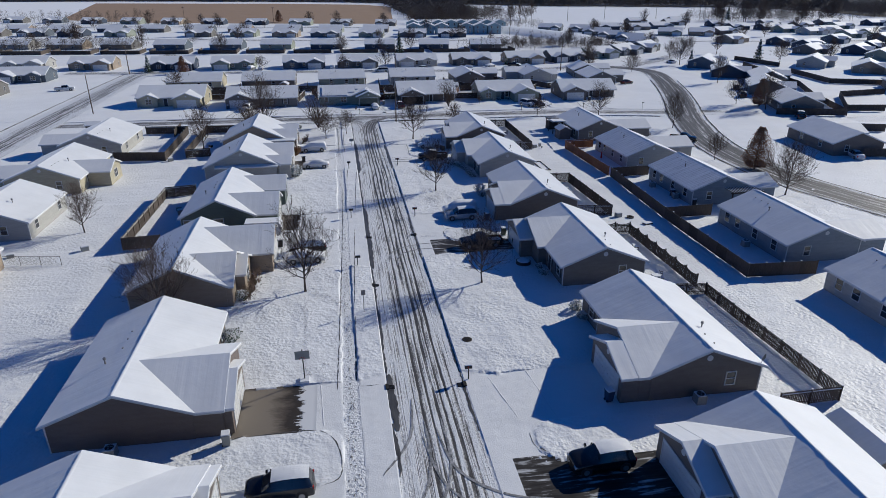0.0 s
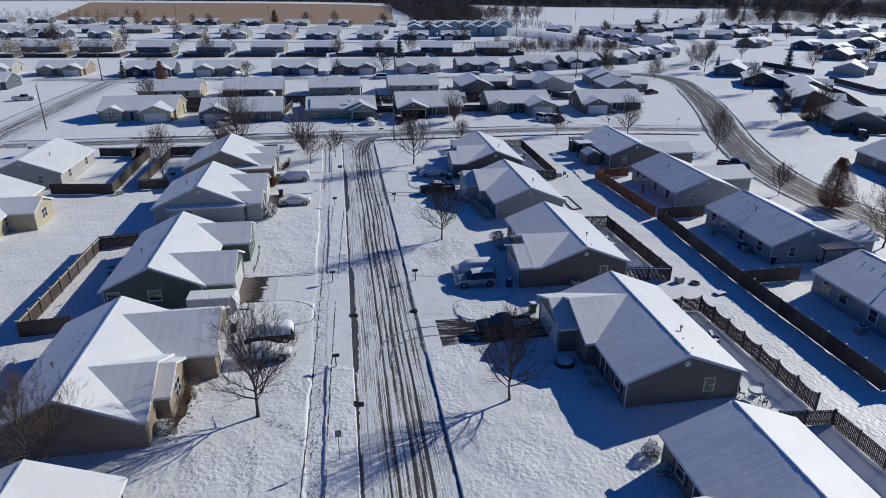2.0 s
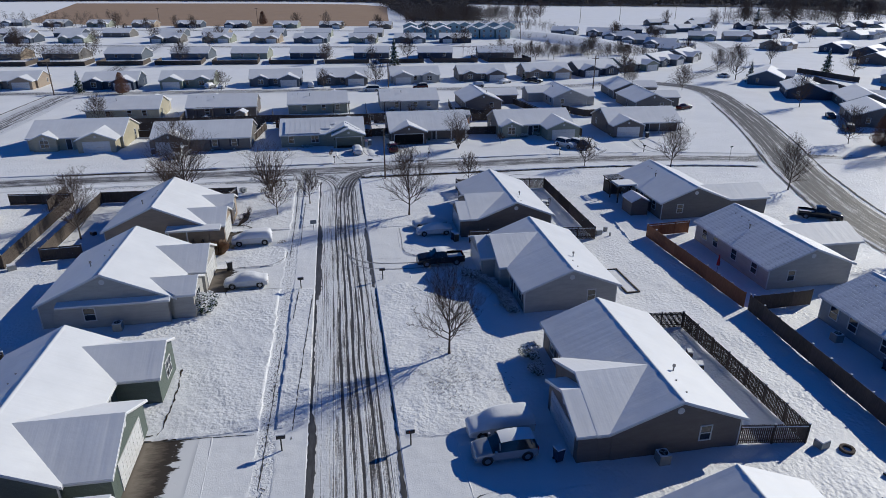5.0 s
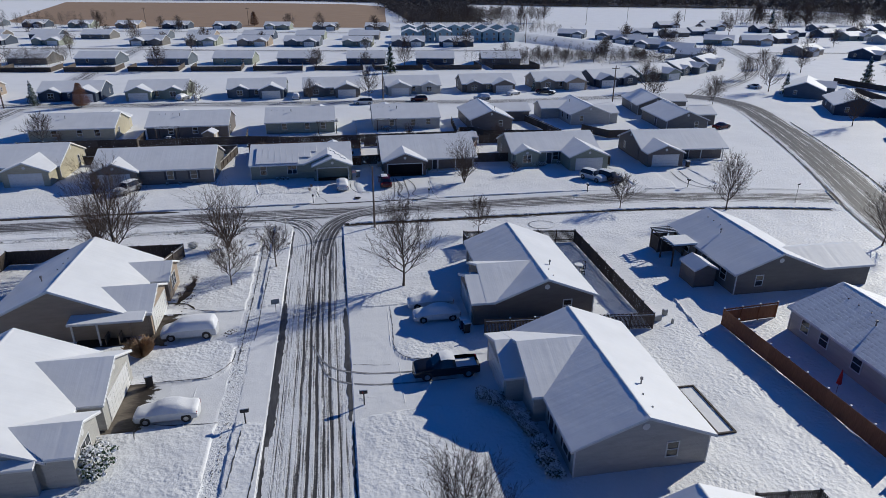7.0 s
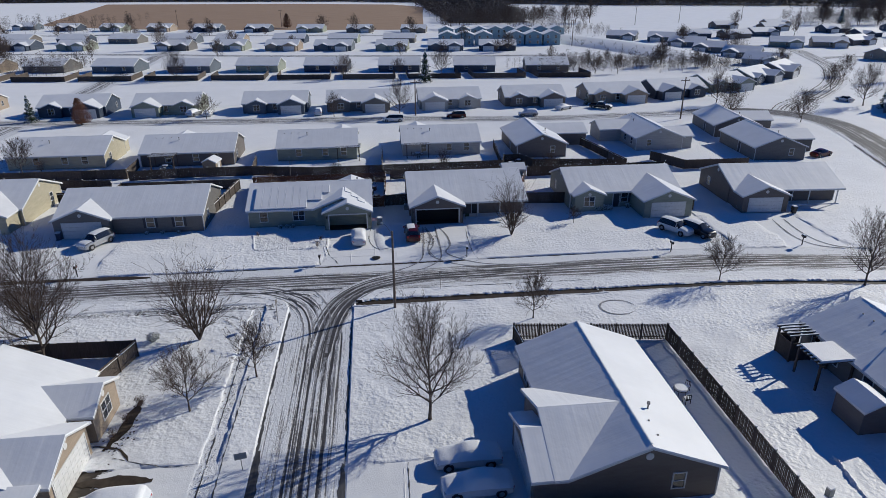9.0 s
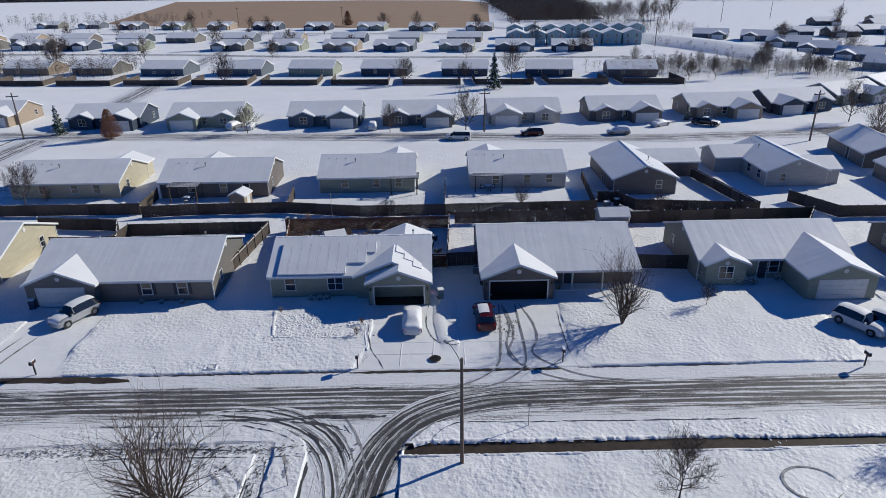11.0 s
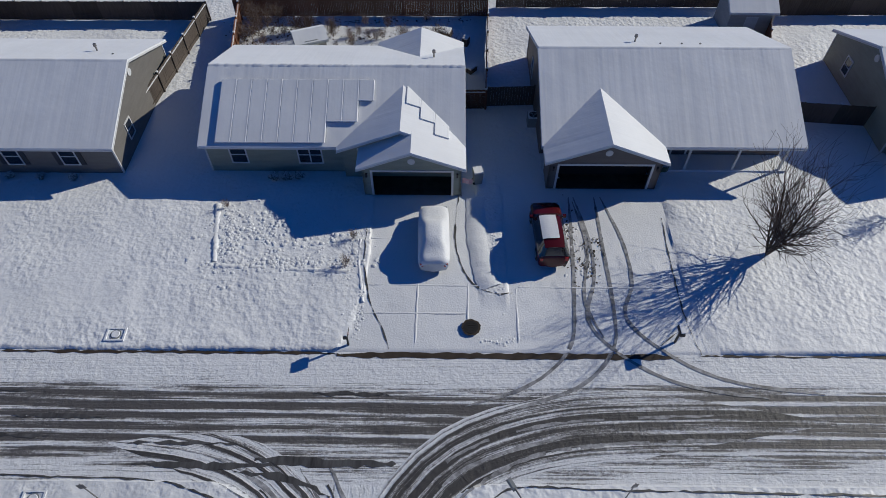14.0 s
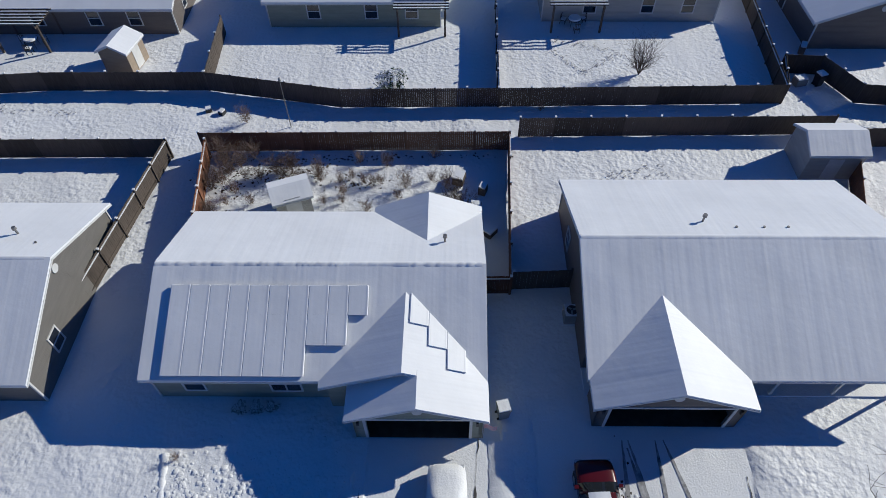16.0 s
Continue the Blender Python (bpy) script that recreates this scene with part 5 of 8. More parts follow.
for t, x, y, s, r in [(T_VASE, -3.5, 67.0, 0.98, 40), (T_VASE, 16.9, 65.7, 0.84, 150), (T_VASE, 17.5, 101.6, 0.86, 20), (T_VASE, -14.3, 150.8, 1.28, 80), (T_MULTI, -18.5, 157.5, 0.9, 120), (T_SMALL, 4.3, 147.5, 0.9, 75),
                      (T_SMALL, 31.05, 154.5, 0.84, 200), (T_SMALL, 54.4, 160.0, 0.92, 310), (T_VASE, 70.0, 156.7, 0.85, 15), (T_MULTI, 33.9, 177.0, 0.92, 60), (T_VASE, -25.8, 138.1, 0.9, 250), (T_VASE, -34.4, 90.9, 0.72, 99),
                      (T_WIDE, 74.4, 89.2, 1.05, 33), (T_VASE, 82.2, 140.5, 0.85, 290), (T_SMALL, 75.2, 111.4, 0.9, 5), (T_VASE, 119.5, 158, 1.0, 77), (T_WIDE, 116.5, 167, 0.9, 120),
                      (T_SMALL, 43.7, 180.4, 0.4, 10), (T_MULTI, 29.2, 212.5, 0.4, 10), (T_SMALL, 47.5, 206, 0.6, 70), (T_VASE, 24, 260.5, 0.9, 10), (T_VASE, 7.5, 261, 0.6, 130), (T_SMALL, -24, 263, 1, 10), (T_SMALL, -46.5, 217.5, 1.1, 190),
                      (T_VASE, 101, 240, 0.95, 30), (T_WIDE, 118.3, 238, 0.9, 70), (T_VASE, 148, 255, 1.1, 160), (T_WIDE, 157, 280, 0.9, 200), (T_VASE, 135, 206, 0.9, 20), (T_VASE, 110, 262, 0.9, 333), (T_WIDE, 171, 327, 0.9, 3), (T_SMALL, 14, 197, 0.5, 1)]:
    place(t, x, y, s, r)
rnd = random.Random(21)
for i in range(46):
    place(rnd.choice((T_VASE, T_WIDE, T_SMALL)), rnd.uniform(-210, 110), rnd.choice((330, 395, 440, 520, 545)) + rnd.uniform(-8, 8), rnd.uniform(0.8, 1.2), rnd.uniform(0, 360))
for i in range(16):
    t = i / 16
    place(rnd.choice((T_VASE, T_WIDE, T_SMALL)), 84 + 72 * t + rnd.gauss(0, 4), 348 - 14 * t + rnd.gauss(0, 6), rnd.uniform(0.5, 0.95), rnd.uniform(0, 360))
for i in range(14):
    place(rnd.choice((T_VASE, T_WIDE)), rnd.uniform(340, 460), rnd.uniform(520, 570), rnd.uniform(1.3, 1.9), rnd.uniform(0, 360))
for i in range(12):
    place(rnd.choice((T_VASE, T_WIDE)), rnd.uniform(100, 190), rnd.uniform(560, 600), rnd.uniform(1.2, 1.7), rnd.uniform(0, 360))
for i in range(26):
    place(rnd.choice((T_VASE, T_WIDE, T_SMALL)), rnd.uniform(170, 390), rnd.uniform(220, 520), rnd.uniform(0.8, 1.2), rnd.uniform(0, 360))


def leafy(name, seed, height, radius, mat, label, category, m, clumps=700, base=0.25, snow=0.0, taper=False, size=0.16, cone=False):
    """A trunk with a crown of many small leaf clumps, uneven in outline."""
    rnd = random.Random(seed)
    ob = thing(name, m, label, category)
    bm = bmesh.new()
    cyl(bm, (0, 0, -0.05), (0, 0, height * 0.85), height * 0.025, height * 0.006, 7)
    part("trunk", bm, M_BARK, ob)
    verts, faces, sv, sf = [], [], [], []
    for i in range(clumps):
        h = rnd.random() ** (1.35 if cone else 1.0)
        if taper:
            rr = radius * (1 - h) ** 0.9 * rnd.uniform(0.35, 1.0) * (0.75 + 0.25 * math.sin(h * 40))
        elif cone:
            rr = radius * (1.04 - h) ** 0.62 * rnd.random() ** 0.5 * min(1.0, 0.55 + h * 3)
        else:
            rr = radius * math.sqrt(max(0.02, 1 - (2 * h - 0.9) ** 2 * 0.9)) * rnd.uniform(0.3, 1.05) ** 0.6
        t = rnd.uniform(0, 2 * math.pi)
        rr *= 1 + 0.22 * math.sin(3 * t + seed) + 0.12 * math.sin(7 * t + h * 9)
        c = Vector((rr * math.cos(t), rr * math.sin(t), height * (base + (1 - base) * h) - (rr * 0.25 if taper else 0)))
        s = size * rnd.uniform(0.6, 1.5)
        q = Euler((rnd.uniform(-0.9, 0.9), rnd.uniform(-0.9, 0.9), rnd.uniform(0, 6.3))).to_matrix()
        tgt_v, tgt_f = (sv, sf) if rnd.random() < snow * (0.5 + h) else (verts, faces)
        k = len(tgt_v)
        for p in ((-s, -s * 0.5, 0), (s * 0.3, -s * 0.7, s * 0.3), (s, s * 0.4, 0), (-s * 0.2, s * 0.7, s * 0.25), (0, 0, s * 0.55)):
            tgt_v.append(tuple(c + q @ Vector(p)))
        tgt_f += [(k, k + 1, k + 4), (k + 1, k + 2, k + 4), (k + 2, k + 3, k + 4), (k + 3, k, k + 4)]
    me = bpy.data.meshes.new("crown")
    me.from_pydata(verts, [], faces)
    me.materials.append(mat)
    part("crown", me, None, ob)
    if sv:
        me = bpy.data.meshes.new("snow_clumps")
        me.from_pydata(sv, [], sf)
        me.materials.append(M_CAP)
        part("snow_clumps", me, None, ob, "snow caught on the foliage")
    return ob


OAK = leafy("tree", 3, 8.0, 3.0, M_LEAF, "young oak holding dead brown leaves", "tree", pose(78.9, 104.0, 0), 13000, 0.08, size=0.075, cone=True)
place(OAK, -52.5, 260.5, 0.8, 50)
place(OAK, 121, 163, 0.95, 120)
place(OAK, -35, 579, 1.2, 10)
PINE = leafy("conifer", 5, 6.5, 1.9, M_NEEDLE, "dark green conifer with snow on its boughs", "conifer", pose(-66, 265.5, 0), 1500, 0.06, 0.25, True)
for x, y, s in [(75.4, 267.2, 0.6), (190, 263, 1.4), (36, 315, 1.6), (150, 250, 1.0), (330, 505, 2.0)]:
    place(PINE, x, y, s, x * 7)
BUSH = leafy("shrub", 8, 1.1, 0.75, M_NEEDLE, "low evergreen shrub heavy with snow", "shrub", pose(23.4, 117.0, 0), 1100, 0.04, 0.55, size=0.055)
for x, y, s in [(24.2, 115.6, 0.9), (24.9, 114.2, 1.0), (25.2, 112.6, 0.9), (25.4, 111.0, 1.0), (25.3, 109.4, 1.1), (25.5, 108.2, 0.9), (22.6, 117.8, 0.9), (25.0, 113.4, 0.8),
                (46.3, 186.2, 1.7), (48.6, 185.0, 0.9), (49.8, 184.9, 0.8), (50.8, 184.9, 0.7), (53.8, 185.5, 0.6), (-6.2, 114.2, 1.9), (-7.2, 116.6, 1.0), (-8.0, 152.0, 0.9), (-6.5, 155.0, 0.8), (-10.4, 57.2, 1.2), (-10.7, 55.0, 0.6), (-10.4, 66.2, 1.0),
                (24.7, 99.6, 1.3), (24.5, 97.0, 1.0), (24.9, 68.2, 0.7), (24.8, 66.4, 0.8), (25.4, 57.4, 1.0), (25.3, 55.4, 0.8), (9.4, 210.8, 1.6), (2.5, 183.8, 0.5), (3.4, 183.8, 0.5), (4.2, 183.9, 0.45), (-15.5, 184.1, 0.4), (-13.4, 184.0, 0.4), (-11.2, 183.9, 0.4), (70.2, 182, 0.9)]:
    place(BUSH, x, y, s, x * 31)
def grass_clump(x, y, r, h):
    """A clump of tall dry blades leaning outwards."""
    rr = random.Random(19)
    ob = thing("ornamental_grass", pose(x, y, 0), "tall tan ornamental grass gone dry", "ornamental grass")
    V, F = [], []
    for i in range(900):
        t, k = rr.uniform(0, 6.283), math.sqrt(rr.random())
        c, s = math.cos(t), math.sin(t)
        bx, tx = r * 0.45 * k, r * k * rr.uniform(0.8, 1.25)
        hh = h * rr.uniform(0.55, 1.05) * (1.1 - 0.35 * k)
        w = rr.uniform(0.008, 0.02)
        n = len(V)
        V += [(bx * c - s * w, bx * s + c * w, 0), (bx * c + s * w, bx * s - c * w, 0), ((bx + tx) / 2 * c * 0.9 + s * w, (bx + tx) / 2 * s * 0.9 - c * w, hh * 0.65), (tx * c, tx * s, hh)]
        F += [(n, n + 1, n + 2), (n, n + 2, n + 3)]
    me = bpy.data.meshes.new("blades")
    me.from_pydata(V, [], F)
    me.materials.append(M_STRAW)
    part("blades", me, None, ob)


grass_clump(-6.8, 129.6, 1.3, 2.0)
DRY = bare_tree(31, 1.7, 0.1, 0.75, 10, 3, 2, "bare brown shrub with wispy stems in the snow", m=pose(-2.0, 200.5, 0), stout=0.0055, bark=M_BRUSH)
DRY["category"] = "shrub"
DRY.name = "dry_shrub"

for x, y, s in [(-1.0, 202.2, 1.3), (-2.2, 202.6, 1.5), (-1.6, 201.4, 1.2), (-0.2, 203.0, 1.2), (-2.6, 200.0, 1.1), (-0.9, 199.6, 0.8), (1.6, 201.5, 1.2), (2.2, 201.0, 1.1), (2.7, 201.7, 1.2), (3.3, 200.6, 0.9), (0.6, 201.0, 0.8), (2.5, 202, 0.9), (6.2, 200.6, 0.6), (7.0, 200.9, 0.6), (7.8, 200.5, 0.6), (9.0, 200.4, 0.6), (4.6, 201.3, 1.0), (6.5, 199.4, 0.7), (8.5, 200.2, 0.7), (-2.4, 197.8, 0.8), (0.4, 198.6, 0.6), (10.2, 199, 0.6), (7.4, 202.5, 0.7), (8.0, 176.4, 0.6), (8.3, 178.5, 0.5), (-0.2, 181.2, 0.45), (-44, 219, 1.5), (20.8, 208.0, 0.6), (-1.5, 207.0, 1.0)]:
    place(DRY, x, y, s, x * 17)
for x, y, s in ((-9.0, 72.0, 0.75), (-9.4, 70.9, 0.9), (-8.9, 70.0, 0.6), (-9.8, 69.3, 0.85), (-9.4, 67.9, 0.8), (-9.9, 66.6, 0.9), (-9.6, 65.6, 0.7), (-4.5, 144.4, 0.7), (-5.0, 142.3, 0.6), (-5.3, 140.4, 0.7)):
    place(DRY, x, y, s, x * 41)

r8 = random.Random(52)
for i in range(14):
    place(DRY, r8.uniform(-2.5, 14.5), r8.uniform(197.6, 203.2), r8.uniform(0.5, 1.1), r8.uniform(0, 360))


def far_woods():
    """Leafless woods along the horizon and the creek, as one mass of thin clumps."""
    rnd = random.Random(77)
    spots = []
    edge = [(-900, 1190), (-300, 1180), (0, 1110), (110, 1030), (327, 885), (430, 850), (537, 812), (566, 700), (535, 580), (700, 500), (1100, 360)]
    for (x0, y0), (x1, y1) in zip(edge, edge[1:]):
        d = Vector((x1 - x0, y1 - y0))
        n = int(d.length / 0.5)
        out = Vector((-d.y, d.x)).normalized()
        for i in range(n):
            q = Vector((x0, y0)) + d * rnd.random() + out * (90 * rnd.random() ** 1.5 + 3 * math.sin(i * 0.37))
            spots.append((q.x, q.y, rnd.uniform(10, 17), 2.3))
    for i in range(2400):
        t = rnd.random()
        spots.append((rnd.uniform(82, 146) + 16 * t + rnd.gauss(0, 5), 600 + 430 * t ** 1.2 + rnd.uniform(-20, 20), rnd.uniform(7, 12), 2.0))
    for i in range(170):
        spots.append((rnd.uniform(118, 175), rnd.uniform(475, 600), rnd.uniform(3, 6), 1.0))
    for i in range(420):
        t = rnd.random()
        spots.append((92 + 68 * t + rnd.gauss(0, 5), 350 - 16 * t + rnd.gauss(0, 7), rnd.uniform(1.5, 5.5), 1.3))
    for i in range(160):
        spots.append((rnd.gauss(88, 7), rnd.gauss(340, 8), rnd.uniform(2, 5), 1.3))
    for i in range(200):
        spots.append((rnd.uniform(-160, -92), rnd.uniform(352, 378), rnd.uniform(3.5, 7), 0.8))
    for i in range(150):
        t = rnd.random()
        spots.append((114 + 42 * t + rnd.gauss(0, 5), 468 - 120 * t + rnd.gauss(0, 5), rnd.uniform(1.5, 4), 1.2))
    for i in range(190):
        spots.append((rnd.uniform(-390, -150), rnd.choice((430, 560, 640, 660)) + rnd.gauss(0, 7), rnd.uniform(5, 9), 1.0))
    for i in range(240):
        spots.append((rnd.uniform(330, 470), rnd.uniform(520, 575), rnd.uniform(7, 13), 1.0))
    V, F = [], []
    for x, y, h, fat in spots:
        fine = y < 700
        for k in range(170 if fine else 26):
            z = h * rnd.uniform(0.2, 0.95)
            r = h * 0.34 * rnd.uniform(0.1, 1.0) * (1.15 - z / h * 0.6)
            t = rnd.uniform(0, 6.3)
            cx, cy = x + r * math.cos(t), y + r * math.sin(t)
            s = h * rnd.uniform(0.012, 0.034) if fine else h * rnd.uniform(0.025, 0.06) * fat
            b = len(V)
            V += [(cx + rnd.uniform(-s, s) * 1.3, cy + rnd.uniform(-s, s), z + rnd.uniform(-s, s) * 1.2) for _ in range(3)]
            F += [(b, b + 1, b + 2)]
        b = len(V)
        w = h * 0.009
        V += [(x - w, y, 0), (x + w, y, 0), (x, y, h), (x, y - w, 0), (x, y + w, 0)]
        F += [(b, b + 1, b + 2), (b + 3, b + 4, b + 2)]
    me = bpy.data.meshes.new("far_woods")
    me.from_pydata(V, [], F)
    me.materials.append(M_FOREST)
    tagged(new("far_woods", me), "bare winter woods along fields and creek", "woods", kind="stuff")


far_woods()

# ---- fields and the far edge ----


def sheet(name, pts, z, mat, label, category):
    me = bpy.data.meshes.new(name)
    me.from_pydata([(x, y, z) for x, y in pts], [], [tuple(range(len(pts)))])
    me.materials.append(mat)
    return tagged(new(name, me), label, category, kind="structure")


sheet("forest_floor", [(-1500, 1200), (-300, 1190), (0, 1120), (110, 1038), (327, 891), (430, 856), (540, 818), (572, 700), (542, 584), (700, 506), (1500, 230), (2400, 2400), (-1500, 2400)], 0.08, M_WET, "dark leaf litter under bare woods", "forest floor")
sheet("creek_floor", [(84, 606), (146, 602), (158, 760), (172, 985), (110, 1008), (92, 900), (88, 740)], 0.07, M_WET, "dark leaf litter under creek woods", "forest floor")
sheet("field", [(-225, 640), (-150, 590), (-60, 566), (58, 545), (76, 740), (92, 900), (60, 985), (-60, 1040), (-330, 1090)], 0.06, M_FIELD, "brown stubble field bare of snow", "field")

# ---- vehicles ----
WHEEL = {}


def wheel_meshes(r):
    if r not in WHEEL:
        bm = bmesh.new()
        cyl(bm, (0, -0.11, 0), (0, 0.11, 0), r, n=18)
        soften(bm, 0.03, 2)
        rim = bmesh.new()
        cyl(rim, (0, -0.125, 0), (0, 0.125, 0), r * 0.6, n=14)
        WHEEL[r] = (mesh_of(bm, M_RUBBER, "tyre"), mesh_of(rim, M_RIM, "rim"))
    return WHEEL[r]


def tapered(bm, x0, x1, X0, X1, w0, w1, z0, z1):
    """A block whose top (X0..X1, half width w1) is smaller than its foot."""
    v = [bm.verts.new(p) for p in ((x0, -w0, z0), (x1, -w0, z0), (x1, w0, z0), (x0, w0, z0), (X0, -w1, z1), (X1, -w1, z1), (X1, w1, z1), (X0, w1, z1))]
    for f in ((0, 3, 2, 1), (4, 5, 6, 7), (0, 1, 5, 4), (1, 2, 6, 5), (2, 3, 7, 6), (3, 0, 4, 7)):
        bm.faces.new([v[i] for i in f])


# stations from tail to nose: place along (0 to 1), waist height, shoulder width, deck or roof height, deck half width; cabin: stations with glass
CARS = {
    "sedan": (4.75, 0.91, 0.24, 0.32, [(0.0, 0.55, 0.86, 0.78, 0.62), (0.03, 0.80, 0.95, 0.98, 0.74), (0.16, 0.88, 1.0, 1.06, 0.74), (0.30, 0.92, 1.0, 1.40, 0.56), (0.42, 0.93, 1.0, 1.46, 0.58), (0.56, 0.92, 1.0, 1.42, 0.57), (0.72, 0.90, 1.0, 1.02, 0.74), (0.88, 0.80, 0.97, 0.90, 0.72), (0.97, 0.66, 0.90, 0.76, 0.66), (1.0, 0.50, 0.80, 0.58, 0.58)], (2, 6)),
    "suv": (4.7, 0.94, 0.30, 0.36, [(0.0, 0.60, 0.88, 0.95, 0.74), (0.02, 0.98, 0.97, 1.10, 0.76), (0.07, 1.04, 1.0, 1.62, 0.62), (0.20, 1.05, 1.0, 1.72, 0.66), (0.45, 1.05, 1.0, 1.73, 0.67), (0.60, 1.04, 1.0, 1.64, 0.65), (0.74, 1.02, 1.0, 1.10, 0.78), (0.90, 0.94, 0.97, 1.02, 0.76), (0.98, 0.76, 0.92, 0.88, 0.72), (1.0, 0.56, 0.84, 0.64, 0.62)], (1, 6)),
    "van": (5.1, 0.98, 0.28, 0.34, [(0.0, 0.60, 0.90, 0.95, 0.78), (0.015, 1.0, 0.98, 1.12, 0.80), (0.045, 1.04, 1.0, 1.70, 0.70), (0.18, 1.05, 1.0, 1.78, 0.74), (0.5, 1.05, 1.0, 1.78, 0.74), (0.64, 1.03, 1.0, 1.66, 0.70), (0.82, 1.0, 1.0, 1.10, 0.78), (0.93, 0.90, 0.96, 0.98, 0.74), (0.985, 0.72, 0.9, 0.84, 0.70), (1.0, 0.54, 0.82, 0.62, 0.6)], (1, 6)),
    "pickup": (5.75, 0.99, 0.38, 0.40, [(0.0, 0.75, 0.96, 1.06, 0.90), (0.01, 1.08, 1.0, 1.12, 0.92), (0.36, 1.10, 1.0, 1.14, 0.92), (0.37, 1.14, 1.0, 1.18, 0.90), (0.385, 1.16, 1.0, 1.74, 0.68), (0.50, 1.16, 1.0, 1.86, 0.70), (0.60, 1.15, 1.0, 1.80, 0.69), (0.72, 1.13, 1.0, 1.24, 0.84), (0.92, 1.06, 0.98, 1.14, 0.82), (0.985, 0.86, 0.95, 1.0, 0.80), (1.0, 0.62, 0.90, 0.72, 0.72)], (3, 7)),
}


def shell(kind, grow=0.0):
    """Rings of the car's skin, tail to nose; each ring runs sill, waist, shoulder, deck edge, deck middle on both sides."""
    L, w, sill, r, st, cab = CARS[kind]
    rings = []
    for f, waist, sh, deck, dw in st:
        x = (f - 0.5) * (L + 2 * grow)
        half = [(w * sh * 0.94, sill), (w * sh + grow, (sill + waist) / 2), (w * sh + grow, waist), (w * dw + grow, deck + grow * 0.6), (w * dw * 0.55, deck + 0.035 + grow * 1.3)]
        ring = [(x, -y, z) for y, z in half] + [(x, y, z) for y, z in half[::-1]]
        rings.append(ring)
    return rings


def skin(rings, pick, mat, name, cap=True):
    """The quads of the shell that pick(i, k) keeps, as one smooth mesh; k runs round the ring."""
    bm = bmesh.new()
    vs_ = [[bm.verts.new(p) for p in ring] for ring in rings]
    n = len(rings[0])
    for i in range(len(rings) - 1):
        for k in range(n - 1):
            if pick(i, k):
                bm.faces.new((vs_[i][k], vs_[i + 1][k], vs_[i + 1][k + 1], vs_[i][k + 1]))
    if cap:
        bm.faces.new(vs_[0])
        bm.faces.new(vs_[-1][::-1])
    bmesh.ops.delete(bm, geom=[v for v in bm.verts if not v.link_faces], context="VERTS")
    bmesh.ops.subdivide_edges(bm, edges=bm.edges[:], cuts=1, use_grid_fill=True, smooth=0.35)
    return mesh_of(bm, mat, name, True)


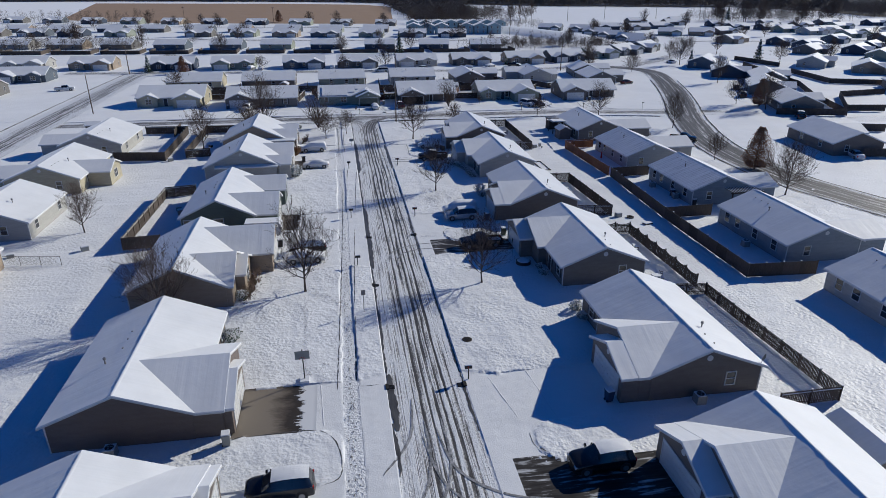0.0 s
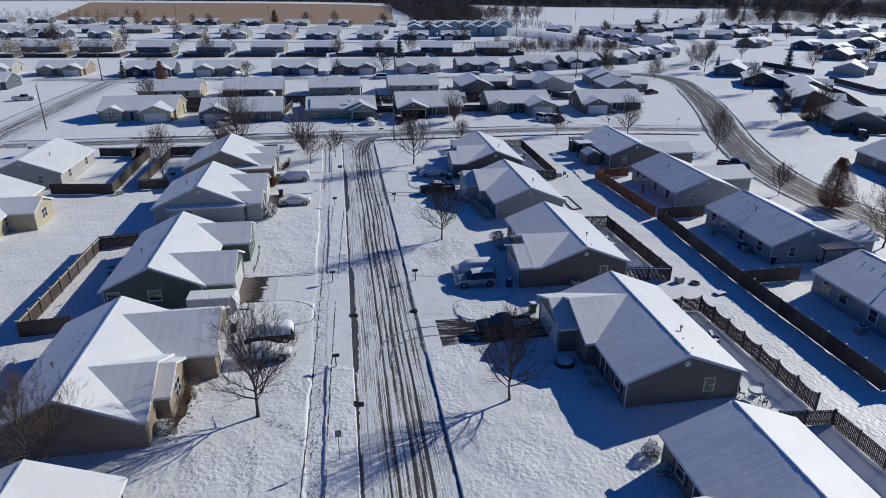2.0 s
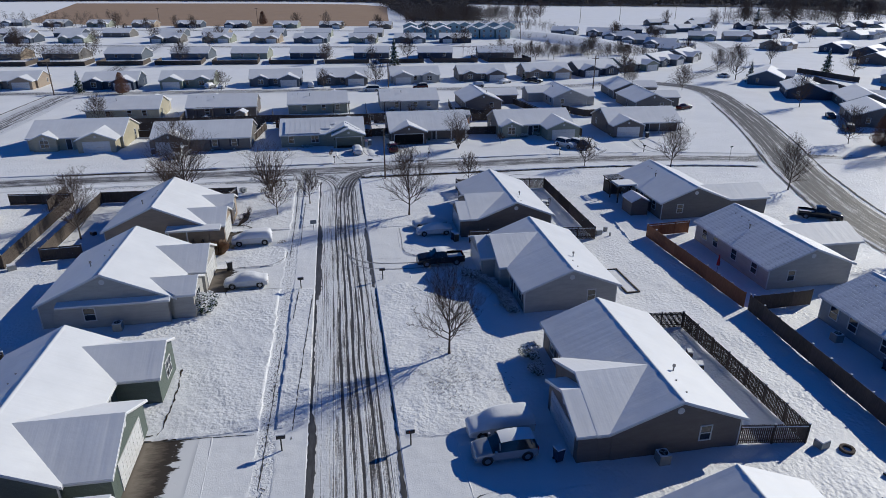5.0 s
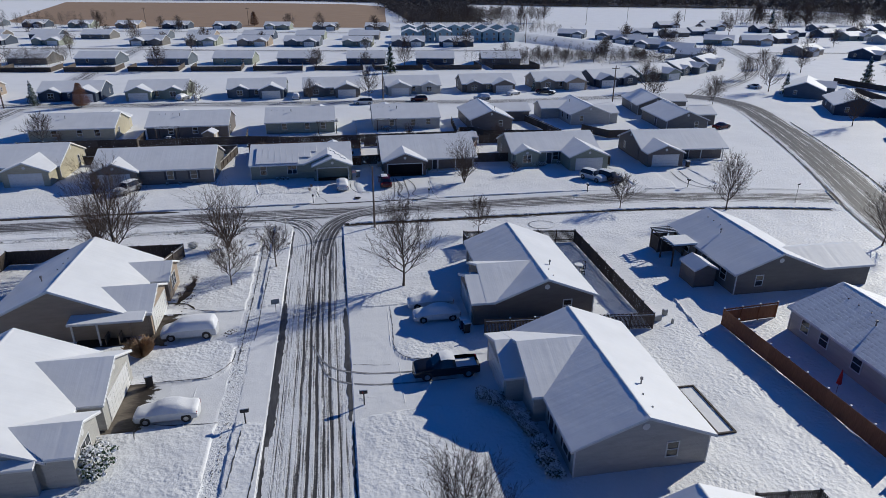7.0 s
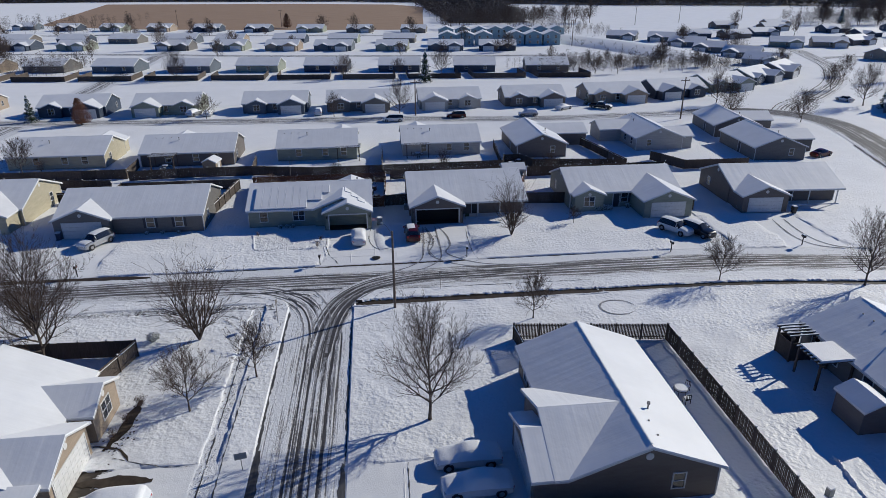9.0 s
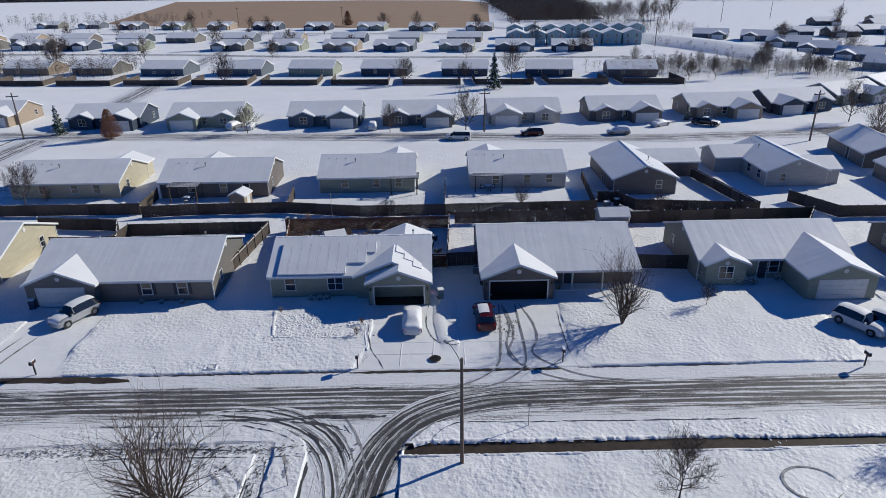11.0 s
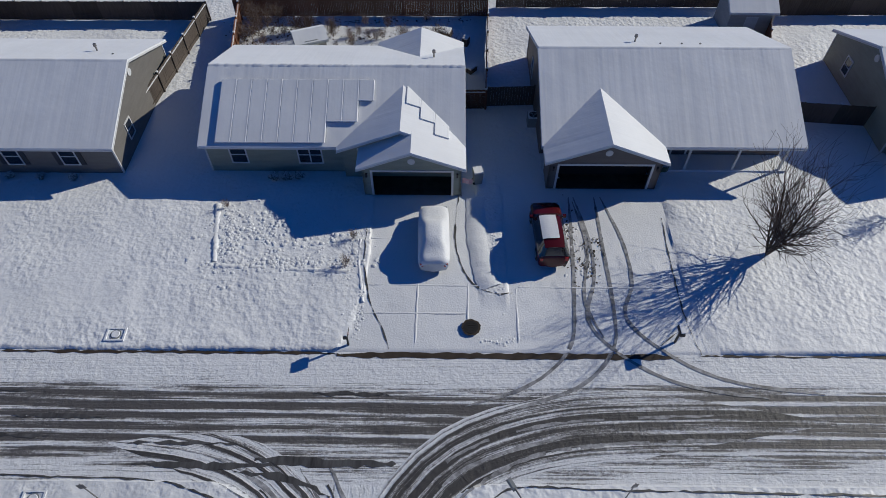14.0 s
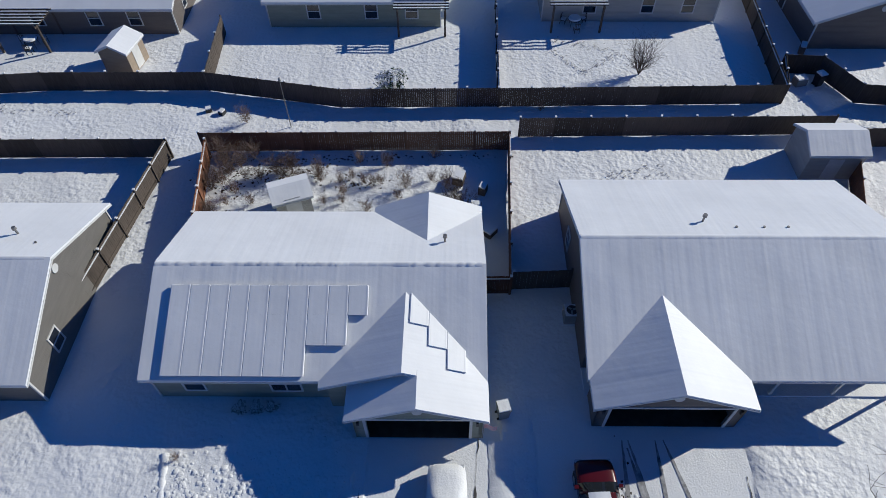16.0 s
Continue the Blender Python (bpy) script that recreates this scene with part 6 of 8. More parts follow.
def vehicle(kind, x, y, heading, paint, cover, label):
    """A parked vehicle facing +x before its turn. cover: 0 bare, 1 snow on the roof, 2 on roof and bonnet, 3 wholly covered, 4 a narrow patch on the roof, 5 all but the tail."""
    L, w, sill, r, st, (c0, c1) = CARS[kind]
    ob = thing({"sedan": "car", "suv": "car", "van": "minivan", "pickup": "pickup_truck"}[kind], pose(x, y, -0.05, 0, 0, heading), label, "car" if kind != "pickup" else "pickup", "parked vehicles")
    rings = shell(kind)

    def glass(i, k):
        return c0 <= i < c1 and k in (2, 6) or (i in (c0, c1 - 1) and k in (3, 4, 5))

    bed = (1, 2) if kind == "pickup" else ()
    part("body", skin(rings, lambda i, k: not glass(i, k) and not (i in bed and k in (3, 4, 5)), paint, "body"), None, ob)
    part("glazing", skin(rings, glass, M_GLASS, "glazing", False), None, ob, "dark tinted windows")
    if bed:
        xa, xb = rings[1][0][0], rings[3][0][0]
        part("cargo_bed", boxes((xa, xb, -w * 0.9, w * 0.9, 0.5, 0.74)), M_BLACK, ob, "open cargo bed")
        part("bed_wall", boxes((xb - 0.06, xb, -w * 0.9, w * 0.9, 0.5, 1.12)), paint, ob)
        sn = boxes((xa + 0.1, xb - 0.1, -w * 0.86, w * 0.86, 0.74, 0.86))
        soften(sn, 0.05, 2)
        part("bed_snow", sn, M_CAP, ob, "thin snow in the cargo bed")
    for f0 in (0.45, 0.62):
        xx = (f0 - 0.5) * L
        zb, zt = (1.0, 1.66) if kind != "sedan" else (0.9, 1.40)
        if kind == "pickup":
            zb, zt = 1.14, 1.78
        if cover != 3:
            for sy in (-1, 1):
                bm = bmesh.new()
                a0, b0 = w * 1.0, w * 0.665
                v = [bm.verts.new(q) for q in ((xx - 0.05, sy * (a0 + 0.012), zb), (xx + 0.05, sy * (a0 + 0.012), zb), (xx + 0.05, sy * (b0 + 0.03), zt), (xx - 0.05, sy * (b0 + 0.03), zt))]
                bm.faces.new(v)
                bmesh.ops.solidify(bm, geom=bm.faces[:], thickness=0.03)
                part("pillar", bm, paint, ob)
    tyre, rim = wheel_meshes(r)
    for sx in (-L / 2 + 0.18 * L, L / 2 - 0.185 * L):
        for sy in (-1, 1):
            arch = bmesh.new()
            cyl(arch, (sx, sy * (w * 0.75), r + 0.05), (sx, sy * (w + 0.004), r + 0.05), r + 0.07, n=18)
            part("wheel_arch", arch, M_BLACK, ob)
            wh = part("wheel", tyre, None, ob, "", pose(sx, sy * (w - 0.09), r + 0.01))
            part("rim", rim, None, wh)
    f = L / 2
    zl = st[-2][1]
    for sy in (-1, 1):
        part("headlight", boxes((f - 0.3, f - 0.02, sy * w * 0.74 - 0.16, sy * w * 0.74 + 0.16, zl - 0.08, zl + 0.08)), M_LAMP, ob)
        part("tail_light", boxes((-f - 0.01, -f + 0.12, sy * w * 0.8 - 0.1, sy * w * 0.8 + 0.1, st[1][1] - 0.22, st[1][1] + 0.04)), M_RED, ob)
        xm = (0.69 - 0.5) * L
        if cover != 3:
            part("mirror", boxes((xm - 0.08, xm + 0.08, sy * (w + 0.1) - 0.1, sy * (w + 0.1) + 0.1, st[c1 - 1][1] + 0.02, st[c1 - 1][1] + 0.19)), paint, ob)
    big = shell(kind, 0.05)
    if cover == 4:
        part("roof_snow", skin(shell(kind, 0.05), lambda i, k: c0 + 2 <= i < c1 - 1 and k in (4, 5), M_CAP, "roof_snow", False), None, ob, "narrow patch of snow on the roof")
    elif cover == 1:
        part("roof_snow", skin(shell(kind, 0.06), lambda i, k: c0 + 1 <= i < c1 - 1 and k in (3, 4, 5), M_CAP, "roof_snow", False), None, ob, "patch of snow on the roof")
    elif cover == 2:
        part("roof_snow", skin(big, lambda i, k: k in (3, 4, 5) and not i in bed and not i in (c0, c1 - 1), M_CAP, "roof_snow", False), None, ob, "thick snow on roof and bonnet")
    elif cover == 5:
        part("snow_cover", skin(shell(kind, 0.08), lambda i, k: k in (2, 3, 4, 5, 6) and i > c0 or k in (3, 4, 5) and i == c0, M_CAP, "snow_cover", False), None, ob, "thick snow over bonnet, windows and roof")
    elif cover == 3:
        part("snow_cover", skin(big, lambda i, k: k in (2, 3, 4, 5, 6), M_CAP, "snow_cover", False), None, ob, "thick snow over the whole car")
    return ob


for args in [
    ("suv", 18.4, 34.4, 180, M_BLACKCAR, 1, "black sport utility vehicle with patchy snow on its roof"),
    ("suv", -4.6, 35.7, 180, M_BLACKCAR, 1, "black car on a driveway with snow on the roof"),
    ("suv", -3.4, 78.8, 180, M_BLACKCAR, 5, "dark car under a thick cap of snow"),
    ("sedan", -3.6, 75.7, 0, M_SILVER, 3, "silver car under a thick cap of snow"),
    ("suv", 18.9, 87.5, 180, M_SILVER, 1, "silver car beside a snow-covered van"),
    ("van", 19.3, 90.2, 180, M_WHITECAR, 3, "van wholly covered in snow"),
    ("pickup", 19.4, 76.6, 180, M_BLACKCAR, 0, "dark pickup truck on a wet driveway"),
    ("pickup", 20.3, 121.9, 180, M_BLACKCAR, 1, "black pickup truck with snow on its cab roof"),
    ("sedan", 21.2, 131.8, 180, M_WHITECAR, 3, "white car wholly covered in snow"),
    ("sedan", 21.0, 134.6, 180, M_WHITECAR, 3, "white car wholly covered in snow"),
    ("sedan", -2.5, 119.8, 180, M_WHITECAR, 3, "white car wholly covered in snow"),
    ("van", -3.0, 132.6, 180, M_WHITECAR, 3, "white minivan wholly covered in snow"),
    ("sedan", 13.35, 178.2, 90, M_WHITECAR, 3, "car wholly covered in smooth snow"),
    ("suv", 20.5, 178.4, 91, M_REDPAINT, 4, "dark red car with a narrow patch of roof snow"),
    ("suv", -21.0, 181.2, 242, M_SILVER, 2, "silver car parked at an angle with snow on top"),
    ("suv", 56.4, 175.2, -62, M_WHITECAR, 2, "white car with snow on roof and bonnet"),
    ("suv", 59.0, 174.0, -62, M_BLACKCAR, 1, "black car with snow on its roof"),
    ("pickup", 77.6, 127.6, -35, M_BLACKCAR, 0, "black pickup truck at the kerb of the curved road"),
    ("sedan", 70.8, 134.6, -10, M_SILVER, 1, "grey car beside a garage wing"),
    ("sedan", 72.0, 138.0, -10, M_BLACKCAR, 1, "dark car beside a garage wing"),
    ("sedan", 104.5, 108.6, 75, M_WHITECAR, 2, "white car with snow on top"),
    ("pickup", -82.0, 225.0, 10, M_WHITECAR, 2, "white pickup truck in the snow"),
    ("sedan", 102.5, 209.0, 20, M_REDPAINT, 0, "dark red car by a snowy verge"),
    ("suv", -28.2, 268.5, 70, M_SILVER, 3, "snow-covered car on a driveway"),
    ("sedan", -24.6, 268.2, 90, M_WHITECAR, 3, "snow-covered car on a driveway"),
    ("suv", 3.4, 265.2, 90, M_WHITECAR, 3, "snow-covered car on a driveway"),
    ("suv", 37.8, 255.8, 178, M_REDPAINT, 2, "red sport utility vehicle parked at the kerb"),
    ("suv", 56.0, 255.0, 178, M_SILVER, 3, "snow-covered car parked at the kerb"),
    ("sedan", 67.5, 262.2, 30, M_WHITECAR, 3, "snow-covered car on a driveway"),
    ("pickup", 77.5, 261.8, -40, M_BLACKCAR, 2, "dark pickup truck with snow on top"),
    ("van", 22.0, 253.6, 175, M_WHITECAR, 2, "white van parked at the kerb"),
    ("sedan", 133, 192, 60, M_BLACKCAR, 1, "dark car on a far driveway"),
    ("suv", 126, 178, 60, M_BLACKCAR, 1, "dark car on a far driveway"),
    ("pickup", 121, 146, 60, M_BLACKCAR, 1, "dark pickup truck on a far driveway"),
    ("sedan", 148, 262, 100, M_WHITECAR, 1, "white car on a far street"),
]:
    vehicle(*args)

# ---- street furniture ----


def mailbox(x, y, yaw):
    ob = thing("mailbox", pose(x, y, 0, 0, 0, yaw), "black kerbside mailbox on a post with snow on top", "mailbox", "kerbside mailboxes")
    part("post", boxes((-0.05, 0.05, -0.05, 0.05, -0.1, 1.05)), M_BLACK, ob)
    bm = bmesh.new()
    pts = [(-0.13, 0), (0.13, 0), (0.13, 0.18)] + [(0.13 * math.cos(t), 0.18 + 0.13 * math.sin(t)) for t in (0.5, 1.0, 1.57, 2.1, 2.6)] + [(-0.13, 0.18)]
    extrude_profile(bm, [(p, q + 1.05) for p, q in pts], "y", -0.35, 0.3)
    part("box", bm, M_BLACK, ob)
    s = boxes((-0.12, 0.12, -0.33, 0.28, 1.355, 1.43))
    soften(s, 0.03, 2)
    part("snow_cap", s, M_CAP, ob)
    part("flag", boxes((0.135, 0.15, -0.1, -0.05, 1.1, 1.32)), M_RED, ob, "red signal flag")


for x, y, yaw in [(4.1 - 1.3, 90.9, 90), (4.0 - 1.2, 73.1, 90), (4.9 - 1.3, 115.9 + 2, 90), (12.3, 89.8, -90), (12.9, 118.7, -90), (11.2, 46.9, -90), (8.6, 170.9, 0), (26.8, 170.9, 0), (52.8, 168.9, 0), (-19.7, 171.4, 0), (70.6, 168.6, 0)]:
    mailbox(x, y, yaw)


def street_light(x, y, h, yaw, label="weathered wooden street-light pole with a curved arm"):
    ob = thing("street_lamp", pose(x, y, 0, 0, 0, yaw), label, "street lamp", "street lamps")
    bm = bmesh.new()
    cyl(bm, (0, 0, -0.3), (0, 0, h), 0.15, 0.10, 10)
    part("pole", bm, M_POLE, ob)
    bm = bmesh.new()
    pts = [(0, 0, h - 0.5), (0.55, 0, h - 0.05), (1.15, 0, h + 0.22), (1.75, 0, h + 0.28)]
    for p, q in zip(pts, pts[1:]):
        cyl(bm, p, q, 0.03, 0.03, 6)
    part("arm", bm, M_PIPE, ob)
    bm = bmesh.new()
    tapered(bm, 1.68, 2.15, 1.75, 2.08, 0.1, 0.06, h + 0.2, h + 0.33)
    soften(bm, 0.03, 2)
    part("lamp_head", bm, M_GREYBOX, ob)
    part("id_plate", boxes((-0.1, 0.1, -0.165, -0.15, 1.6, 1.9)), M_PIPE, ob)


street_light(17.08, 158.54, 8.75, 120)
street_light(-60.8, 182.5, 10.0, 100)


def power_pole(x, y, h, yaw):
    ob = thing("utility_pole", pose(x, y, 0, 0, 0, yaw), "tall wooden utility pole with a crossarm", "utility pole", "utility poles")
    bm = bmesh.new()
    cyl(bm, (0, 0, -0.3), (0, 0, h), 0.2, 0.12, 8)
    part("pole", bm, M_POLE, ob)
    part("crossarm", boxes((-1.2, 1.2, -0.07, 0.07, h - 0.9, h - 0.72)), M_POLE, ob)
    for s in (-1, 0.0, 1):
        bm = bmesh.new()
        cyl(bm, (s * 1.05, 0, h - 0.72), (s * 1.05, 0, h - 0.5), 0.05, n=6)
        part("insulator", bm, M_PIPE, ob)


for x, y, h in [(120.8, 421.6, 13), (212, 560, 13), (255, 580, 13), (311, 590, 13), (-114, 600, 12), (-40, 590, 12), (160, 545, 13), (92, 246, 10), (28, 260, 9), (-72, 262, 10)]:
    power_pole(x, y, h, 10)


def sign_post(x, y, h, yaw, label, plate, mat):
    ob = thing("street_sign", pose(x, y, 0, 0, 0, yaw), label, "street sign", "street signs")
    bm = bmesh.new()
    cyl(bm, (0, 0, -0.2), (0, 0, h), 0.03, n=6)
    part("post", bm, M_PIPE, ob)
    part("plate", boxes((-plate[0] / 2, plate[0] / 2, -0.045, -0.03, h - plate[1], h)), mat, ob)


sign_post(5.1, 157.0, 2.6, 80, "thin metal street sign on a post", (0.5, 0.5), M_PIPE)
sign_post(22.4, 162.4, 2.2, 10, "thin metal street sign on a post", (0.3, 0.45), M_PIPE)
sign_post(-2.3, 162.5, 2.4, 10, "thin metal street sign on a post", (0.3, 0.45), M_PIPE)
sign_post(2.8, 60.9, 2.6, 5, "speed sign on a thin post, seen from behind", (0.45, 0.6), M_PIPE)
sign_post(83.0, 158.3, 3.0, 20, "street name sign on a post", (0.8, 0.2), M_GREEN)


def hoop(x, y, yaw):
    ob = thing("basketball_hoop", pose(x, y, 0, 0, 0, yaw), "portable basketball hoop with grey backboard", "basketball hoop", "basketball hoops")
    base = boxes((-0.4, 0.4, -0.3, 0.6, 0, 0.22))
    soften(base, 0.06, 2)
    part("base", base, M_CAP, ob, "snow-covered base")
    bm = bmesh.new()
    cyl(bm, (0, 0.2, 0.1), (0, 0, 3.3), 0.05, n=8)
    part("pole", bm, M_BLACK, ob)
    part("backboard", boxes((-0.62, 0.62, -0.35, -0.31, 2.55, 3.35)), M_GREYBOX, ob)
    bm = bmesh.new()
    ring = [(0.23 * math.cos(t * 0.5236), -0.6 + 0.23 * math.sin(t * 0.5236), 2.75) for t in range(13)]
    for p, q in zip(ring, ring[1:]):
        cyl(bm, p, q, 0.012, n=5)
    part("rim", bm, M_RED, ob)


hoop(-3.2, 48.9, 0)
sign_post(4.92, 135.95, 1.45, 10, "small grey yard sign on a post", (0.85, 0.55), M_GREYBOX)


def ac_unit(x, y, yaw=0):
    ob = thing("air_conditioner", pose(x, y, 0, 0, 0, yaw), "grey outdoor air conditioner with snow on top", "air conditioner", "air conditioners")
    b = boxes((-0.42, 0.42, -0.42, 0.42, 0.05, 0.85))
    soften(b, 0.05, 2)
    part("casing", b, M_GREYBOX, ob)
    bm = bmesh.new()
    cyl(bm, (0, 0, 0.84), (0, 0, 0.915), 0.32, n=18)
    part("fan_grille", bm, M_BLACK, ob)
    for k in range(3):
        part("fan_blade", boxes((0.05, 0.27, -0.06, 0.06, 0.917, 0.925)), M_GREYBOX, ob, "", pose(0, 0, 0, 0, 0, 120 * k + 20))
    part("snow_rim", boxes((-0.4, 0.4, -0.4, 0.4, 0.85, 0.9)), M_CAP, ob)
    part("pad", boxes((-0.5, 0.5, -0.5, 0.5, -0.04, 0.05)), M_DRIVE, ob)


for x, y in [(29.6, 40.0), (29.9, 84.6), (20.6, 189.3), (-17.2, 41.6), (55.3, 90.6), (54.2, 70.2), (31, 128.3), (54.6, 97), (-14, 111.6)]:
    ac_unit(x, y, -1)


def bin_(x, y, mat, yaw=0):
    ob = thing("wheelie_bin", pose(x, y, 0, 0, 0, yaw), "plastic wheeled rubbish bin with snow on its lid", "bin", "rubbish bins")
    bm = bmesh.new()
    tapered(bm, -0.25, 0.25, -0.31, 0.31, 0.26, 0.33, 0.03, 0.98)
    soften(bm, 0.03, 1)
    part("tub", bm, mat, ob)
    lid = boxes((-0.34, 0.33, -0.35, 0.35, 0.985, 1.05))
    soften(lid, 0.02, 1)
    part("lid", lid, mat, ob)
    s = boxes((-0.31, 0.3, -0.32, 0.32, 1.052, 1.16))
    soften(s, 0.04, 2)
    part("snow_cap", s, M_CAP, ob)
    for sy in (-1, 1):
        wv = bmesh.new()
        cyl(wv, (-0.27, sy * 0.2 - 0.03, 0.1), (-0.27, sy * 0.2 + 0.03, 0.1), 0.1, n=10)
        part("wheel", wv, M_RUBBER, ob)


for x, y, mt in [(22.2, 41.6, M_BLUEBIN), (-8.9, 41.5, M_GREYBOX), (22.6, 86.2, M_BLUEBIN), (-26.6, 183.6, M_BLUEBIN), (16.3, 183.4, M_GREYBOX), (23.4, 79.9, M_GREEN), (23.6, 128.4, M_BLACK), (23.4, 129.2, M_BLUEBIN), (-7.0, 80.9, M_BLACK), (-4.9, 124.4, M_BLACK), (77.0, 179.8, M_BLACK), (-9.0, 36.6, M_GREYBOX), (43.0, 210.9, M_BLACK), (55.5, 91.9, M_BLUEBIN), (56.4, 86.9, M_BLACK)]:
    bin_(x, y, mt, x * 13 % 20)


def cover(x, y, r=0.45, name="manhole_cover"):
    ob = thing(name, pose(x, y, -0.02), "round iron manhole cover melted free of snow", "manhole cover", "manhole covers")
    bm = bmesh.new()
    cyl(bm, (0, 0, 0), (0, 0, 0.06), r, n=24)
    for i in range(5):
        box(bm, -r * 0.6, r * 0.6, -r * 0.6 + i * r * 0.28, -r * 0.6 + i * r * 0.28 + 0.05, 0.06, 0.07)
    part("plate", bm, M_IRON, ob)
    ring = bmesh.new()
    n = 28
    rnd2 = random.Random(int(x * 10))
    inner, outer = [], []
    for i in range(n):
        t = 2 * math.pi * i / n
        k = r + 0.09 + rnd2.uniform(0, 0.07)
        inner.append(ring.verts.new(((r - 0.02) * math.cos(t), (r - 0.02) * math.sin(t), 0.045)))
        outer.append(ring.verts.new((k * math.cos(t), k * math.sin(t), 0.043)))
    for i in range(n):
        ring.faces.new((inner[i], outer[i], outer[(i + 1) % n], inner[(i + 1) % n]))
    part("wet_rim", ring, M_WET, ob, "wet melted ring round the plate")


cover(12.46, 53.35, 0.38)
cover(15.46, 171.9, 0.42)


def inlet(x, y, yaw):
    ob = thing("storm_drain", pose(x, y, -0.16, 0, 0, yaw), "dark storm drain inlet in the kerb", "storm drain", "storm drains")
    part("grate", boxes((-0.25, 0.25, -0.3, 0.3, 0.0, 0.04)), M_IRON, ob)
    part("bars", boxes(*[(-0.22, 0.22, -0.26 + i * 0.12, -0.22 + i * 0.12, 0.04, 0.06) for i in range(5)]), M_BLACK, ob)
    # solid near-black block, painting the shade in the drain's mouth
    part("opening", boxes((-0.55, -0.26, -0.35, 0.35, 0.0, 0.14)), M_DARK, ob)


for u, v, yaw in [(3.55, 82.6, 0), (3.5, 47.0, 0), (9.5, 82.6, 180), (9.5, 46.4, 180), (3.5, 67.4, 0)]:
    p = PLAN @ Vector((u, v, 0))
    inlet(p.x, p.y, yaw + LEAN)


def utility_box(x, y, yaw=0):
    ob = thing("utility_box", pose(x, y, 0, 0, 0, yaw), "low grey utility box capped with snow", "utility box", "utility boxes")
    b = boxes((-0.45, 0.45, -0.35, 0.35, 0, 0.6))
    soften(b, 0.04, 2)
    part("casing", b, M_GREYBOX, ob)
    s = boxes((-0.43, 0.43, -0.33, 0.33, 0.6, 0.72))
    soften(s, 0.05, 2)
    part("snow_cap", s, M_CAP, ob)


for x, y in [(43.2, 127.4), (42.4, 84.0), (-32.2, 84.0), (-30.6, 129.0), (41.6, 211.0)]:
    utility_box(x, y, x % 30)


def shed(x, y, yaw, a0, b0, h, paint, label):
    ob = thing("shed", pose(x, y, 0, 0, 0, yaw), label, "shed", "garden sheds")
    bm = bmesh.new()
    extrude_profile(bm, [(-b0 / 2, 0), (b0 / 2, 0), (b0 / 2, h), (0, h + b0 * 0.24), (-b0 / 2, h)], "x", -a0 / 2, a0 / 2)
    part("wall", bm, PAINT[paint], ob)
    k = b0 / 2 + 0.18
    for nm, lift, th, mat, inset in (("roof", 0.0, 0.07, M_TRIM, 0.0), ("snow_layer", 0.07, 0.14, M_ROOF_X, 0.02)):
        bm = bmesh.new()
        z0, z1 = h - 0.18 * 0.48 + lift, h + b0 * 0.24 + lift
        kk = k - inset
        extrude_profile(bm, [(-kk, z0), (0, z1), (kk, z0), (kk, z0 + th), (0, z1 + th), (-kk, z0 + th)], "x", -a0 / 2 - 0.2 + inset, a0 / 2 + 0.2 - inset)
        if nm == "snow_layer":
            soften(bm, 0.06, 2, 0.3)
        part(nm, bm, mat, ob)
    part("door", boxes((-0.5, 0.5, -b0 / 2 - 0.04, -b0 / 2, 0.1, 1.85)), M_TRIM, ob)


shed(39.7, 201.9, -1, 3.7, 3.0, 2.2, "pale", "grey garden shed with snow-covered roof")
shed(52.2, 135.0, 90, 3.0, 2.6, 2.1, "taupe", "taupe garden shed with snow-covered roof")
shed(37.6, 31.6, 90, 5.0, 2.6, 1.9, "tan", "tan garden shed with snow-covered roof")
shed(-12.8, 214.6, 80, 2.6, 2.4, 2.0, "tan", "small tan garden shed with snowy gable roof")
shed(3.3, 198.3, 20, 2.3, 1.9, 1.6, "pale", "small white playhouse half buried in snow")
shed(-53, 158, 5, 3, 2.4, 2, "taupe", "taupe garden shed with snow-covered roof")


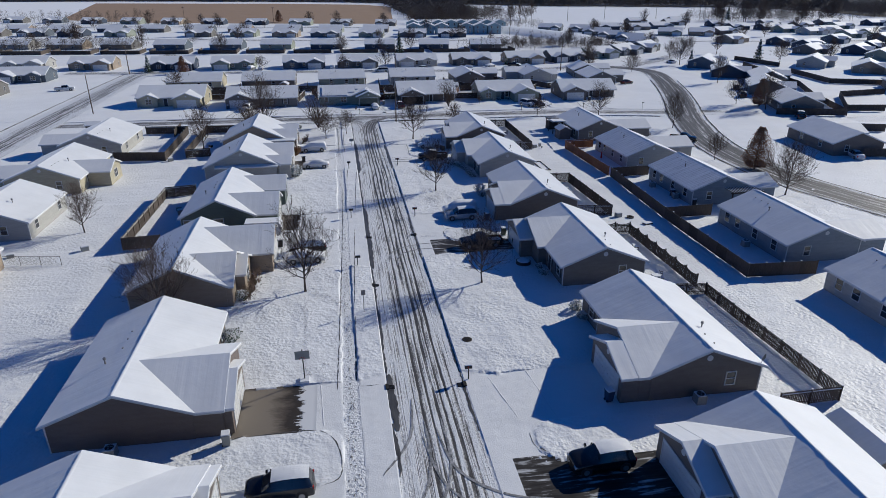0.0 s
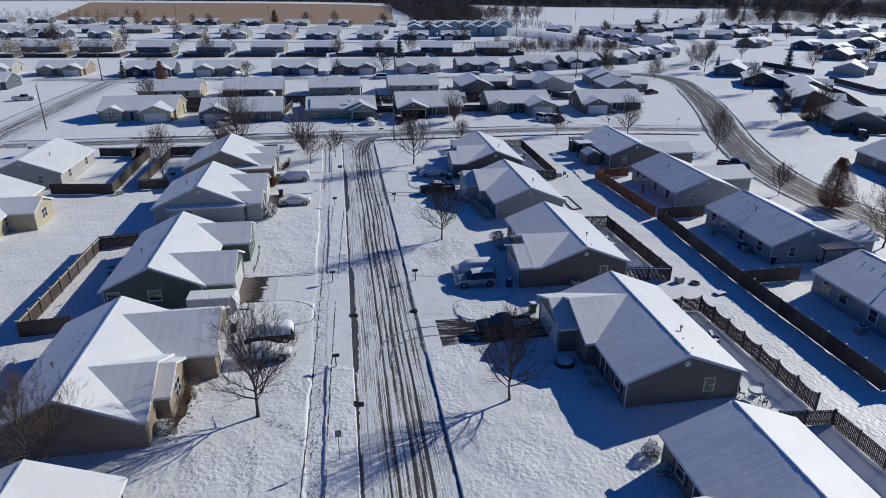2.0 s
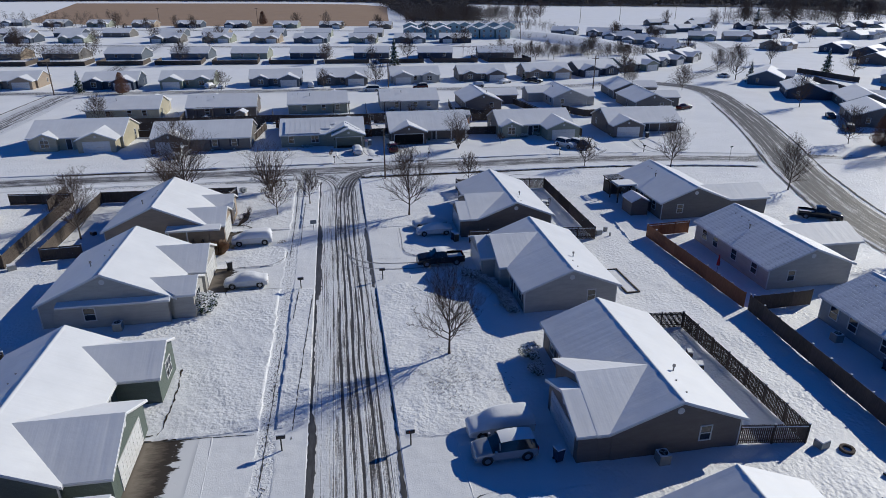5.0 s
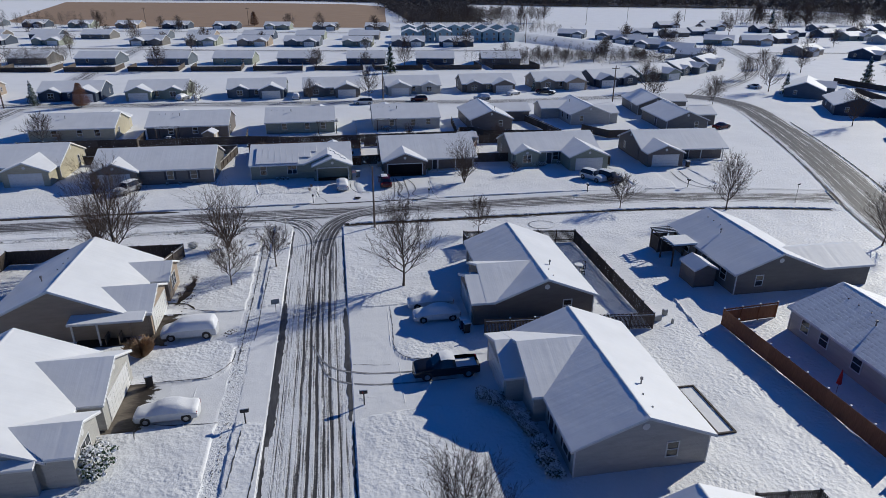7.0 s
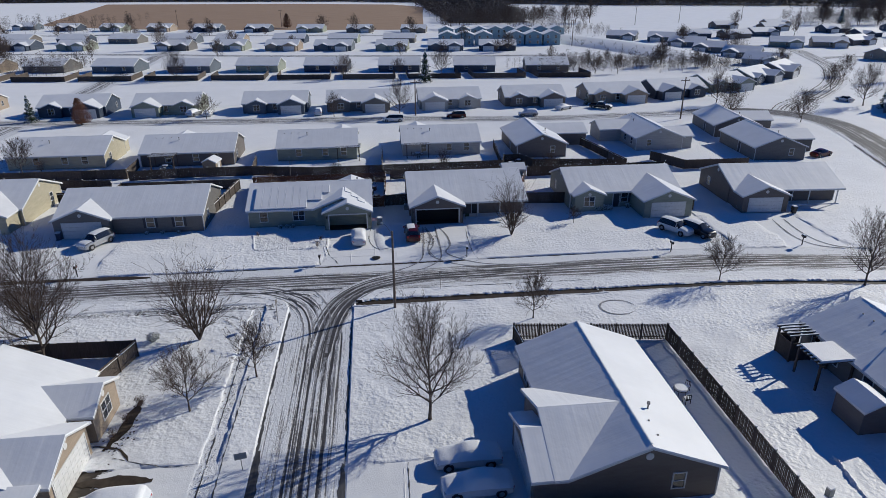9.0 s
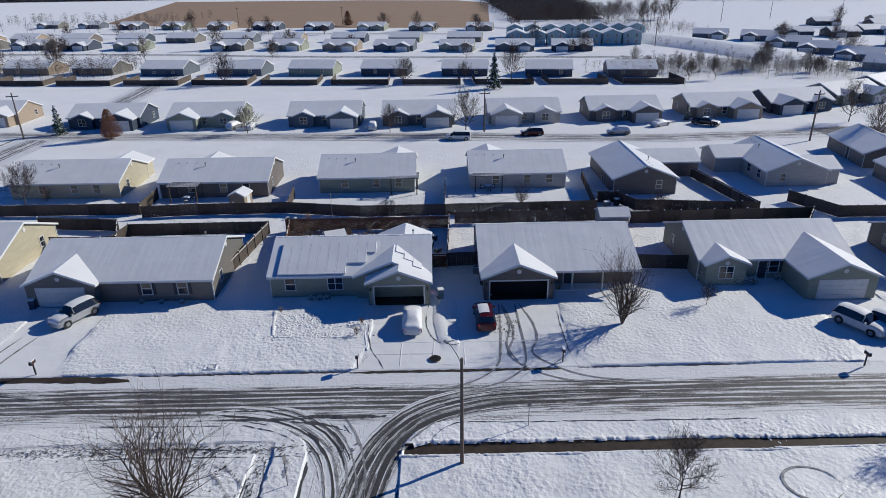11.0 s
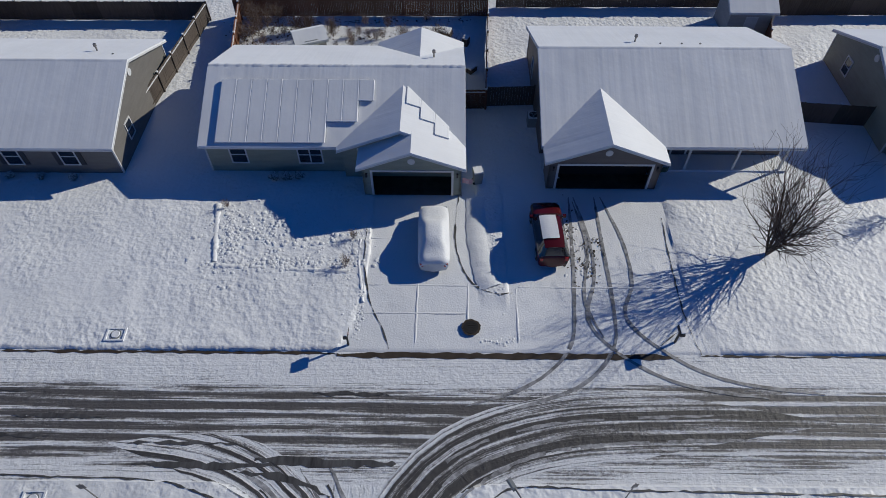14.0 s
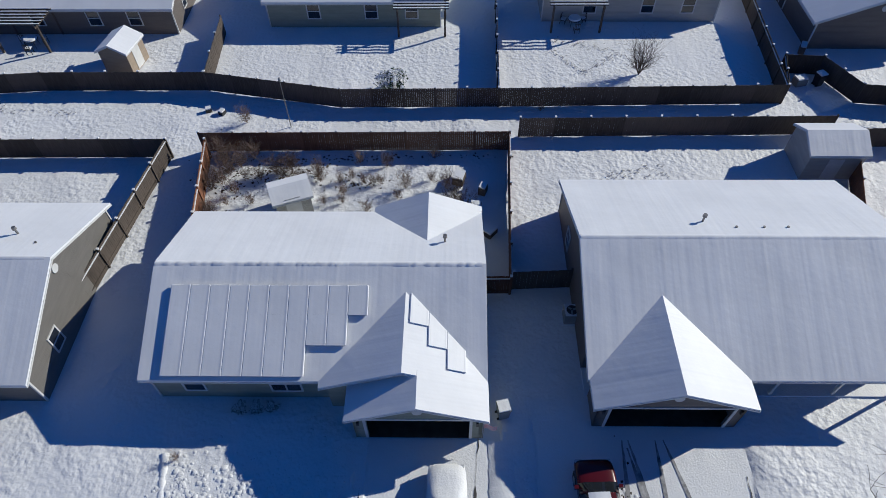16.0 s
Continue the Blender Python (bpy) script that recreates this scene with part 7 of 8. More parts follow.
def pergola(x, y, yaw, a0, b0, solid=False, snowy=True, walled=False):
    ob = thing("pergola", pose(x, y, 0, 0, 0, yaw), "dark wooden pergola with snow on its slats", "pergola", "pergolas")
    for sx in (-1, 1):
        for sy in (-1, 1):
            part("post", boxes((sx * a0 / 2 - 0.08, sx * a0 / 2 + 0.08, sy * b0 / 2 - 0.08, sy * b0 / 2 + 0.08, 0, 2.4)), M_FENCE, ob)
    for sy in (-1, 1):
        part("beam", boxes((-a0 / 2 - 0.3, a0 / 2 + 0.3, sy * b0 / 2 - 0.05, sy * b0 / 2 + 0.05, 2.4, 2.6)), M_FENCE, ob)
    n = int(a0 / 0.42)
    for i in range(n + 1):
        xx = -a0 / 2 + i * a0 / n
        sl = part("slat", boxes((xx - 0.04, xx + 0.04, -b0 / 2 - 0.35, b0 / 2 + 0.35, 2.6, 2.70)), M_FENCE, ob)
        if snowy:
            part("snow_line", boxes((xx - 0.045, xx + 0.045, -b0 / 2 - 0.33, b0 / 2 + 0.33, 2.702, 2.75)), M_CAP, sl)
    if walled:
        for sx in (-1, 1):
            part("side_screen", boxes((sx * a0 / 2 - 0.03, sx * a0 / 2 + 0.03, -b0 / 2 + 0.08, b0 / 2 - 0.08, 0.05, 1.9)), M_FENCE, ob)
        part("back_screen", boxes((-a0 / 2 + 0.08, a0 / 2 - 0.08, b0 / 2 - 0.03, b0 / 2 + 0.03, 0.05, 1.9)), M_FENCE, ob)
    if solid:
        s = boxes((-a0 / 2, a0 / 2, -b0 / 2, b0 / 2, 2.753, 2.9))
        soften(s, 0.05, 2)
        part("snow_roof", s, M_CAP, ob, "solid cover under snow")


pergola(52.9, 144.5, 90, 1.9, 2.1, False, True, True)
pergola(52.9, 140.6, 90, 2.8, 3.0, True)
pergola(11.6, 219.7, 89, 3.0, 4.0)
pergola(24.9, 219.9, 89, 2.8, 4.2)
pergola(-22.0, 217.9, 89, 2.8, 4.0)
pergola(63.8, 85.6, -1, 5.0, 2.4)
pergola(60.4, 56.6, 90, 2.4, 3, True)


def trailer(x, y, yaw):
    ob = thing("cargo_trailer", pose(x, y, 0, 0, 0, yaw), "white enclosed cargo trailer with snow on its roof", "trailer")
    bm = bmesh.new()
    extrude_profile(bm, [(-2.3, 0.55), (2.1, 0.55), (2.55, 1.0), (2.55, 2.1), (2.3, 2.4), (-2.3, 2.4)], "y", -1.05, 1.05)
    soften(bm, 0.05, 2)
    part("box_body", bm, M_DOORW, ob)
    s = boxes((-2.28, 2.28, -1.03, 1.03, 2.4, 2.55))
    soften(s, 0.07, 2)
    part("snow_cap", s, M_CAP, ob)
    tyre, rim = wheel_meshes(0.34)
    for sx in (-0.45, 0.35):
        for sy in (-1, 1):
            wv = part("wheel", tyre, None, ob, "", pose(sx, sy * 0.98, 0.35))
            part("rim", rim, None, wv)
    part("drawbar", boxes((2.5, 3.6, -0.05, 0.05, 0.5, 0.6)), M_BLACK, ob)
    part("side_door", boxes((0.9, 1.7, -1.075, -1.05, 0.7, 2.1)), M_TRIM, ob)


trailer(-9.4, 84.6, -2)

# townhouses at the far edge
TOWN = [(x0 + i * 9.2, y0 - i * 1.0) for x0, y0, n in ((60, 440, 3), (95, 437, 3), (64, 476, 4), (99, 474, 4)) for i in range(n)]
for x, y in TOWN:
    ob = house(pose(x, y, 0, 0, 0, 82), 11, 8.4, (), "townblue", "pale blue two-storey townhouse with snowy gable roof", "row of townhouses", ends=False, fine=False, eave=5.2)
    for wx in (-2.0, 2.0):
        for wz in (0.9, 3.5):
            window(ob, -5.5, wx, wz, -90, 1.0, 1.3)

# ---- tyre tracks and joints in the snow ----
TRACKS = [
    # turning east out of the street
    [(9.3, 140), (9.6, 151.5), (10.2, 157.5), (11.6, 161.6), (14.5, 164.6), (19.5, 166.2), (28, 166.6)],
    [(10.9, 140), (11.2, 151.5), (11.8, 156.8), (13.0, 160.4), (15.6, 163.2), (20, 164.9), (29, 165.3)],
    [(9.9, 146), (10.6, 155.5), (12.2, 161.0), (15.0, 164.0), (20, 165.6)],
    # turning west
    [(8.9, 152), (8.6, 156.2), (7.6, 160.2), (5.4, 163.0), (2.6, 164.6)],
    [(7.9, 153), (7.6, 156.5), (6.6, 159.8), (4.8, 162.2), (2.4, 163.6)],
    [(9.9, 153), (9.7, 157.4), (8.6, 161.4), (6.8, 164.0)],
    [(9.3, 154), (9.0, 158.0), (7.9, 161.6), (5.6, 164.0), (3.4, 165.2)],
    [(10.4, 155.5), (10.2, 158.6), (9.4, 161.8), (8.0, 164.6)],
]
DRIVE_TRACKS = [
    [(22.3, 182.0), (22.0, 178.0), (21.6, 174.0), (20.9, 170.6), (18.5, 168.4), (15.0, 167.2)],
    [(22.6, 182.0), (23.1, 178.5), (23.0, 175.4), (22.2, 172.5), (23.4, 170.4), (26.5, 168.4), (31, 167.5)],
    [(24.0, 182.0), (23.9, 178.0), (23.8, 173.5), (23.3, 170.5), (21.0, 168.2), (17.0, 166.9)],
    [(24.4, 182.0), (25.2, 178.2), (25.2, 175.0), (24.4, 172.6), (25.9, 170.5), (29.0, 168.6), (34, 167.7)],
    [(22.5, 181.6), (22.9, 177.8), (22.2, 173.8), (22.9, 171.2)],
]
LOOPS = [
    [(21.5, 121.0), (16.5, 121.1), (12.8, 121.6), (10.2, 123.2), (9.2, 126.5)], [(21.5, 122.7), (16.0, 122.8), (12.6, 123.4), (10.0, 125.2), (8.6, 129)],
    [(13.0, 77.0), (10.6, 77.0), (8.4, 75.6), (7.6, 72.4)], [(13.0, 78.8), (10.2, 78.6), (7.6, 77.0), (6.8, 73.6)],
    [(14.0, 32.0), (10.8, 33.0), (8.0, 36.0), (7.2, 41.0)], [(14.0, 30.4), (10.2, 31.2), (7.0, 34.4), (6.0, 40.0)],
    [(0.8, 31.5), (4.6, 33.0), (6.2, 37.0), (6.4, 42.0)], [(1.8, 30.0), (5.6, 32.0), (7.6, 36.4), (7.8, 42.0)], [(2.6, 36.2), (5.0, 40.0), (5.8, 45.0)],
    [(57.5, 170.5), (58.5, 168.2), (62, 167.0)], [(72.5, 178), (71.5, 172), (72.5, 168.4), (76, 166.8)], [(74.2, 178), (73.4, 172), (74.6, 168), (79, 166.2)],
    [(40.5 + 1.9 * math.cos(k * 0.63), 155.5 + 1.6 * math.sin(k * 0.63)) for k in range(10)],
    [(-24.5, 178), (-25.5, 172), (-23.5, 169.5), (-19, 168.2)], [(-23.0, 178), (-24.0, 172), (-22, 169), (-17, 167.6)],
]


def on_ground(x, y):
    """The road or drive level below a place."""
    q = PLAN.inverted() @ Vector((x, y, 0))
    k = region(np.array([q.x]), np.array([q.y]))[0]
    p = Vector((q.x, q.y, 0))
    return float(DEPTH[k] + SOFT[k] * (0.09 * noise.noise(p * 0.35) + 0.05 * noise.noise(p * 1.1)))


TRACK_COUNT = [0]


def track(pts, width, seed, mat=None, rough=0.02, label="dark tyre track pressed through the snow", name="tyre_track"):
    TRACK_COUNT[0] += 1
    lift = 0.012 + 0.0006 * (TRACK_COUNT[0] % 40)
    rnd3 = random.Random(seed)
    P = [Vector((*p, 0)) for p in pts]
    line = []
    for i in range(len(P) - 1):
        p0, p1, p2, p3 = P[max(i - 1, 0)], P[i], P[i + 1], P[min(i + 2, len(P) - 1)]
        steps = max(3, int((p2 - p1).length / 0.35))
        for k in range(steps):
            t = k / steps
            line.append(0.5 * (2 * p1 + (p2 - p0) * t + (2 * p0 - 5 * p1 + 4 * p2 - p3) * t * t + (3 * p1 - p0 - 3 * p2 + p3) * t ** 3))
    line.append(P[-1])
    verts, faces = [], []
    ww = width
    for i, p in enumerate(line):
        d = (line[min(i + 1, len(line) - 1)] - line[max(i - 1, 0)]).normalized()
        s = Vector((-d.y, d.x, 0))
        ww += (width * rnd3.uniform(0.75, 1.25) - ww) * 0.5
        fade = min(1.0, 0.25 + i / 8, 0.25 + (len(line) - 1 - i) / 8)
        z = on_ground(p.x, p.y) + lift
        for side in (-1, 1):
            o = p + s * side * (ww * fade / 2 + rnd3.uniform(-rough, rough))
            verts.append((o.x, o.y, z))
        if i:
            faces.append((2 * i - 2, 2 * i - 1, 2 * i + 1, 2 * i))
    me = bpy.data.meshes.new(name)
    me.from_pydata(verts, [], faces)
    me.materials.append(mat or M_TRACK)
    ob = new(name, me)
    tagged(ob, label, name.replace("_", " "), name.replace("_", " ") + "s", "structure")


TURN_EAST = [(9.4, 146), (9.8, 152.5), (10.5, 157.2), (11.9, 161.2), (14.8, 164.3), (19.8, 165.9), (27, 166.2), (34, 166.1)]
TURN_WEST = [(9.0, 152), (8.7, 156.6), (7.5, 160.6), (5.2, 163.2), (1.8, 164.7), (-3.0, 165.4)]
ribbon("road", TURN_EAST, 3.8, -0.148, M_TURN, "worn turning lane of grey slush at the junction", "road", jitter=0.06, taper=11.0)
ribbon("road", TURN_WEST, 3.2, -0.152, M_TURN_LIGHT, "worn turning lane of grey slush at the junction", "road", jitter=0.06, seed=3, taper=7.0)
for i, pts in enumerate(TRACKS):
    track(pts, (0.2 if i < 3 else 0.16) * (0.7 + 0.15 * (i % 4)), i, None, 0.05)
for i, (pts, w) in enumerate(((((-1.5, 164.35), (2.5, 164.2), (5.5, 164.15)), 0.3), (((4.5, 164.5), (8.0, 164.3), (11.5, 164.2)), 0.42), (((3.6, 163.9), (6.5, 163.5), (8.4, 162.6)), 0.3), (((6.6, 163.4), (7.8, 162.0), (8.5, 160.6)), 0.34), (((8.2, 163.2), (8.9, 162.2)), 0.3),
                              (((5.0, 163.0), (6.4, 161.6), (7.3, 159.6)), 0.22), (((-8.5, 166.9), (-3.5, 166.8)), 0.22), (((-11.5, 165.9), (-6.0, 165.8)), 0.2), (((-2.0, 165.4), (3.5, 165.3)), 0.18), (((7.0, 168.0), (11.0, 167.9)), 0.28), (((-11.0, 168.4), (-8.0, 168.3)), 0.2))):
    track(pts, w, i + 300, M_GUTTER, 0.09, "dark wet blotch worn through the packed snow", "wet_patch")
for i, pts in enumerate(DRIVE_TRACKS):
    track(pts, 0.2, i + 100)
for i, pts in enumerate(LOOPS):
    track(pts, 0.2, i + 200)


# melted edges of the lawns along drives, walks and kerbs, their shade painted in
EDGES = [
    [(-11.7, 40.7), (-8.2, 42.1), (-4.8, 42.3), (-2.2, 42.1), (-0.8, 40.7), (-0.3, 38.2), (-0.6, 36.5), (-1.8, 36.0)], [(14.4, 38.9), (14.3, 37.5), (15.2, 36.2)],
    [(-0.4, 47.2), (0.6, 68.6), (1.4, 88), (2.1, 106.6)], [(1.3, 48.4), (1.8, 60.0)], [(1.9, 63), (3.0, 86.0)], [(3.4, 92), (4.9, 116)], [(1.5, 47.5), (3.3, 47.4)],
    [(16.7, 135.2), (16.5, 130.2), (16.3, 127.3), (16.6, 125.8), (17.7, 124.6), (20.5, 124.3)], [(12.3, 124.7), (16.0, 124.0)], [(-5.9, 125.0), (-1.0, 124.7), (0.5, 125.5), (1.4, 126.8), (1.6, 128.6), (1.1, 130.2), (0.0, 131.1)], [(-4.7, 138.3), (-1.4, 137.1), (1.1, 136.8)],
    [(-6.7, 87.1), (-2.0, 86.8), (-0.1, 85.7), (0.7, 84.3), (0.7, 82.6), (-0.3, 81.7), (-3.3, 81.6)], [(0.4, 80.6), (-1.4, 79.6)], [(-8.4, 93.7), (-3.4, 93.4), (0.6, 93.1)], [(17.4, 84.1), (15.9, 83.7), (15.4, 82.4), (15.5, 80.7), (16.4, 79.5), (18.4, 78.9), (21.2, 78.8)],
    [(-4.4, 117.2), (-4.7, 119.3), (-2.2, 118.7), (1.4, 118.4)], [(2.0, 126.6), (2.3, 143.3), (2.3, 157.5)], [(2.9, 109.7), (3.4, 118.2)], [(3.2, 130.4), (3.6, 147.8)],
    [(9.1, 179.6), (9.1, 176.6), (9.6, 173.8), (10.3, 172.2), (10.9, 170.6)], [(15.0, 182.2), (14.7, 178.3), (15.4, 175.4), (16.9, 174.2), (18.0, 174.3)], [(28.1, 180.1), (27.8, 175.3), (27.8, 172.1), (28.1, 170.1)], [(27.2, 171.6), (26.0, 170.7)],
    [(-10.2, 161.4), (-3.8, 161.1), (1.3, 160.7)], [(-9.7, 160.1), (1.5, 159.8), (2.0, 158.6), (2.1, 155.5), (2.2, 152.1)], [(3.0, 159.6), (3.3, 156.7), (3.6, 152.1)], [(3.0, 159.7), (4.8, 159.9), (5.7, 159.6)],
    [(13.2, 159.9), (14.8, 160.6)], [(-11.3, 164.0), (-4.6, 163.7), (-0.3, 163.5), (3.1, 162.5), (4.8, 161.4)], [(14.8, 160.9), (16.1, 162.4), (17.8, 163.0), (22.3, 162.8), (40.1, 162.3)],
]
for i, pts in enumerate(EDGES):
    # the dark strip is part bare edge, part painted shade of the lawn's rim
    track(pts, 0.075, i + 400, M_GUTTER, 0.045, "melted edge with its shade painted dark where lawn meets concrete", "melted_edge")
for i, (pts, width) in enumerate(((((-6.5, 103.2), (-6.3, 99.7), (-6.4, 95.6), (-6.6, 94.1)), 0.1), (((-7.0, 94.3), (-8.4, 94.1)), 0.5), (((-6.6, 139.8), (-4.7, 139.3), (-3.4, 137.8)), 0.2), (((-10.0, 72.6), (-9.8, 69.6), (-10.2, 65.6)), 1.2), (((-4.7, 145.2), (-4.9, 141.6), (-5.7, 139.2)), 0.8), (((-6.4, 136.0), (-3.4, 135.9), (-1.2, 135.7)), 1.1))):
    track(pts, width, i + 450, M_WET, 0.1, "dark thawed soil along a house wall", "thawed_soil")
for k, (v0, v1, width, u0) in enumerate(((36, 42, 0.3, 3.2), (41, 49, 0.7, 3.4), (48, 73, 0.26, 3.18), (72, 95, 0.6, 3.35), (94, 116, 0.3, 3.2), (115, 138, 0.7, 3.4), (137, 150, 0.26, 3.18), (150, 159.4, 0.3, 3.24), (40, 48, 0.3, 9.8), (48, 74, 0.2, 9.82), (74, 92, 0.35, 9.75), (92, 117, 0.2, 9.82), (117, 136, 0.5, 9.7), (136, 157, 0.2, 9.82))):
    n = int((v1 - v0) / 3) + 2
    line = [PLAN @ Vector((u0 + 0.06 * math.sin(i * 1.7 + k), v0 + (v1 - v0) * i / (n - 1), 0)) for i in range(n)]
    track([(p.x, p.y) for p in line], width, 520 + k, M_GUTTER, 0.07, "wet dark gutter along the kerb", "wet_gutter")
for k, (pts, width) in enumerate(((((-40, 170.9), (-20, 170.6), (-12.6, 170.2), (-11.0, 170.0)), 0.9), (((-11.0, 170.72), (0, 170.52), (8, 170.38)), 0.16), (((8.0, 170.3), (18, 170.12), (27, 169.98)), 0.34), (((28.0, 170.05), (44, 169.78)), 0.12))):
    track(pts, width, 470 + k, M_WET, 0.06, "dark wet gutter along the kerb", "wet_gutter")


# ---- joints, clods and rough patches in the snow ----
def ridge_line(p, q, label="thin ridge of snow along a concrete joint"):
    """A low rounded ridge of snow from p to q on a drive."""
    z = -0.095
    bm = bmesh.new()
    a0, b0 = Vector((*p, z)), Vector((*q, z))
    s = (b0 - a0).cross(Vector((0, 0, 1))).normalized() * 0.06
    up = Vector((0, 0, 0.035))
    n = max(2, int((b0 - a0).length / 0.4))
    rows = []
    r4 = random.Random(int(p[0] * 7 + q[1]))
    for i in range(n + 1):
        c = a0.lerp(b0, i / n) + s * r4.uniform(-0.25, 0.25)
        k = r4.uniform(0.6, 1.2)
        rows.append([bm.verts.new(c - s * k), bm.verts.new(c + up * k), bm.verts.new(c + s * k)])
    for r0, r1 in zip(rows, rows[1:]):
        for k in range(2):
            bm.faces.new((r0[k], r1[k], r1[k + 1], r0[k + 1]))
    ob = new("snow_ridge", mesh_of(bm, M_CAP, "snow_ridge", True))
    tagged(ob, label, "snow", "snow ridges", "structure")


for p, q in [((9.4, 175.0), (17.2, 174.8)), ((12.4, 175.0), (12.3, 171.0)), ((9.3, 173.0), (15.2, 172.9)), ((15.4, 175.0), (15.3, 172.4)), ((18.2, 174.6), (18.1, 171.0)), ((18.4, 174.7), (27.6, 174.6)), ((9.4, 178.6), (12.2, 178.6)),
             ((14.0, 41.0), (13.0, 46.8)), ((17.2, 40.6), (16.6, 47.6)), ((-1.6, 42.6), (-1.8, 48.2)), ((15.8, 83.8), (15.7, 90.4)), ((-2.4, 86.8), (-2.5, 93.4)), ((16.0, 127.4), (16.4, 134.6)), ((-1.2, 118.0), (-1.0, 123.4)), ((16.2, 118.4), (16.4, 124.2))]:
    ridge_line(p, q)


def clods(name, label, spots, size, seed, mat):
    """Loose lumps of snow or dirt scattered about spots (x, y, spread x, spread y, count)."""
    r5 = random.Random(seed)
    base = [(1, 0, 0), (-1, 0, 0), (0, 1, 0), (0, -1, 0), (0, 0, 0.8), (0.7, 0.7, 0.35), (-0.7, 0.7, 0.35), (-0.7, -0.7, 0.35), (0.7, -0.7, 0.35)]
    tri = [(0, 5, 4), (5, 2, 4), (2, 6, 4), (6, 1, 4), (1, 7, 4), (7, 3, 4), (3, 8, 4), (8, 0, 4)]
    V, F = [], []
    for cx, cy, sx, sy, n in spots:
        for i in range(n):
            x, y = r5.gauss(cx, sx), r5.gauss(cy, sy)
            s = size * r5.uniform(0.4, 1.5)
            z = on_ground(x, y) - 0.01
            b = len(V)
            V += [(x + px * s * r5.uniform(0.7, 1.2), y + py * s * r5.uniform(0.7, 1.2), z + pz * s * r5.uniform(0.5, 1.0)) for px, py, pz in base]
            F += [tuple(b + j for j in t) for t in tri]
    me = bpy.data.meshes.new(name)
    me.from_pydata(V, [], F)
    me.materials.append(mat)
    for p in me.polygons:
        p.use_smooth = True
    tagged(new(name, me), label, "snow" if mat is M_CAP else "dirt", kind="stuff")


clods("snow_clods", "loose lumps of broken snow beside drives and beds", [
    (8.2, 176.6, 0.15, 1.6, 60), (4.5, 176.6, 2.4, 0.12, 90), (0.3, 178.8, 0.25, 1.5, 70), (4.0, 179.6, 2.2, 0.9, 150), (17.2, 178.0, 0.12, 2.2, 80), (9.0, 173.0, 0.15, 1.2, 50), (17.0, 171.0, 0.6, 0.12, 30), (22.0, 177.8, 0.4, 1.6, 90),
    (3.5, 201.0, 3.4, 1.2, 190), (6.5, 199.4, 2.0, 0.8, 90), (6.0, 200.7, 0.9, 0.5, 70), (-1.0, 200.4, 1.0, 1.5, 110), (13.5, 81.4, 0.9, 0.25, 70), (19.5, 81.0, 2.2, 0.2, 80), (12.2, 74.4, 0.8, 0.4, 60), (18.0, 36.1, 2.6, 0.25, 80), (40.0, 161.9, 1.2, 0.2, 30), (40.6, 160.6, 0.7, 0.35, 60), (22.3, 151.8, 0.7, 0.7, 60), (-1.5, 79.8, 0.8, 0.3, 30), (22.0, 82.0, 0.5, 0.3, 30), (12.8, 119.6, 0.3, 0.5, 40)],
    0.075, 31, M_CAP)
clods("dirt_clods", "dark bare soil and footprints showing through the snow", [(22.0, 178.4, 0.35, 1.7, 60), (23.0, 176.6, 0.5, 1.0, 30), (-5.4, 80.0, 0.7, 0.5, 30), (2.0, 201.8, 2.2, 0.7, 120), (-1.2, 200.6, 1.0, 1.4, 110), (7.2, 200.4, 1.2, 0.4, 80), (2.2, 201.2, 0.8, 0.4, 60), (7.0, 203.0, 4.5, 0.15, 90), (-0.1, 158.8, 0.3, 1.0, 20), (-9.6, 69.4, 0.5, 2.2, 260), (-4.8, 142.0, 0.4, 1.8, 160), (0.8, 132.5, 0.45, 0.3, 50)], 0.07, 32, M_WET)


# ---- small things of the yards ----
def meter_pit(x, y, yaw=0):
    ob = thing("meter_pit", pose(x, y, -0.03, 0, 0, yaw), "low square meter pit with round lid under snow", "meter pit", "meter pits")
    b = lattice((-0.55, -0.45, 0.45, 0.55), (-0.42, -0.33, 0.33, 0.42), [(1, 1)], 0.0, 0.09)
    bmesh.ops.rotate(b, verts=b.verts[:], matrix=Matrix.Rotation(radians(90), 3, "X"))
    bmesh.ops.translate(b, verts=b.verts[:], vec=(0, 0, 0))
    part("frame", b, M_CAP, ob)
    lid = bmesh.new()
    cyl(lid, (0, 0, 0.0), (0, 0, 0.10), 0.26, 0.22, 18)
    part("lid", lid, M_CAP, ob, "snow-dusted round lid")
    rim = bmesh.new()
    cyl(rim, (0, 0, 0.0), (0, 0, 0.055), 0.3, 0.3, 18)
    part("lid_rim", rim, M_GREYBOX, ob)


meter_pit(-4.5, 171.6)
meter_pit(-5.6, 162.6)


def planter(x, y):
    ob = thing("round_planter", pose(x, y, 0), "round planter with a dark ring wall filled with snow", "planter")
    bm = bmesh.new()
    cyl(bm, (0, 0, -0.1), (0, 0, 0.42), 0.95, 0.9, 24)
    part("ring_wall", bm, M_BLACK, ob)
    bm = bmesh.new()
    cyl(bm, (0, 0, 0.3), (0, 0, 0.47), 0.84, 0.78, 24)
    soften(bm, 0.05, 2)
    part("snow_fill", bm, M_CAP, ob, "smooth snow filling the ring")


planter(23.3, 70.0)


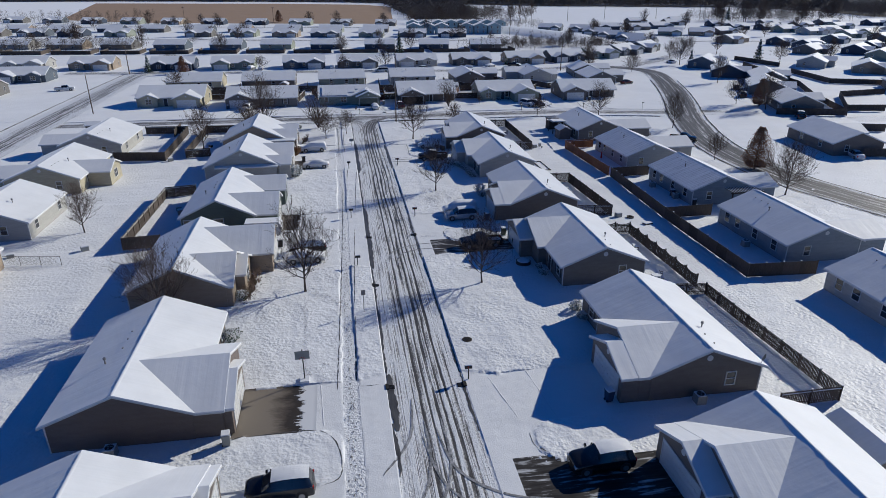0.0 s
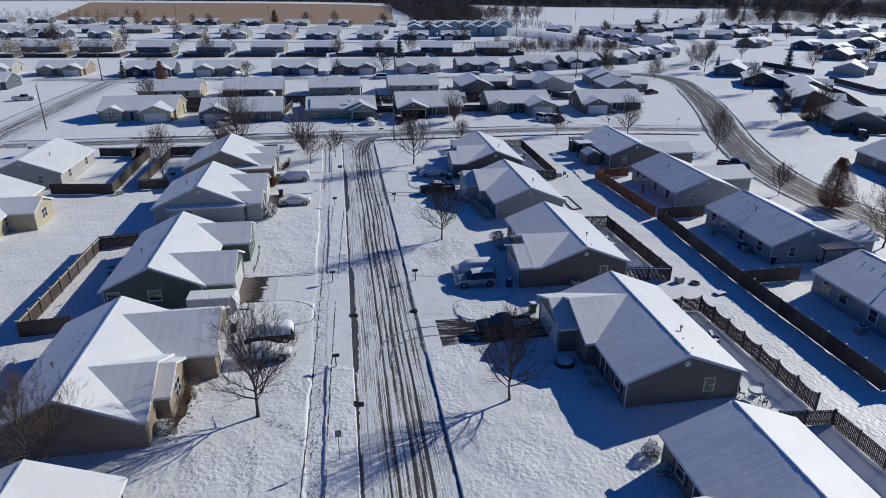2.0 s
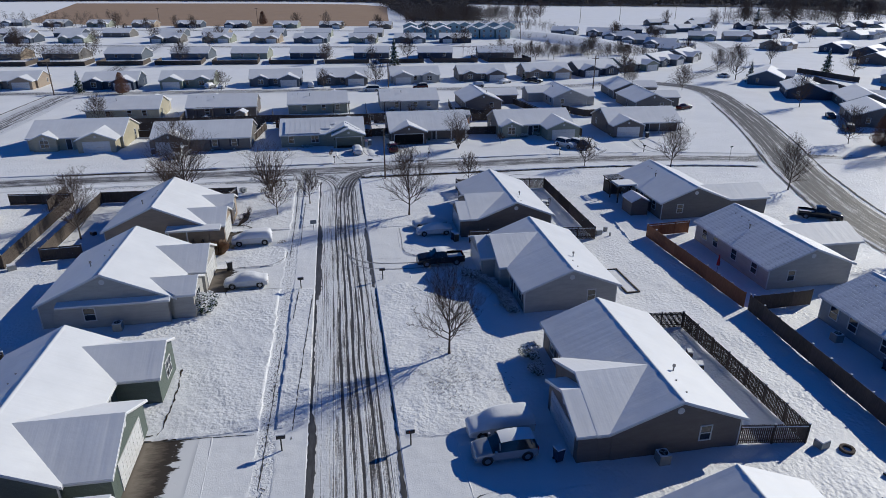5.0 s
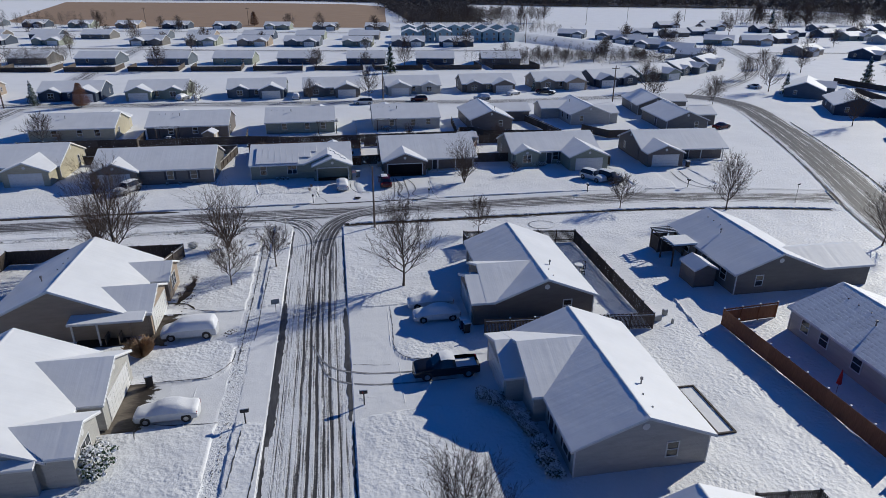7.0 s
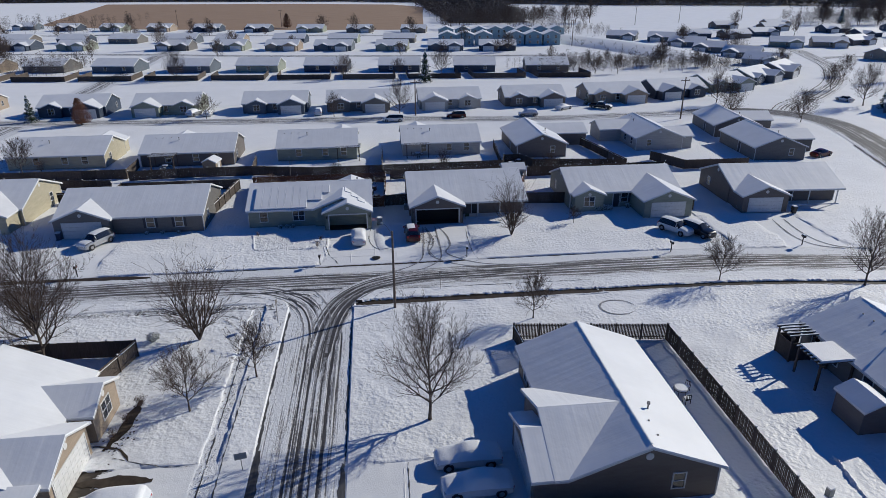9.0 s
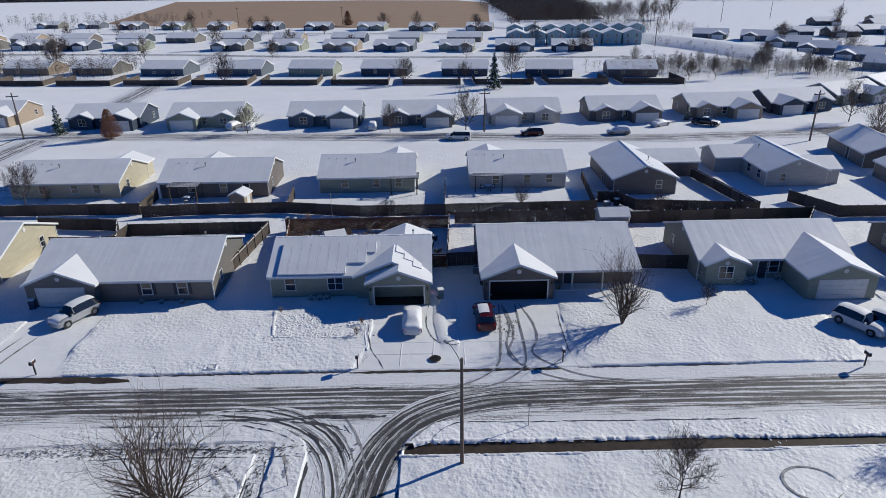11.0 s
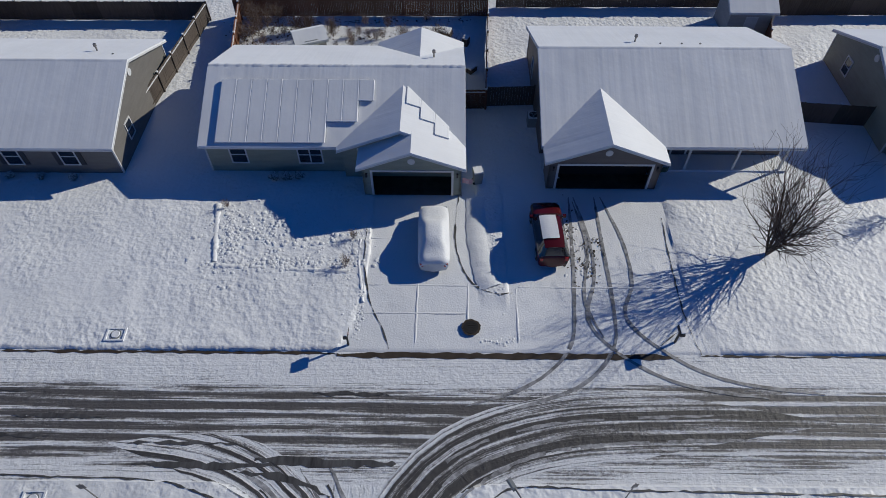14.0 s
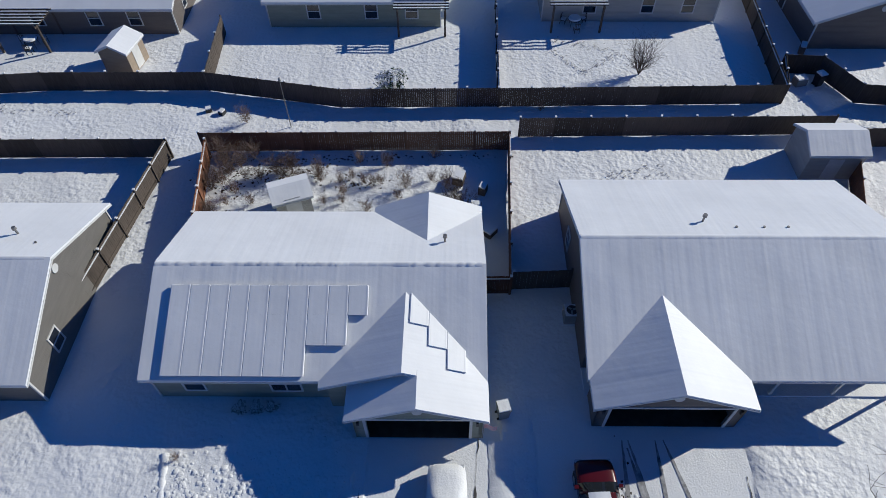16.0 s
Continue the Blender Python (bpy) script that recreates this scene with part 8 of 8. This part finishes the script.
def flag_pole(x, y, h, yaw, cloth, label):
    ob = thing("garden_flag", pose(x, y, 0, 0, 0, yaw), label, "flag")
    bm = bmesh.new()
    cyl(bm, (0, 0, -0.1), (0, 0, h), 0.02, 0.015, 6)
    part("pole", bm, M_PIPE, ob)
    bm = bmesh.new()
    rows = []
    for i in range(7):
        xx = 0.02 + i * 0.11
        o = 0.05 * math.sin(i * 1.2)
        rows.append([bm.verts.new((xx, o, h - 0.05)), bm.verts.new((xx, o + 0.012, h - 0.05)), bm.verts.new((xx, o + 0.012, h - 0.5)), bm.verts.new((xx, o, h - 0.5))])
    for r0, r1 in zip(rows, rows[1:]):
        for k in range(4):
            bm.faces.new((r0[k], r1[k], r1[(k + 1) % 4], r0[(k + 1) % 4]))
    bm.faces.new(rows[0])
    bm.faces.new(rows[-1][::-1])
    part("cloth", bm, cloth, ob, "small hanging cloth")


M_CLOTH = grain_material("faded_red_and_white_cloth", (0.45, 0.06, 0.07), (0.6, 0.58, 0.58), 6.0, 0.9, (0.4, 0.4, 5))
M_UMBRELLA = plain_material("dark_red_canvas", (0.30, 0.02, 0.025), 0.85)
flag_pole(15.2, 182.2, 1.6, -10, M_CLOTH, "small red and white flag beside a garage")
flag_pole(22.4, 71.9, 2.6, 80, M_GREEN, "small dark flag on a thin pole beside a planter")
flag_pole(28.6, 183.6, 1.0, 20, M_GREEN, "small green garden flag beside a path")


def folded_umbrella(x, y):
    ob = thing("patio_umbrella", pose(x, y, 0), "closed dark red patio umbrella", "umbrella")
    bm = bmesh.new()
    cyl(bm, (0, 0, 0), (0, 0, 2.5), 0.025, n=8)
    part("pole", bm, M_PIPE, ob)
    bm = bmesh.new()
    cyl(bm, (0, 0, 1.1), (0, 0, 1.6), 0.2, 0.16, 8)
    cyl(bm, (0, 0, 1.6), (0, 0, 2.45), 0.16, 0.04, 8)
    part("canopy", bm, M_UMBRELLA, ob, "folded red canopy")
    bm = bmesh.new()
    cyl(bm, (0, 0, -0.02), (0, 0, 0.12), 0.3, 0.26, 14)
    part("base", bm, M_CAP, ob, "snow-covered base")


folded_umbrella(52.0, 113.0)


def garden_chair(x, y, yaw):
    ob = thing("garden_chair", pose(x, y, 0, 0, 0, yaw), "dark metal garden chair with snow on its seat", "chair", "garden chairs")
    part("seat", boxes((-0.24, 0.24, -0.24, 0.24, 0.40, 0.44)), M_BLACK, ob)
    part("backrest", lattice((-0.24, -0.2, -0.06, -0.02, 0.1, 0.14, 0.2, 0.24), (0.44, 0.5, 0.86, 0.92), [(1, 1), (3, 1), (5, 1)], 0.2, 0.24), M_BLACK, ob)
    for sx in (-1, 1):
        for sy in (-1, 1):
            part("leg", boxes((sx * 0.21 - 0.02, sx * 0.21 + 0.02, sy * 0.21 - 0.02, sy * 0.21 + 0.02, -0.02, 0.4)), M_BLACK, ob)
    s = boxes((-0.22, 0.22, -0.22, 0.18, 0.442, 0.54))
    soften(s, 0.04, 2)
    part("snow_cap", s, M_CAP, ob)


def garden_table(x, y):
    ob = thing("garden_table", pose(x, y, 0), "round dark garden table with snow on top", "table", "garden tables")
    bm = bmesh.new()
    cyl(bm, (0, 0, 0.70), (0, 0, 0.74), 0.6, n=20)
    part("tabletop", bm, M_BLACK, ob)
    bm = bmesh.new()
    cyl(bm, (0, 0, 0.742), (0, 0, 0.87), 0.56, 0.5, 20)
    soften(bm, 0.04, 2)
    part("snow_cap", bm, M_CAP, ob)
    for k in range(4):
        t = math.pi / 4 + k * math.pi / 2
        bm = bmesh.new()
        cyl(bm, (0.5 * math.cos(t), 0.5 * math.sin(t), -0.02), (0.4 * math.cos(t), 0.4 * math.sin(t), 0.7), 0.02, n=6)
        part("leg", bm, M_BLACK, ob)


for x, y in ((39.8, 140.0), (37.2, 62.4), (-21.8, 217.4), (24.9, 219.6)):
    garden_table(x, y)
    for k in range(3):
        t = 0.6 + k * 2.1
        garden_chair(x + 1.0 * math.cos(t), y + 1.0 * math.sin(t), math.degrees(t) - 90)


def raised_bed(x0, y0, x1, y1):
    ob = thing("garden_bed", Matrix.Translation(((x0 + x1) / 2, (y0 + y1) / 2, 0)), "long timber-edged garden bed with dark soil and snow", "garden bed", "garden beds")
    a0, b0 = abs(x1 - x0) / 2, abs(y1 - y0) / 2
    for row in ((-a0, a0, -b0, -b0 + 0.14), (-a0, a0, b0 - 0.14, b0), (-a0, -a0 + 0.14, -b0 + 0.14, b0 - 0.14), (a0 - 0.14, a0, -b0 + 0.14, b0 - 0.14)):
        part("timber", boxes((*row, -0.05, 0.16)), M_FENCE, ob)
    part("soil", boxes((-a0 + 0.14, a0 - 0.14, -b0 + 0.14, b0 - 0.14, -0.05, 0.05)), M_CAP, ob, "snow over soil")


raised_bed(39.2, 110.0, 40.8, 116.2)
raised_bed(24.0, 208.9, 26.4, 210.1)


def fire_ring(x, y, r=0.55):
    ob = thing("fire_ring", pose(x, y, 0), "low ring of dark stones half filled with snow", "fire pit")
    n = 12
    for k in range(n):
        t = 2 * math.pi * k / n
        b = boxes((-0.12, 0.12, -0.1, 0.1, -0.05, 0.22))
        soften(b, 0.03, 1)
        part("stone", b, M_BARK, ob, "", pose(r * math.cos(t), r * math.sin(t), 0, 0, 0, math.degrees(t) + 90))


fire_ring(44.0, 83.3, 0.42)


def covered_item(x, y, a0, b0, h, yaw, mat, label, name="storage_crate"):
    ob = thing(name, pose(x, y, 0, 0, 0, yaw), label, "crate" if name == "storage_crate" else name.replace("_", " "), "yard things")
    b = boxes((-a0 / 2, a0 / 2, -b0 / 2, b0 / 2, -0.02, h))
    soften(b, 0.03, 1)
    part("casing", b, mat, ob)
    s = boxes((-a0 / 2 + 0.02, a0 / 2 - 0.02, -b0 / 2 + 0.02, b0 / 2 - 0.02, h, h + 0.11))
    soften(s, 0.045, 2)
    part("snow_cap", s, M_CAP, ob)


rnd = random.Random(91)
for x, y in [(38.6, 70.5), (39.2, 71.8), (37.8, 69.2), (39.1, 96.9), (38.5, 98.6), (38.9, 95.0), (16.0, 199.5), (15.4, 197.6), (16.3, 195.8), (14.4, 200.6), (36.2, 46.0), (-22.6, 96.5), (-23.2, 98.4), (37.0, 100.8), (-24.6, 139.4), (-25.6, 215.0), (-31.0, 216.0), (-38.0, 215.2), (60.2, 143.2), (62.5, 86.4), (56.6, 66.0), (-40.8, 83.2), (43.4, 215.4), (-20.6, 199.6)]:
    covered_item(x, y, rnd.uniform(0.5, 1.2), rnd.uniform(0.4, 0.8), rnd.uniform(0.35, 0.75), rnd.uniform(0, 90), rnd.choice((M_BLACK, M_FENCE, M_GREYBOX, M_POLE)), "dark storage crate in a yard capped with snow")
covered_item(45.4, 80.5, 1.3, 0.8, 0.12, 15, M_FENCE, "flat wooden pallet lying in the snow", "pallet")


for x, y, r in ((-4.7, 208.4, 20), (-3.6, 208.1, 65)):
    covered_item(x, y, 0.45, 0.4, 0.3, r, M_BLACK, "small black plastic tub standing in alley snow")
covered_item(44.6, 128.2, 0.45, 0.35, 0.6, 12, M_GREYBOX, "grey metal garden box topped with snow")
covered_item(44.5, 126.4, 0.2, 0.2, 0.5, 30, M_GREYBOX, "small grey metal garden box topped with snow")


def chain_link(p, q, h=1.2):
    p, q = Vector((*p, 0)), Vector((*q, 0))
    d = q - p
    ob = thing("chain_link_fence", Matrix.Translation(p) @ Matrix.Rotation(math.atan2(d.y, d.x), 4, "Z"), "grey chain-link fence with thin metal posts", "fence", "yard fences")
    L = d.length
    n = max(2, round(L / 2.4))
    for i in range(n + 1):
        bm = bmesh.new()
        cyl(bm, (i * L / n, 0, -0.1), (i * L / n, 0, h + 0.05), 0.035, n=6)
        part("post", bm, M_PIPE, ob)
    bm = bmesh.new()
    cyl(bm, (0, 0, h), (L, 0, h), 0.025, n=6)
    part("rail", bm, M_PIPE, ob)
    bm = bmesh.new()
    x = -h
    while x < L:
        for s in (1, -1):
            xa, xb = (x, x + h) if s > 0 else (x + h, x)
            za, zb = 0.03, h
            if 0 <= min(xa, xb) and max(xa, xb) <= L:
                cyl(bm, (xa, 0, za), (xb, 0, zb), 0.006, n=3)
        x += 0.16
    mesh = part("wire_mesh", bm, M_PIPE, ob)
    mesh["kind"] = "stuff"


chain_link((-41.0, 80.8), (-33.5, 79.5))
chain_link((-51.5, 79.8), (-41.0, 80.8))


def pole_lamp(x, y, h):
    ob = thing("thin_pole", pose(x, y, 0), "thin pale pole with a small lamp behind a fence", "pole")
    bm = bmesh.new()
    cyl(bm, (0, 0, -0.1), (0, 0, h), 0.035, 0.03, 8)
    part("pole", bm, M_PIPE, ob)
    bm = bmesh.new()
    cyl(bm, (0, 0, h), (0, 0, h + 0.22), 0.11, 0.06, 10)
    part("lamp_head", bm, M_GREYBOX, ob)


pole_lamp(1.9, 206.5, 4.2)
clods("trampled_ring", "trampled ring of broken snow left in a lawn", [(21.2 + 0.75 * math.cos(k * 0.52), 153.7 + 0.9 * math.sin(k * 0.52), 0.1, 0.1, 12) for k in range(12)], 0.17, 61, M_CAP)


def footprints(paths, label, mat):
    """Small dark trodden marks along lines of (x, y, x, y, spread, count)."""
    r6 = random.Random(44)
    V, F = [], []
    for x0, y0, x1, y1, spread, n in paths:
        d = Vector((x1 - x0, y1 - y0))
        yaw = math.atan2(d.y, d.x)
        for i in range(n):
            c = Vector((x0, y0)) + d * r6.random() + Vector((-d.y, d.x)).normalized() * r6.gauss(0, spread)
            t = yaw + r6.gauss(0, 0.5)
            a0, b0 = r6.uniform(0.06, 0.15), r6.uniform(0.02, 0.05)
            z = on_ground(c.x, c.y) + r6.uniform(0.03, 0.06)
            k = len(V)
            for j in range(6):
                q = j * math.pi / 3
                px, py = a0 * math.cos(q) * r6.uniform(0.8, 1.2), b0 * math.sin(q) * r6.uniform(0.8, 1.2)
                V.append((c.x + px * math.cos(t) - py * math.sin(t), c.y + px * math.sin(t) + py * math.cos(t), z))
            F.append(tuple(range(k, k + 6)))
    me = bpy.data.meshes.new("footprints")
    me.from_pydata(V, [], F)
    me.materials.append(mat)
    tagged(new("footprints", me), label, "footprints", kind="stuff")


footprints([(0.45, 30, 2.7, 157, 0.26, 520), (-40, 161.4, 1.5, 160.8, 0.34, 800), (-10.0, 161.0, 5.0, 160.6, 0.3, 380), (2.5, 152, 2.6, 160, 0.3, 120), (5.0, 160.7, 9.5, 160.4, 0.3, 60), (23.4, 178.6, 22.6, 175.4, 0.4, 60),],
           "dark footprints trodden through the snow", M_GUTTER)
# grey that paints the shade in footprints; the marks themselves lie flat
M_DENT = grain_material("painted_dent_shade", (0.20, 0.20, 0.21), (0.44, 0.44, 0.46), 5.0, 0.8)
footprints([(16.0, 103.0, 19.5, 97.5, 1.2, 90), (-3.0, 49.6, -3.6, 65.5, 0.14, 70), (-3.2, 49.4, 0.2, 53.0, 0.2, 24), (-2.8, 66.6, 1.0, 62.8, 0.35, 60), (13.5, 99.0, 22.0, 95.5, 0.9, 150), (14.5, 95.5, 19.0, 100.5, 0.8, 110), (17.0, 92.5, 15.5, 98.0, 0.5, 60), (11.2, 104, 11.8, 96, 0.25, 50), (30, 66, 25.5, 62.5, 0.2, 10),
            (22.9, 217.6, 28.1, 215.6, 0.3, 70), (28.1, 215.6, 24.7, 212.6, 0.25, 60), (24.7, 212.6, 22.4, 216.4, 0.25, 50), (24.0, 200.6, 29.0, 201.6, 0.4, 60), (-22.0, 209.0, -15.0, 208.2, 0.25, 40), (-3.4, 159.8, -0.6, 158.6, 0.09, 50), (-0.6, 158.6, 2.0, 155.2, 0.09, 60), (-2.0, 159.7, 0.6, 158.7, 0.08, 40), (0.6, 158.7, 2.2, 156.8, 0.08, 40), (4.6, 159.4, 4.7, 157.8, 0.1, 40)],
           "flat grey marks painting the shade of footprints in lawns and yards", M_DENT)


def berm(pts, width, height, seed, label="low ragged bank of thrown snow beside the wet pavement", rough=1.0):
    """An uneven low bank of snow along a line."""
    r7 = random.Random(seed)
    sw = sh = 0.0
    bm = bmesh.new()
    rows = []
    for p, q in zip(pts, pts[1:]):
        a0, b0 = Vector((*p, 0)), Vector((*q, 0))
        s = (b0 - a0).cross(Vector((0, 0, 1))).normalized()
        n = max(2, int((b0 - a0).length / 0.11))
        for i in range(n):
            c = a0.lerp(b0, i / n)
            z = -0.06
            sw, sh = sw * 0.78 + 0.22 * r7.uniform(-0.7, 0.5), sh * 0.78 + 0.22 * r7.uniform(-1.1, 0.7)
            w, h = width * (1 + rough * sw), height * (1 + rough * (sh + r7.uniform(-0.12, 0.12)))
            rows.append([bm.verts.new(c + s * w * k + s * r7.uniform(-0.03, 0.03) + Vector((0, 0, z + h * up * r7.uniform(0.8, 1.1)))) for k, up in ((-0.5, 0.0), (-0.28, 0.8), (0.05, 1.0), (0.3, 0.65), (0.5, 0.0))])
    for r0, r1 in zip(rows, rows[1:]):
        for k in range(4):
            bm.faces.new((r0[k], r1[k], r1[k + 1], r0[k + 1]))
    tagged(new("snow_bank", mesh_of(bm, M_CAP, "snow_bank", True)), label, "snow", "snow banks", "structure")


berm([(13.6, 160.55), (14.6, 160.95), (22, 160.78), (32, 160.62), (41, 160.44)], 0.55, 0.2, 1)
berm([(12.6, 159.45), (20, 159.28), (30, 159.1), (41, 158.9)], 0.35, 0.14, 2)
berm([(8.7, 180.5), (8.75, 176.6), (9.2, 173.6)], 0.3, 0.12, 3, "low ragged edge of snow beside a drive")
berm([(16.2, 182.0), (16.15, 178.3), (16.5, 175.6), (16.9, 174.6)], 1.5, 0.15, 4, "low strip of bumpy snow between two drives", 0.25)
berm([(0.1, 176.4), (8.2, 175.9)], 0.5, 0.16, 5, "raised ragged edge of a snowed-over bed")
berm([(-0.9, 181.5), (-0.1, 176.6)], 0.5, 0.16, 6, "raised ragged edge of a snowed-over bed")
berm([(47.5, 131.6), (46.9, 127.6), (46.4, 123.5)], 0.3, 0.26, 7, "low straight ridge of snow across the grass")

BEND = [(u, 0.0032 * max(0, u - 45) ** 2) for u in (37, 45, 50, 55, 60, 65, 70, 75, 80, 84)]
for k, v in enumerate((161.0, 159.72)):
    line = [PLAN @ Vector((u, v - q, 0)) for u, q in BEND]
    berm([(p.x, p.y) for p in line], 0.5 - 0.15 * k, 0.18 - 0.05 * k, 20 + k)

clods("trampled_bed", "lumpy broken snow over a dug flower bed", [(4.2, 179.2, 2.3, 1.4, 520), (0.4, 178.6, 0.5, 1.6, 120), (4.5, 176.5, 2.4, 0.25, 170)], 0.12, 71, M_CAP)
